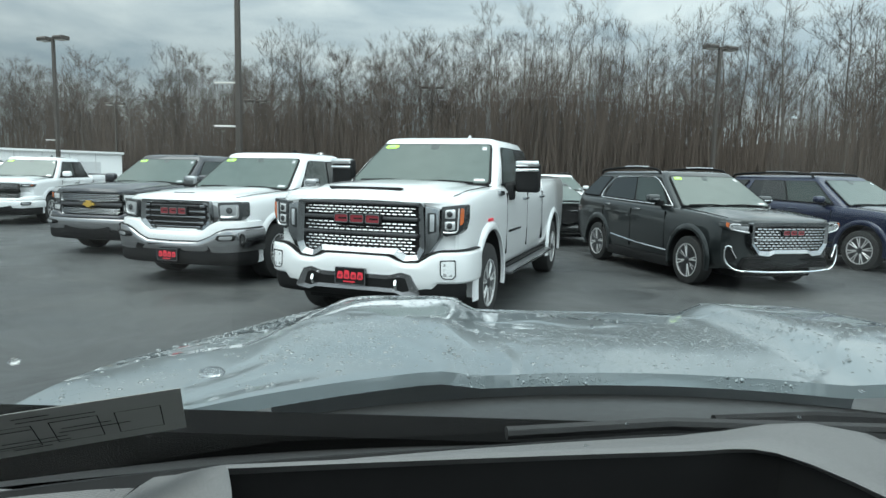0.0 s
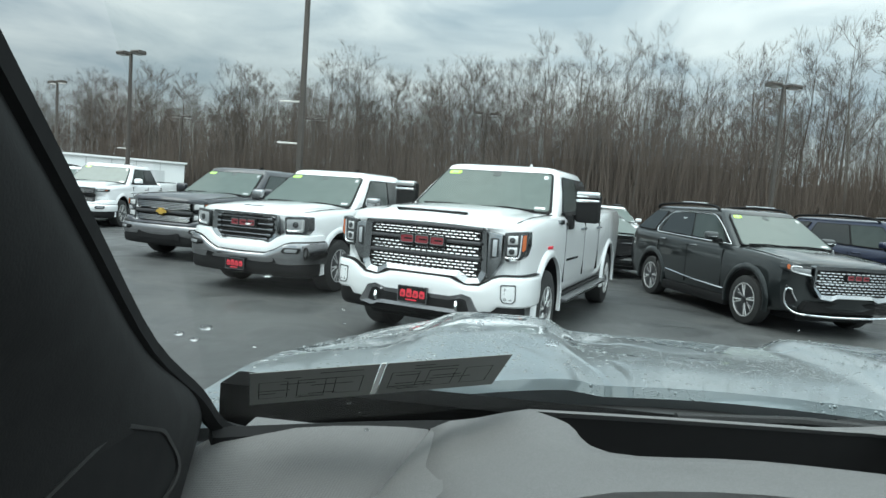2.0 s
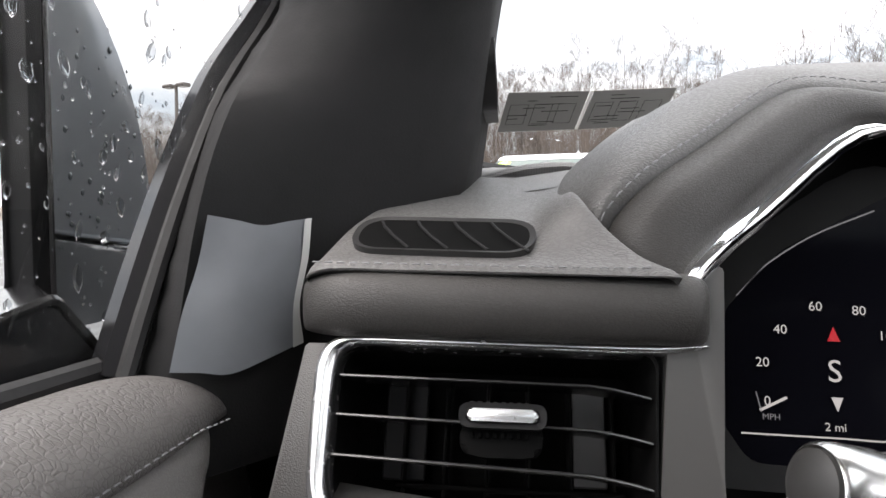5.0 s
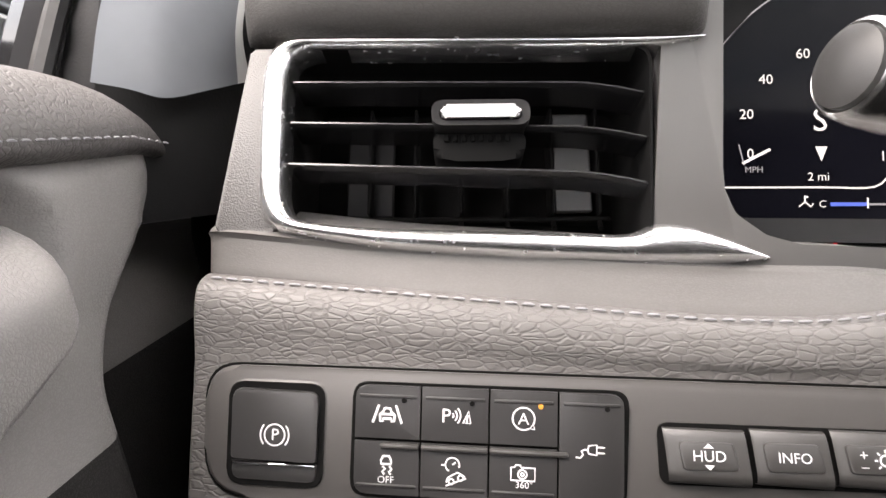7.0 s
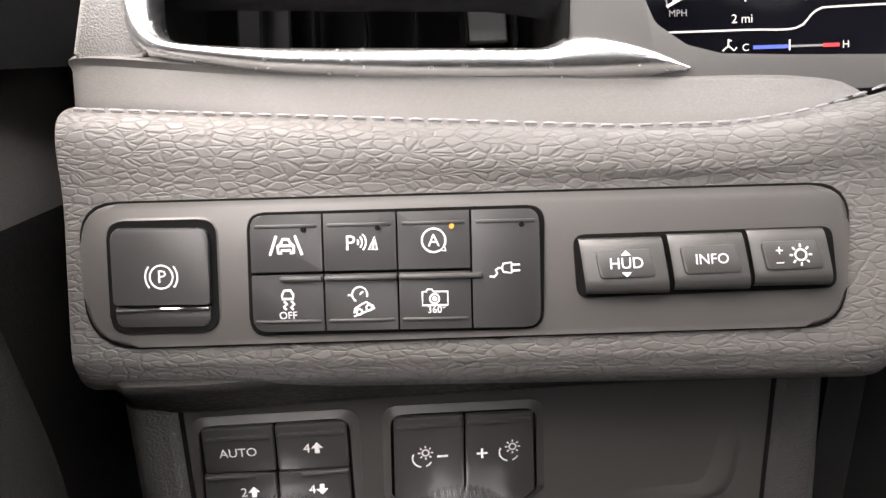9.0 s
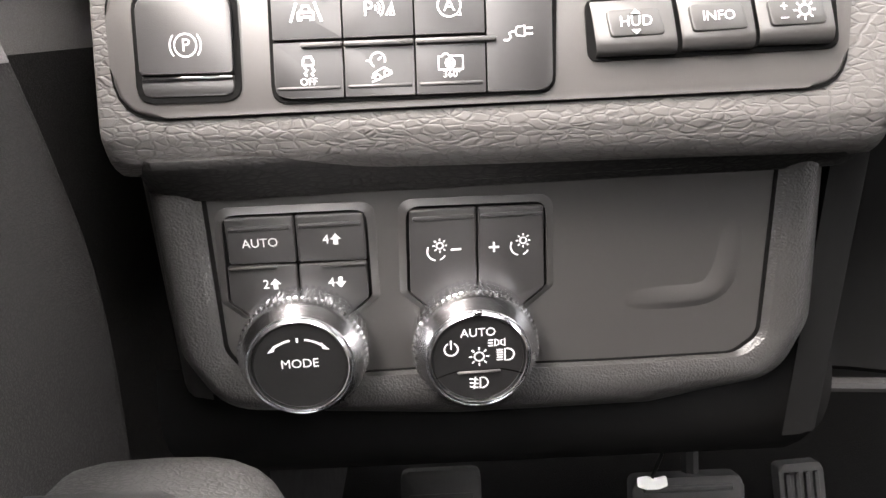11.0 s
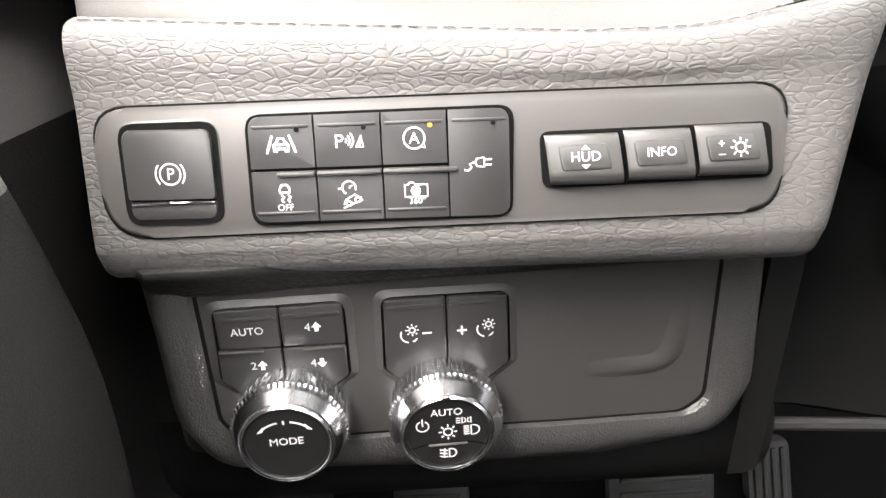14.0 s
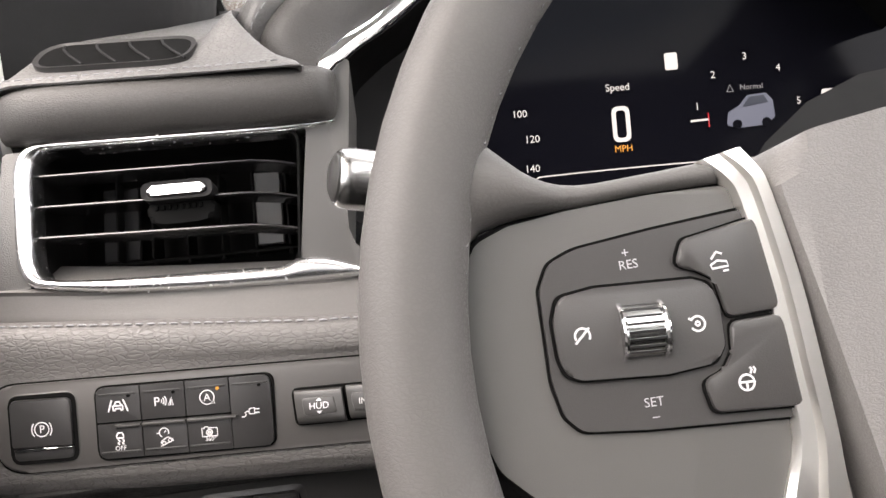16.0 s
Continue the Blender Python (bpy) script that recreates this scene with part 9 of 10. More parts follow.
def light_pickup(label, paint, kind_):
    """A light-duty truck: b has a barred grille and chrome bumper, d a split mesh grille, c a dark one."""
    W, wb, fr = 1.0, 3.64, 1.0
    car = thing("pickup_truck", (0, 0, 0), label, "pickup truck", "parked pickup trucks")
    st = [(-1.00, 0.88, 0.55, 1.10, 1.135, 0.018, 0.0, 0.17), (-0.975, 0.93, 0.50, 1.14, 1.17, 0.022, 0.0, 0.17), (-0.88, 0.96, 0.46, 1.17, 1.20, 0.025, 0.010, 0.15), (-0.62, 0.985, 0.44, 1.195, 1.225, 0.03, 0.024, 0.09), (-0.20, 1.0, 0.43, 1.215, 1.245, 0.035, 0.028, 0.02), (0.30, 1.0, 0.42, 1.235, 1.265, 0.035, 0.024, 0.0), (0.50, 1.0, 0.42, 1.245, 1.275, 0.03, 0.012, 0.0), (0.75, 1.0, 0.42, 1.25, 1.285, 0.01, 0.0, 0.0), (2.96, 1.0, 0.42, 1.27, 1.30, 0.0, 0.0, 0.0), (2.99, 0.99, 0.44, 1.335, 1.37, 0.0, 0.0, 0.0), (4.72, 0.99, 0.46, 1.35, 1.385, 0.0, 0.0, 0.0), (4.80, 0.96, 0.50, 1.33, 1.36, 0.0, 0.0, 0.0)]
    truck_core(car, W, paint, st, wb, 0.40, 0.495, 0.435, (0.50, 1.275, 1.20, 1.785, 2.62, 2.93), 1.885, 0.64, 6, 0.024, (2.99, 4.78, 1.37))
    F = Nose(fr, 0.17, W)
    chrome = M_CARCHROME if kind_ != "c" else M_DARKALLOY
    if kind_ == "b":
        gi = rounded([(-0.485, 1.105), (-0.50, 0.88), (-0.40, 0.775), (0.40, 0.775), (0.50, 0.88), (0.485, 1.105)], 0.03, 3)
        go = rounded([(-0.545, 1.150), (-0.565, 0.86), (-0.435, 0.725), (0.435, 0.725), (0.565, 0.86), (0.545, 1.150)], 0.035, 3)
        gr = part("grille", prism(F, gi, -0.04, 0.006), M_BLACK, car, "black grille opening")
        part("grille_frame", ring(F, go, gi, -0.03, 0.050, dip=0.018), M_CARCHROME, gr, "chrome frame")
        for v, half in ((1.075, 0.47), (1.00, 0.48), (0.925, 0.48), (0.85, 0.45), (0.79, 0.40)):
            part("grille_bar", box(F, -half, half, v - 0.012, v + 0.010, 0.004, 0.036, 0.006), M_CARCHROME if v != 1.075 else M_DARKALLOY, gr, "chrome bar")
            for sx in (1, -1):
                part("bar_tip", box(F, min(sx * (half - 0.07), sx * half), max(sx * (half - 0.07), sx * half), v - 0.020, v + 0.018, 0.010, 0.044, 0.008), M_CARCHROME, gr, "bright bar end")
        badge_bars(car, F, 0, 1.005, 0.42, 0.115, M_REDBADGE, 0.055)
        part("bonnet_vent", box(WORLD, -0.16, 0.16, -0.84, -0.80, 1.235, 1.250, 0.004), M_BLACK, car, "dark bonnet vent")
    else:
        gr = part("grille", prism(F, rounded([(-0.62, 1.115), (-0.62, 0.73), (0.62, 0.73), (0.62, 1.115)], 0.02, 3), -0.04, 0.006), M_BLACK, car, "black grille opening")
        for v0, v1 in ((0.725, 0.865), (0.965, 1.120)):
            o_ = rounded([(-0.635, v0), (0.635, v0), (0.635, v1), (-0.635, v1)], 0.02, 3)
            part("grille_frame", ring(F, o_, shrink(o_, 0.965, 0.80), -0.02, 0.045, dip=0.025), chrome, gr, "bright frame")
            part("grille_mesh", dashes(F, -0.61, 0.61, v0 + 0.018, v1 - 0.018, 17, 4, 0.42, 0.026), chrome, gr, "rows of bright dashes")
        part("grille_bar", box(F, -0.66, 0.66, 0.885, 0.945, 0.0, 0.040, 0.012), M_DARKALLOY if kind_ == "d" else M_BLACK, gr, "middle bar")
        bx = [(-0.12, 0.895), (-0.045, 0.895), (-0.045, 0.860), (0.045, 0.860), (0.045, 0.895), (0.12, 0.895), (0.10, 0.945), (0.045, 0.945), (0.045, 0.980), (-0.045, 0.980), (-0.045, 0.945), (-0.10, 0.945)]
        part("badge", prism(F, bx, 0.02, 0.062, 0.006, 1), M_GOLD, car, "gold badge shape")
    for sx in (1, -1):
        if kind_ == "b":
            lp = [(0.640, 1.130), (0.960, 1.145), (0.965, 0.96), (0.940, 0.895), (0.660, 0.875)]
            hl = part("headlamp", prism(F, rounded(sided(lp, sx), 0.03, 3), -0.14, 0.026, 0.012, 2), M_LAMP, car, "clear headlamp in a dark frame")
            part("lamp_bowl", prism(F, rounded(sided([(0.668, 1.095), (0.915, 1.108), (0.918, 0.95), (0.895, 0.925), (0.685, 0.910)], sx), 0.03, 3), 0.0, 0.030, 0.006, 2), M_GREYLENS, hl, "pale grey lens")
            part("lamp_guide", tube(smooth_pts([F(sx * u, v, 0.034) for u, v in ((0.69, 0.935), (0.80, 0.935), (0.885, 0.955), (0.895, 1.03), (0.885, 1.085))], 3), 0.013, 6), M_LAMPIN, hl, "white light guide")
            part("projector", lathe(axes_frame(F(sx * 0.80, 1.025, 0.032), (1, 0, 0), (0.2 * sx, -1, 0)), 0, 0, [(0.042, -0.01), (0.042, 0.004), (0.030, 0.009), (0.001, 0.012)], 18), M_LAMP, hl, "dark round lens")
        else:
            for v0, v1 in (((0.965, 1.125), (0.765, 0.915)) if kind_ == "d" else ((1.02, 1.11),)):
                hl = part("headlamp", prism(F, rounded(sided([(0.665, v0), (0.94, v0 + 0.02), (0.955, v1), (0.665, v1)], sx), 0.02, 3), -0.14, 0.030, 0.012, 2), M_LAMP, car, "clear headlamp")
                part("lamp_bowl", prism(F, rounded(sided([(0.70, v0 + 0.03), (0.86, v0 + 0.04), (0.87, v1 - 0.03), (0.70, v1 - 0.03)], sx), 0.02, 3), 0.0, 0.035, 0.006, 2), M_LAMPIN, hl, "bright reflector")
                if v0 > 0.9:
                    part("side_marker", prism(F, rounded(sided([(0.90, v0 + 0.04), (0.94, v0 + 0.045), (0.945, v1 - 0.02), (0.90, v1 - 0.02)], sx), 0.01, 2), 0.0, 0.036), M_AMBERLENS, hl, "amber marker")
        part("mirror_arm", box(WORLD, min(sx * 0.92, sx * 1.06), max(sx * 0.92, sx * 1.06), 0.76, 0.85, 1.28, 1.35, 0.018), M_BLACK, car, "black mirror arm")
        part("mirror_head", box(WORLD, min(sx * 1.0, sx * 1.24), max(sx * 1.0, sx * 1.24), 0.70, 0.84, 1.30, 1.47, 0.05, 3), M_CARCHROME if kind_ == "b" else paint, car, "door mirror")
        part("mirror_base", box(WORLD, min(sx * 1.005, sx * 1.235), max(sx * 1.005, sx * 1.235), 0.71, 0.845, 1.285, 1.345, 0.02, 2), M_BLACK, car, "black mirror base")
    plan = [(1.01, -0.52), (1.005, -0.64), (0.985, -0.80), (0.92, -0.92), (0.78, -0.985), (0.55, -1.025), (0.25, -1.045), (0.0, -1.048)]
    if kind_ == "b":
        tops = lambda x: float(np.interp(abs(x), (0.0, 0.42, 0.60, 0.72, 1.1), (0.590, 0.600, 0.680, 0.765, 0.795)))
    else:
        tops = lambda x: 0.665
    lows = lambda x: float(np.interp(abs(x), (0.0, 0.5, 0.7, 1.1), (0.455, 0.455, 0.44, 0.47)))
    ftop = (lambda x: float(np.interp(abs(x), (0.0, 0.42, 0.57, 0.66, 1.1), (0.728, 0.728, 0.845, 0.872, 0.885)))) if kind_ == "b" else (lambda x: float(np.interp(abs(x), (0.0, 0.64, 0.70, 1.1), (0.722, 0.722, 0.765, 0.79))))
    part("fascia", bumper_loop(plan, lambda x: [(-0.08, ftop(x) + 0.015), (0.0, ftop(x)), (0.020, ftop(x) - 0.03), (0.030, min(0.68, ftop(x) - 0.06)), (0.025, 0.58), (-0.02, 0.50)], 4), paint, car, "painted lower fascia")
    bcol = M_BUMPER if kind_ in "bd" else paint
    bp = part("bumper", bumper_loop(plan, lambda x: [(0.0, tops(x) + 0.004), (0.050, tops(x)), (0.072, tops(x) - 0.03), (0.076, (tops(x) + lows(x)) / 2), (0.060, lows(x) + 0.02), (0.0, lows(x))]), bcol, car, "chrome front bumper" if kind_ in "bd" else "white front bumper")
    part("bumper_seam", bumper_loop(plan, lambda x: [(0.02, tops(x) + 0.004), (0.044, tops(x) + 0.006), (0.03, tops(x) + 0.016), (0.0, tops(x) + 0.016)]), M_BLACK, bp, "dark seam above the bumper")
    part("chin", bumper_loop(plan[1:], lambda x: [(0.0, 0.48), (0.045, 0.475), (0.050, 0.38), (0.020, 0.29), (-0.10, 0.27)]), M_BLACK, car, "black chin below the bumper")
    FB2 = Nose(fr + 0.120, 0.17, W)
    if kind_ == "b":
        part("bumper_intake", prism(FB2, rounded([(-0.62, 0.475), (-0.56, 0.555), (-0.24, 0.560), (0.24, 0.560), (0.56, 0.555), (0.62, 0.475)], 0.02, 3), -0.06, 0.010), M_BLACK, bp, "dark slot in the bumper")
    else:
        part("bumper_intake", prism(FB2, rounded([(-0.50, 0.40), (-0.48, 0.53), (0.48, 0.53), (0.50, 0.40)], 0.02, 3), -0.06, 0.008), M_BLACK, bp, "black lower intake")
    for sx in (1, -1):
        FX = axes_frame((sx * 0.795, -1.012, 0.665 if kind_ == "b" else 0.585), (1, 0.42 * sx, 0), (0.42 * sx, -1, 0))
        fo = rounded(sided([(-0.13, -0.012), (-0.09, -0.04), (0.11, -0.035), (0.14, 0.03), (0.10, 0.045), (-0.10, 0.035)], sx), 0.015, 3)
        fl = part("fog_lamp", prism(FX, fo, -0.02, 0.080, 0.004), M_BLACK, bp, "black fog lamp surround")
        part("fog_lens", prism(FX, shrink(fo, 0.70, 0.62), 0.0, 0.084, 0.003), M_GREYLENS, fl, "pale fog lens")
    if kind_ == "b":
        dealer_plate(car, -0.04, -fr - 0.145, 0.415)
    part("roof_fin", skin([[(0.33, 1.50, 1.875), (0.34, 1.49, 1.885), (0.35, 1.50, 1.875)], [(0.325, 1.60, 1.88), (0.34, 1.60, 1.945), (0.355, 1.60, 1.88)], [(0.325, 1.67, 1.88), (0.34, 1.67, 1.935), (0.355, 1.67, 1.88)]]), M_BLACK, car)
    return car


def suv(name, label, paint, W, length, wb=2.857, group="parked cars", sedan=False, chrome=True, cat="SUV", dz=0.0, year=True):
    car = thing(name, (0, 0, 0), label, cat, group)
    fr = 0.96
    rear = length - fr
    tr = 0.365 if not sedan else 0.33
    st = [(-0.96, 0.66, 0.44, 0.955, 0.985, 0.018, 0.0, 0.13), (-0.93, 0.80, 0.38, 0.985, 1.012, 0.020, 0.0, 0.17), (-0.84, 0.905, 0.33, 1.01, 1.035, 0.025, 0.008, 0.16), (-0.60, 0.945, 0.29, 1.04, 1.065, 0.03, 0.016, 0.09), (-0.20, 0.96, 0.27, 1.075, 1.10, 0.035, 0.018, 0.02), (0.25, 0.965, 0.26, 1.10, 1.13, 0.03, 0.010, 0.0), (0.42, 0.965, 0.26, 1.11, 1.145, 0.02, 0.0, 0.0), (0.65, 0.965, 0.26, 1.12, 1.155, 0.0, 0.0, 0.0), (2.20, 0.965, 0.27, 1.175, 1.215, 0.0, 0.0, 0.0), (rear - 0.75, 0.955, 0.29, 1.20, 1.24, 0.0, 0.0, 0.0), (rear - 0.25, 0.93, 0.34, 1.21, 1.25, 0.0, 0.0, 0.0), (rear - 0.06, 0.87, 0.40, 1.15, 1.20, 0.0, 0.0, 0.0), (rear, 0.78, 0.50, 1.02, 1.08, 0.0, 0.0, 0.0)]
    k = W / 0.965
    st = [(y, w * k, zb, zs + dz, zt + dz, c, d_, b) for y, w, zb, zs, zt, c, d_, b in st]
    body = part("body", body_skin(st), paint, car, "painted body panels")
    ar = tr + 0.085
    bool_cut(body, [cylinder_x(0, tr + 0.03, ar, 1.3), cylinder_x(wb, tr + 0.03, ar, 1.3)])
    part("underbody", box(WORLD, -W * 0.66, W * 0.66, -0.70, rear - 0.3, 0.20, 0.5, 0.02), M_BLACK, car, "dark underbody")
    for y in (0.0, wb):
        for sx in (1, -1):
            arch(car, sx * W, y, tr + 0.03, ar, paint, 0.016)
            road_wheel(car, sx * (W - 0.005), y, tr, tr * 0.70, 0.22, 8, chrome)
    y3 = rear - (0.16 if not sedan else 0.55)
    y2 = rear - (0.62 if not sedan else 1.30)
    roof = (1.735 if not sedan else 1.46)
    cab(car, W, paint, 0.38, 1.145 + dz, 1.10 if not sedan else 1.25, roof - 0.10, y2, y3, W * 0.69, ((0.075, 0.36), (0.375, 0.69), (0.765, 0.955)) if not sedan else ((0.13, 0.46), (0.49, 0.85)), zroof=roof - 0.01, chrome_line=chrome, rise=0.10 if not sedan else 0.04, year=year)
    for sx in (1, -1):
        if not sedan:
            rl = part("roof_rail", tube(smooth_pts([(sx * W * 0.665, 1.30, roof - 0.05), (sx * W * 0.675, 1.42, roof + 0.015), (sx * W * 0.68, 1.9, roof + 0.045), (sx * W * 0.68, 2.5, roof + 0.045), (sx * W * 0.675, y2 - 0.12, roof + 0.01), (sx * W * 0.665, y2, roof - 0.06)], 3), 0.020, 6, squash=1.3), M_BLACK, car, "black roof rail")
            part("rail_top", tube([(sx * W * 0.68, 1.65, roof + 0.052), (sx * W * 0.68, 2.1, roof + 0.066), (sx * W * 0.68, 2.45, roof + 0.064)], 0.017, 6), M_CHROME if chrome else M_SATINTRIM, rl, "bright rail top")
        part("mirror_head", box(WORLD, min(sx * (W - 0.01), sx * (W + 0.21)), max(sx * (W - 0.01), sx * (W + 0.21)), 0.74, 0.88, 1.20 + dz, 1.33 + dz, 0.045, 3), paint, car, "door mirror")
        part("mirror_arm", box(WORLD, min(sx * (W - 0.10), sx * (W + 0.05)), max(sx * (W - 0.10), sx * (W + 0.05)), 0.78, 0.87, 1.15 + dz, 1.23 + dz, 0.02, 2), M_BLACK, car, "black mirror arm")
        if chrome:
            part("mirror_line", tube([(sx * (W + 0.03), 0.738, 1.255), (sx * (W + 0.20), 0.75, 1.255)], 0.008, 5), M_CHROME, car, "chrome mirror line")
        for y, z in ((1.48, 1.065 + dz), (2.52, 1.105 + dz)):
            part("door_handle", tube([(sx * (W - 0.004), y - 0.11, z - 0.004), (sx * (W + 0.026), y - 0.08, z), (sx * (W + 0.026), y + 0.06, z), (sx * (W - 0.004), y + 0.09, z - 0.004)], 0.014, 6), M_CARCHROME if chrome else paint, car, "door handle")
        for y in (0.62, 1.66, 2.66):
            part("door_gap", box(WORLD, min(sx * (W - 0.03), sx * (W + 0.002)), max(sx * (W - 0.03), sx * (W + 0.002)), y - 0.004, y + 0.004, 0.42, 1.07 + dz), M_GAP, car, "panel gap")
        part("side_trim", tube([(sx * (W + 0.002), 0.52, 0.455), (sx * (W + 0.008), 1.4, 0.49), (sx * (W + 0.002), 2.30, 0.565)], 0.014, 5), M_CHROME if chrome else M_BLACK, car, "side trim strip")
        part("sill", box(WORLD, min(sx * (W - 0.10), sx * (W + 0.004)), max(sx * (W - 0.10), sx * (W + 0.004)), 0.46, wb - 0.46, 0.20, 0.36, 0.02), M_BLACK, car, "black sill")
        part("bonnet_gap", tube([(sx * W * 0.86, -0.70, st[2][4] + 0.018), (sx * W * 0.862, -0.2, st[4][4] + 0.001), (sx * W * 0.862, 0.38, st[6][4])], 0.0045, 5), M_GAP, car, "bonnet gap")
    F = Nose(fr, 0.16, W)
    go = rounded([(-0.63, 1.000), (-0.625, 0.70), (-0.52, 0.555), (-0.36, 0.535), (-0.28, 0.575), (0.28, 0.575), (0.36, 0.535), (0.52, 0.555), (0.625, 0.70), (0.63, 1.000)], 0.025, 3)
    gi = rounded([(-0.585, 0.945), (-0.575, 0.71), (-0.49, 0.610), (-0.34, 0.605), (-0.27, 0.625), (0.27, 0.625), (0.34, 0.605), (0.49, 0.610), (0.575, 0.71), (0.585, 0.945)], 0.02, 3)
    gr = part("grille", prism(F, gi, -0.04, 0.012), M_BLACK, car, "black grille opening")
    if chrome:
        part("grille_frame", ring(F, go, gi, -0.05, 0.052, dip=0.028), M_CARCHROME, gr, "chrome frame")
        part("grille_mesh", dashes(F, -0.575, 0.575, 0.625, 0.935, 15, 8, 0.40, 0.030, lambda u, v: abs(u) < 0.56 - 0.55 * max(0, 0.70 - v)), M_CARCHROME, gr, "rows of chrome dashes")
        part("grille_bar", box(F, -0.57, 0.57, 0.755, 0.778, 0.02, 0.048, 0.006), M_CARCHROME, gr, "chrome middle bar")
        badge_bars(car, F, 0, 0.865, 0.36, 0.090, M_REDBADGE, 0.058)
    else:
        part("grille_frame", ring(F, go, gi, -0.05, 0.03, dip=0.02), M_BLACK, gr, "black frame")
    for sx in (1, -1):
        lp = [(0.650, 0.975), (0.80, 0.988), (0.945, 1.010), (0.958, 0.93), (0.90, 0.885), (0.655, 0.845)]
        lm = part("headlamp", prism(F, rounded(sided(lp, sx), 0.02, 3), -0.12, 0.022, 0.008, 2), M_LAMP, car, "clear headlamp")
        part("lamp_bowl", prism(F, rounded(sided([(0.665, 0.945), (0.80, 0.950), (0.885, 0.955), (0.870, 0.910), (0.670, 0.875)], sx), 0.015, 3), 0.0, 0.026, 0.004, 2), M_GREYLENS, lm, "grey reflector")
        part("lamp_guide", tube(smooth_pts([F(sx * u, v, 0.028) for u, v in ((0.66, 0.860), (0.78, 0.878), (0.885, 0.905), (0.905, 0.94), (0.88, 0.970), (0.78, 0.966))], 3), 0.012, 6), M_LAMPIN, lm, "white light guide")
        part("side_marker", prism(F, rounded(sided([(0.920, 0.925), (0.953, 0.945), (0.945, 1.000), (0.918, 0.990)], sx), 0.008, 2), 0.0, 0.028), M_AMBERLENS, lm, "amber marker")
        part("fog_trim", tube(smooth_pts([F(sx * u, v, 0.020) for u, v in ((0.80, 0.505), (0.855, 0.60), (0.875, 0.660), (0.93, 0.662), (0.945, 0.55), (0.92, 0.43), (0.82, 0.345), (0.68, 0.315))], 3), 0.013, 6), M_CHROME if chrome else M_BLACK, car, "bright fog lamp trim")
        part("fog_pocket", prism(F, rounded(sided([(0.79, 0.47), (0.86, 0.62), (0.925, 0.64), (0.935, 0.53), (0.90, 0.44)], sx), 0.02, 3), -0.03, 0.010), M_BLACK, car, "black fog lamp pocket")
    part("lower_intake", prism(F, rounded([(-0.74, 0.36), (0.74, 0.36), (0.66, 0.50), (-0.66, 0.50)], 0.03, 3), -0.06, 0.012), M_BLACK, car, "black lower intake")
    part("skid_strip", tube([F(u, 0.305 + 0.02 * abs(u / 0.7) ** 3, 0.024) for u in (-0.70, -0.5, -0.3, 0.0, 0.3, 0.5, 0.70)], 0.016, 6), M_CHROME if chrome else M_BLACK, car, "bright lower strip")
    return car


def put(car, x, y, turn):
    car.matrix_basis = pose(x, y, 0, 0, 0, turn)
    return car


put(heavy_pickup(), -0.955, 7.129, -17.9)
put(light_pickup("white pickup truck with a barred chrome grille and bumper", M_WHITEPAINT, "b"), -3.913, 9.643, -15.0)
put(light_pickup("dark slate pickup truck with a gold grille badge", M_DARKBLUEGREY, "d"), -6.722, 12.37, -13.1)
far = put(light_pickup("white pickup truck with dark grille, clean and parked", M_WHITEPAINT, "c"), -12.9, 17.8, 9.0)
put(suv("suv", "dark green-grey SUV with a chrome mesh grille", M_GRAPHITE, 0.965, 4.91), 4.08, 9.978, 15.25)
put(suv("suv", "navy blue SUV parked side by side with a dark one", M_NAVY, 0.97, 4.95, chrome=False, year=False), 7.9, 12.1, 22.0)

# more parked vehicles further off
extra = suv("parked_car", "dark saloon car parked behind the trucks", M_GRAPHITE, 0.90, 4.7, 2.75, sedan=True, chrome=False, cat="car", dz=-0.17, year=False)
put(extra, 2.35, 15.6, 14.0)
w2 = put(suv("parked_car", "white crossover parked far off by the woods", M_WHITEPAINT, 0.92, 4.6, 2.7, chrome=False, cat="car", year=False), 3.6, 23.0, 10.0)
for x, y, a in ((-15.8, 19.6, 2.0), (-18.6, 21.4, 3.0), (-21.6, 23.3, 4.0), (-10.2, 25.5, 20.0), (-8.0, 24.5, 20.0), (-3.0, 26.0, -70.0)):
    copy_thing(w2, pose(x, y, 0, 0, 0, a))
for x, y, a in ((10.9, 13.2, 16.0), (14.3, 15.0, 17.0), (-24.8, 25.2, 4.0), (-13.2, 27.5, 20.0)):
    copy_thing(extra, pose(x, y, 0, 0, 0, a))
for x, y, a in ((-20.5, 13.5, 40.0), (-23.0, 17.0, 38.0)):
    copy_thing(far, pose(x, y, 0, 0, 0, a))

# ---- lamp posts ----
M_BRONZE = surface("weathered_bronze_paint", (0.075, 0.065, 0.058), 0.55, 0.2, vary=0.2, scale=3)
M_SIGNBAR = surface("pale_banner_arm", (0.75, 0.73, 0.70), 0.6)


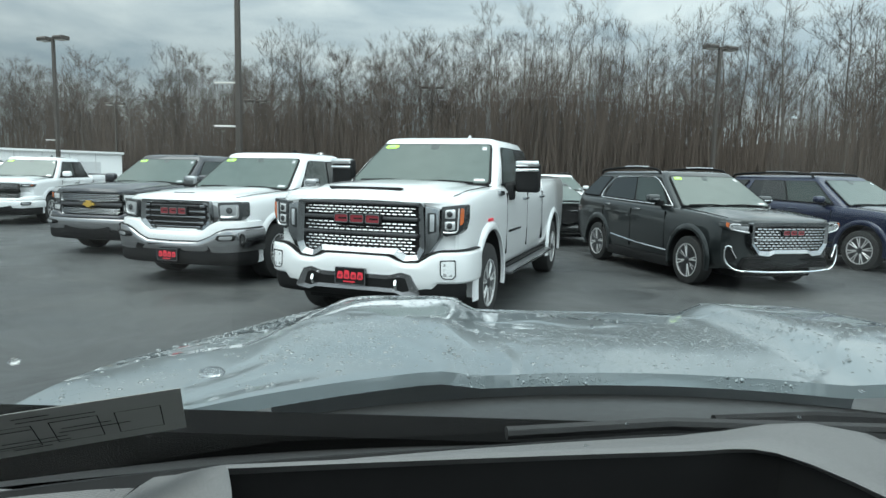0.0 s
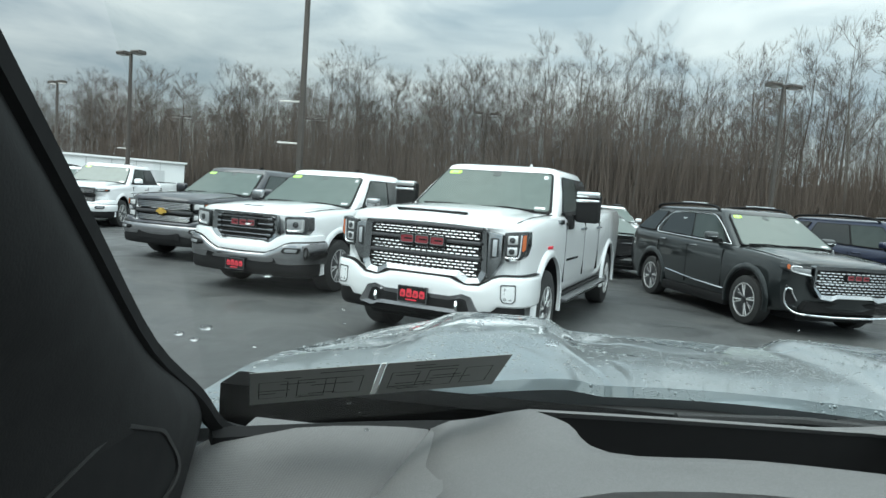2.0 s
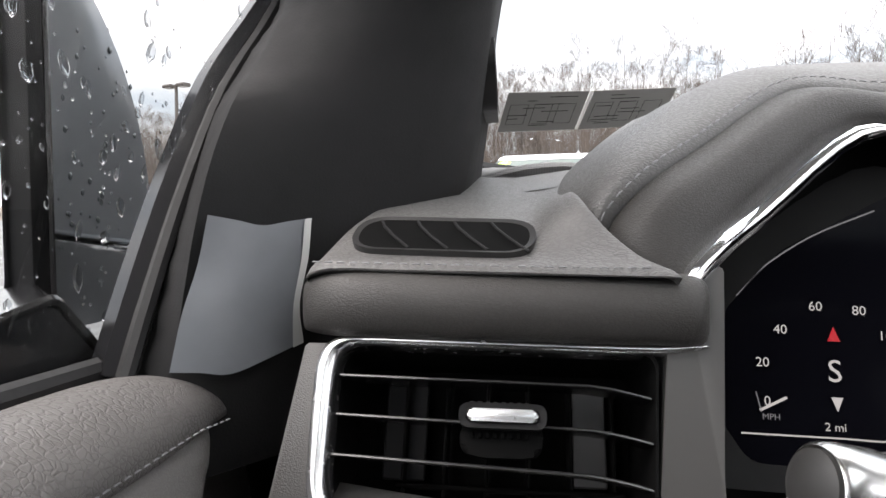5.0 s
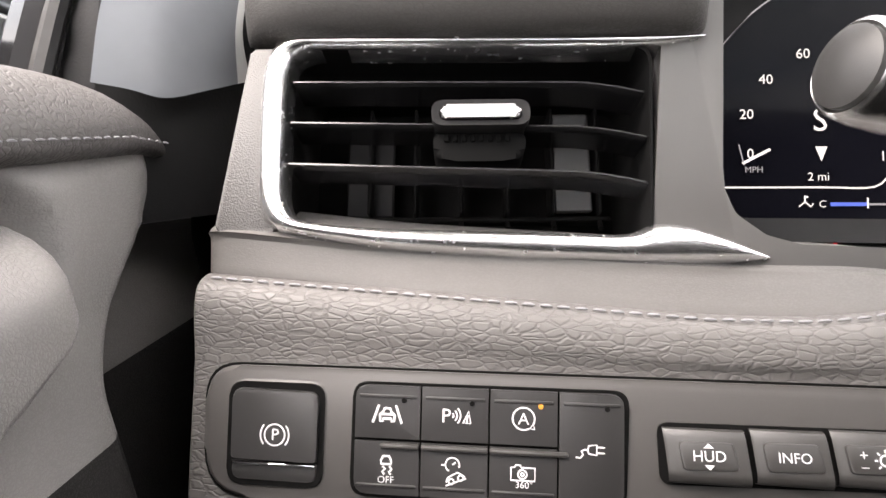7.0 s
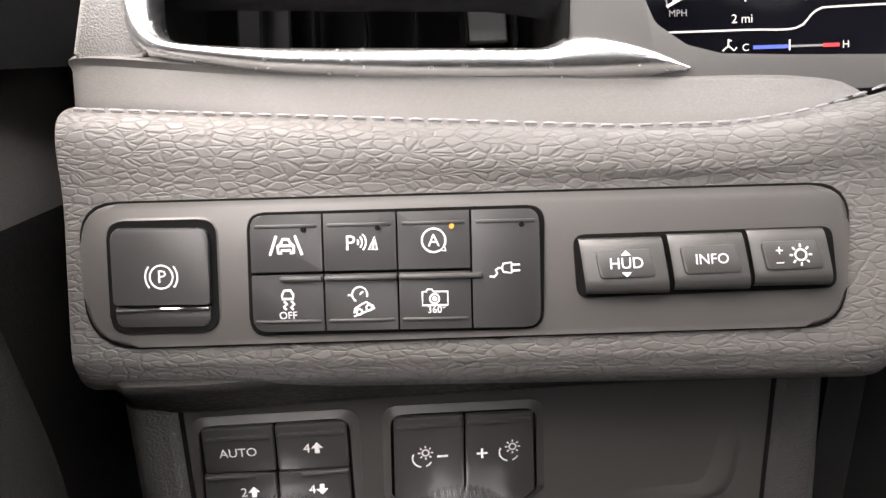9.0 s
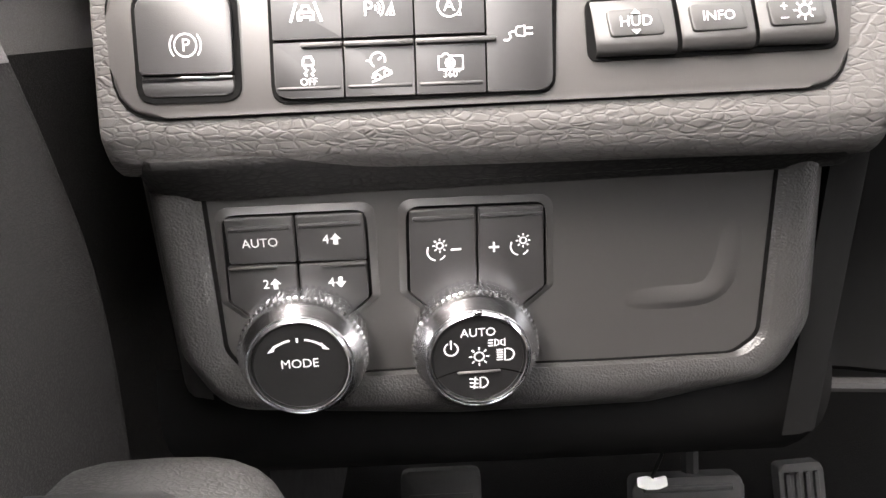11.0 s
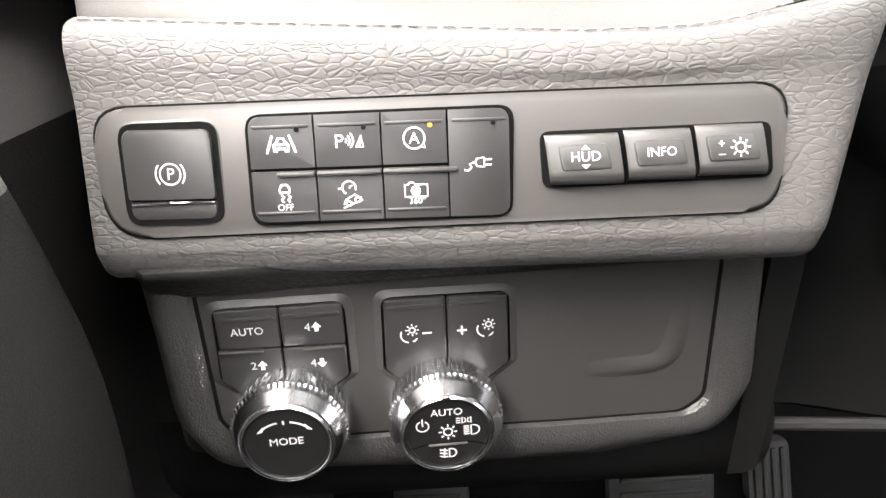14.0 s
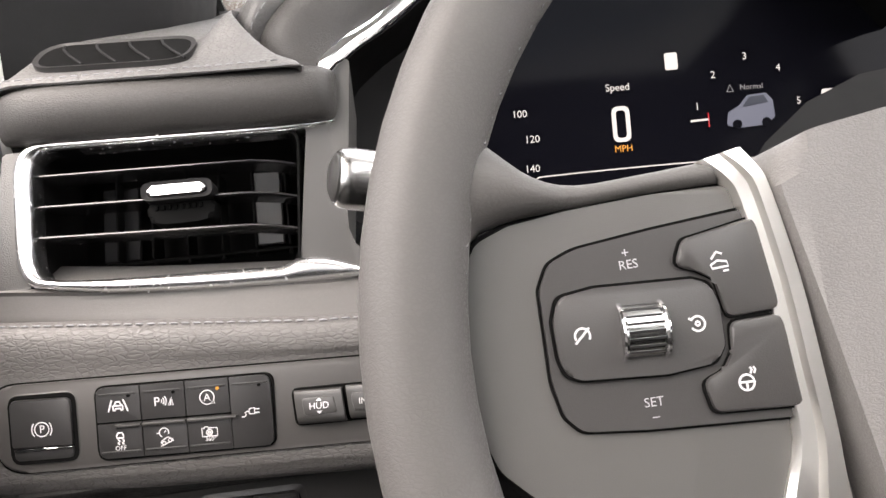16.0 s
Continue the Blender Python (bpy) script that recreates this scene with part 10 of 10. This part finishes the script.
def lamp_post(x, y, h, turn, heads=2, arms=0):
    p = thing("street_lamp", (0, 0, 0), "bronze painted lot lamp post with flat shoebox heads", "street lamp", "lot lamp posts")
    part("pole", skin([[Vector((s * a, s * b, z)) for a, b in ((-1, -1), (1, -1), (1, 1), (-1, 1))] for z, s in ((0.0, 0.095), (h * 0.5, 0.085), (h, 0.07))], True, True), M_BRONZE, p)
    part("foot", lathe(WORLD, 0, 0, [(0.28, 0.0), (0.28, 0.55), (0.26, 0.6), (0.02, 0.6)], 20), surface("concrete", (0.4, 0.39, 0.37), 0.8), p, "round concrete foot")
    for k in range(heads):
        sx = 1 if k % 2 == 0 else -1
        part("head_arm", box(WORLD, min(0, sx * 0.35), max(0, sx * 0.35), -0.04, 0.04, h - 0.12, h - 0.04), M_BRONZE, p)
        hd = part("lamp_head", skin([[Vector((sx * u, v * wv, z)) for u, v in ((0.3, -1), (0.3, 1), (0.98, 1), (0.98, -1))] for z, wv in ((h - 0.16, 0.26), (h - 0.02, 0.30), (h + 0.06, 0.24))], True, True), M_BRONZE, p, "flat lamp head")
        part("lens", box(WORLD, min(sx * 0.36, sx * 0.92), max(sx * 0.36, sx * 0.92), -0.22, 0.22, h - 0.175, h - 0.16), M_SIGNBAR, hd, "pale lens")
    for k in range(arms):
        z = 3.2 + 1.55 * k
        part("banner_arm", tube([(0, 0, z), (-1.0, 0.05, z + 0.02)], 0.03, 6), M_SIGNBAR, p, "pale banner arm")
    p.matrix_basis = pose(x, y, 0, 0, 0, turn)
    return p


lamp_post(-23.7, 36.9, 9.0, -20, 2, 1)
lamp_post(-8.3, 23.2, 9.0, -10, 2, 2)
lamp_post(14.0, 36.3, 9.0, 20, 2)
lamp_post(-2.6, 54.1, 9.0, 0, 2)
lamp_post(-19.4, 60.0, 8.3, 0, 2)
lamp_post(-36.0, 66.0, 8.4, 0, 2)
lamp_post(-38.7, 50.5, 9.0, -25, 2)
lamp_post(-14.4, 13.2, 8.6, 10, 2)

# ---- long white building behind the lot ----
M_CLAD = surface("white_metal_cladding", (0.78, 0.79, 0.79), 0.5, vary=0.05, scale=0.5)
hall = thing("warehouse", (0, 0, 0), "long low white metal-clad building beyond the lot", "building")
FH = axes_frame((-36.0, 50.0, 0), (0.83, 0.50, 0), (0.50, -0.83, 0))
part("wall", prism(FH, [(-14, 0), (8.0, 0), (8.0, 2.9), (-14, 3.0)], -12, 0), M_CLAD, hall, "white metal wall")
part("roof", prism(FH, [(-14.2, 3.0), (8.2, 2.9), (8.2, 3.05), (-14.2, 3.2)], -12.2, 0.25), M_CLAD, hall, "white roof edge")
for k in range(11):
    part("seam", box(FH, -13 + 1.9 * k, -12.94 + 1.9 * k, 0.1, 2.85, 0, 0.05), surface("grey_seam", (0.5, 0.5, 0.5), 0.6), hall)
for u in (-11.5, -7.5, -3.5, 0.5, 4.0):
    part("shutter_door", prism(FH, [(u, 0), (u + 2.4, 0), (u + 2.4, 2.2), (u, 2.2)], -0.1, 0.04), surface("grey_shutter", (0.55, 0.56, 0.57), 0.5), hall, "grey roller door")

# ---- bare winter woods ----


def grow(seed, h, detail):
    """A bare tree: lists of vertices and triangles for its trunk and for its crown."""
    rg = random.Random(seed)
    tv, tf, cv, cf = [], [], [], []

    def limb(v, f, pts, radii, sides):
        base_ = len(v)
        for p, r in zip(pts, radii):
            for k in range(sides):
                a = 2 * math.pi * k / sides
                v.append((p.x + r * math.cos(a), p.y + r * math.sin(a), p.z))
        for i in range(len(pts) - 1):
            for k in range(sides):
                a, b = base_ + i * sides + k, base_ + i * sides + (k + 1) % sides
                f.append((a, b, b + sides, a + sides))

    pts, lean = [], Vector((rg.uniform(-0.05, 0.05), rg.uniform(-0.05, 0.05), 1))
    p = Vector((0, 0, -0.1))
    for i in range(8):
        pts.append(p.copy())
        p = p + lean * (h / 7) + Vector((rg.uniform(-1, 1), rg.uniform(-1, 1), 0)) * h * 0.013
    r0 = h * rg.uniform(0.0065, 0.0105)
    radii = [r0 * (1 - 0.93 * (i / 7) ** 0.9) for i in range(8)]
    limb(tv, tf, pts, radii, 6)

    def branch(start, d, length, r, level):
        q, k = [start.copy()], (4, 2, 1)[level] if detail > 1 else (3, 1)[level]
        dd = d.normalized()
        for i in range(k):
            dd = (dd + Vector((rg.uniform(-1, 1), rg.uniform(-1, 1), rg.uniform(-0.05, 0.85))) * (0.22 if level else 0.19)).normalized()
            q.append(q[-1] + dd * length / k)
        limb(cv, cf, q, [max(0.007, r * (1 - 0.80 * i / k)) for i in range(k + 1)], 3)
        if level >= detail:
            return
        for j in range((8, 7)[level]):
            t = rg.uniform(0.22, 1.0)
            i = min(k - 1, int(t * k))
            s = q[i].lerp(q[i + 1], t * k - i)
            side = Vector((rg.uniform(-1, 1), rg.uniform(-1, 1), rg.uniform(-0.15, 0.75)))
            branch(s, dd * 0.65 + side * 1.0, length * rg.uniform(0.32, 0.56) * (1.25 - 0.5 * t), r * 0.42, level + 1)

    n = 15 + rg.randrange(7)
    for i in range(n):
        t = rg.uniform(0.34, 0.97) ** 0.9
        k = min(6, int(t * 7))
        s = pts[k].lerp(pts[k + 1], t * 7 - k)
        a = rg.uniform(0, 2 * math.pi)
        rise = rg.uniform(0.25, 1.15)
        branch(s, Vector((math.cos(a), math.sin(a), rise)), h * rg.uniform(0.19, 0.34) * (1.18 - 0.60 * t), radii[k] * 0.55, 0)
    return tv, tf, cv, cf


M_BARK = surface("grey_brown_bark", (0.13, 0.115, 0.10), 0.9, vary=0.4, scale=1.5)
M_TWIG = surface("brown_twigs", (0.085, 0.070, 0.060), 0.9, vary=0.35, scale=0.6)
M_TWIGFAR = surface("russet_grey_twigs", (0.100, 0.078, 0.064), 0.95, vary=0.3, scale=0.25)
kinds = [grow(11 + i, 15.0, 2) for i in range(6)]
thin = [grow(41 + i, 15.0, 1) for i in range(4)]


def mesh_from(name, v, f, material):
    me = bpy.data.meshes.new(name)
    me.from_pydata(v, [], f)
    me.materials.append(material)
    return me


def forest(name, places, stock, material, label):
    V, Fc, off = [], [], 0
    for x, y, s, a, k in places:
        tv, tf, cv, cf = stock[k % len(stock)]
        for vs, fs in ((tv, tf), (cv, cf)):
            A = np.array(vs) * s
            c, sn = math.cos(a), math.sin(a)
            V.append(np.stack([A[:, 0] * c - A[:, 1] * sn + x, A[:, 0] * sn + A[:, 1] * c + y, A[:, 2]], 1))
            Fc.append(np.array(fs) + off)
            off += len(vs)
    V, Fc = np.concatenate(V), np.concatenate(Fc)
    tagged(new(name, mesh_from(name, V.tolist(), Fc.tolist(), material)), label, "trees", kind="stuff")


rg = random.Random(5)


def edge_of_wood(s):
    """A point on the wood's edge, s from 0 at the far west to 1 at the east."""
    return Vector((-78 + 128 * s, 92 - 62 * s - 6 * math.sin(3 * s), 0))


inward = Vector((0.42, 0.90, 0))
front_row, deep, under = [], [], []
for i in range(34):
    s = (i + rg.uniform(-0.3, 0.3)) / 33
    p = edge_of_wood(s) + inward * rg.uniform(0, 4)
    front_row.append((p.x, p.y, rg.uniform(0.62, 0.96), rg.uniform(0, 6.28), rg.randrange(6)))
for i in range(190):
    s = rg.random()
    p = edge_of_wood(s) + inward * (3 + 26 * rg.random() ** 1.2)
    deep.append((p.x, p.y, rg.uniform(0.66, 0.98), rg.uniform(0, 6.28), rg.randrange(6)))
for i in range(900):
    s = rg.random()
    p = edge_of_wood(s) + inward * (1 + 32 * rg.random())
    under.append((p.x, p.y, rg.uniform(0.36, 0.86), rg.uniform(0, 6.28), rg.randrange(4)))
for k, (tv, tf, cv, cf) in enumerate(kinds):
    tree = thing("tree", (0, 0, 0), "tall bare winter tree at the edge of the wood", "tree", "edge trees")
    for nm, v, f, m in (("trunk", tv, tf, M_BARK), ("crown", cv, cf, M_TWIG)):
        ob = new(nm, mesh_from(nm, v, f, m))
        ob.parent = tree
    mine = [q for q in front_row if q[4] == k]
    for j, (x, y, s, a, _) in enumerate(mine):
        target_ = tree if j == 0 else copy_thing(tree, Matrix())
        target_.matrix_basis = Matrix.LocRotScale((x, y, 0), Euler((0, 0, a)), (s, s, s))
forest("woods", deep, kinds, M_TWIG, "dense bare winter woods behind the lot")
forest("young_growth", under, thin, M_TWIGFAR, "thin young trees and saplings filling the woods")

# brush along the wood's foot: tangles of fine stems
V, Fc = [], []
for i in range(19500):
    s = rg.random() if i < 11500 else 0.42 + 0.58 * rg.random() ** 0.8
    p = edge_of_wood(s) + inward * (-1.5 + 26 * rg.random() ** 1.3)
    hgt = rg.uniform(0.8, 4.2) if i < 4500 else rg.uniform(3.5, 9.0) if i < 11500 else rg.uniform(5.0, 12.0) * (0.75 + 0.25 * math.sin(31 * s))
    lean_ = 0.5 if i < 4500 else 0.16
    d = Vector((rg.uniform(-lean_, lean_), rg.uniform(-lean_, lean_), 1)) * hgt
    w = rg.uniform(0.03, 0.10) if i < 4500 else rg.uniform(0.02, 0.055)
    a = rg.uniform(0, 3.14)
    sd_ = Vector((math.cos(a), math.sin(a), 0)) * w
    b0 = len(V)
    m_ = p + d * 0.5 + Vector((rg.uniform(-0.3, 0.3), rg.uniform(-0.3, 0.3), 0))
    t_ = p + d
    n2 = Vector((-sd_.y, sd_.x, 0))
    for q, k in ((p, 1.0), (m_, 0.7), (t_, 0.12)):
        V += [tuple(q + sd_ * k), tuple(q - sd_ * 0.5 * k + n2 * 0.86 * k), tuple(q - sd_ * 0.5 * k - n2 * 0.86 * k)]
    for r in (0, 3):
        for k in range(3):
            Fc.append((b0 + r + k, b0 + r + (k + 1) % 3, b0 + r + 3 + (k + 1) % 3, b0 + r + 3 + k))
tagged(new("brush", mesh_from("brush", V, Fc, M_TWIGFAR)), "tangled brown brush along the foot of the woods", "brush", kind="stuff")
# far rise of woods that closes the view
bm = bmesh.new()
rows = []
for i in range(90):
    s = -0.3 + 1.6 * i / 89
    p = edge_of_wood(s) + inward * 42
    top = 6.2 + 0.3 * math.sin(i * 0.43 + 1) + rg.uniform(-0.4, 0.4)
    rows.append([p + Vector((0, 0, -0.2)), p + Vector((rg.uniform(-1, 1), rg.uniform(-1, 1), top * 0.5)), p + inward * 3 + Vector((0, 0, top))])
tagged(part("woods_backdrop", skin(rows), M_TWIGFAR, None), "brown haze of deeper woods", "backdrop", kind="structure")
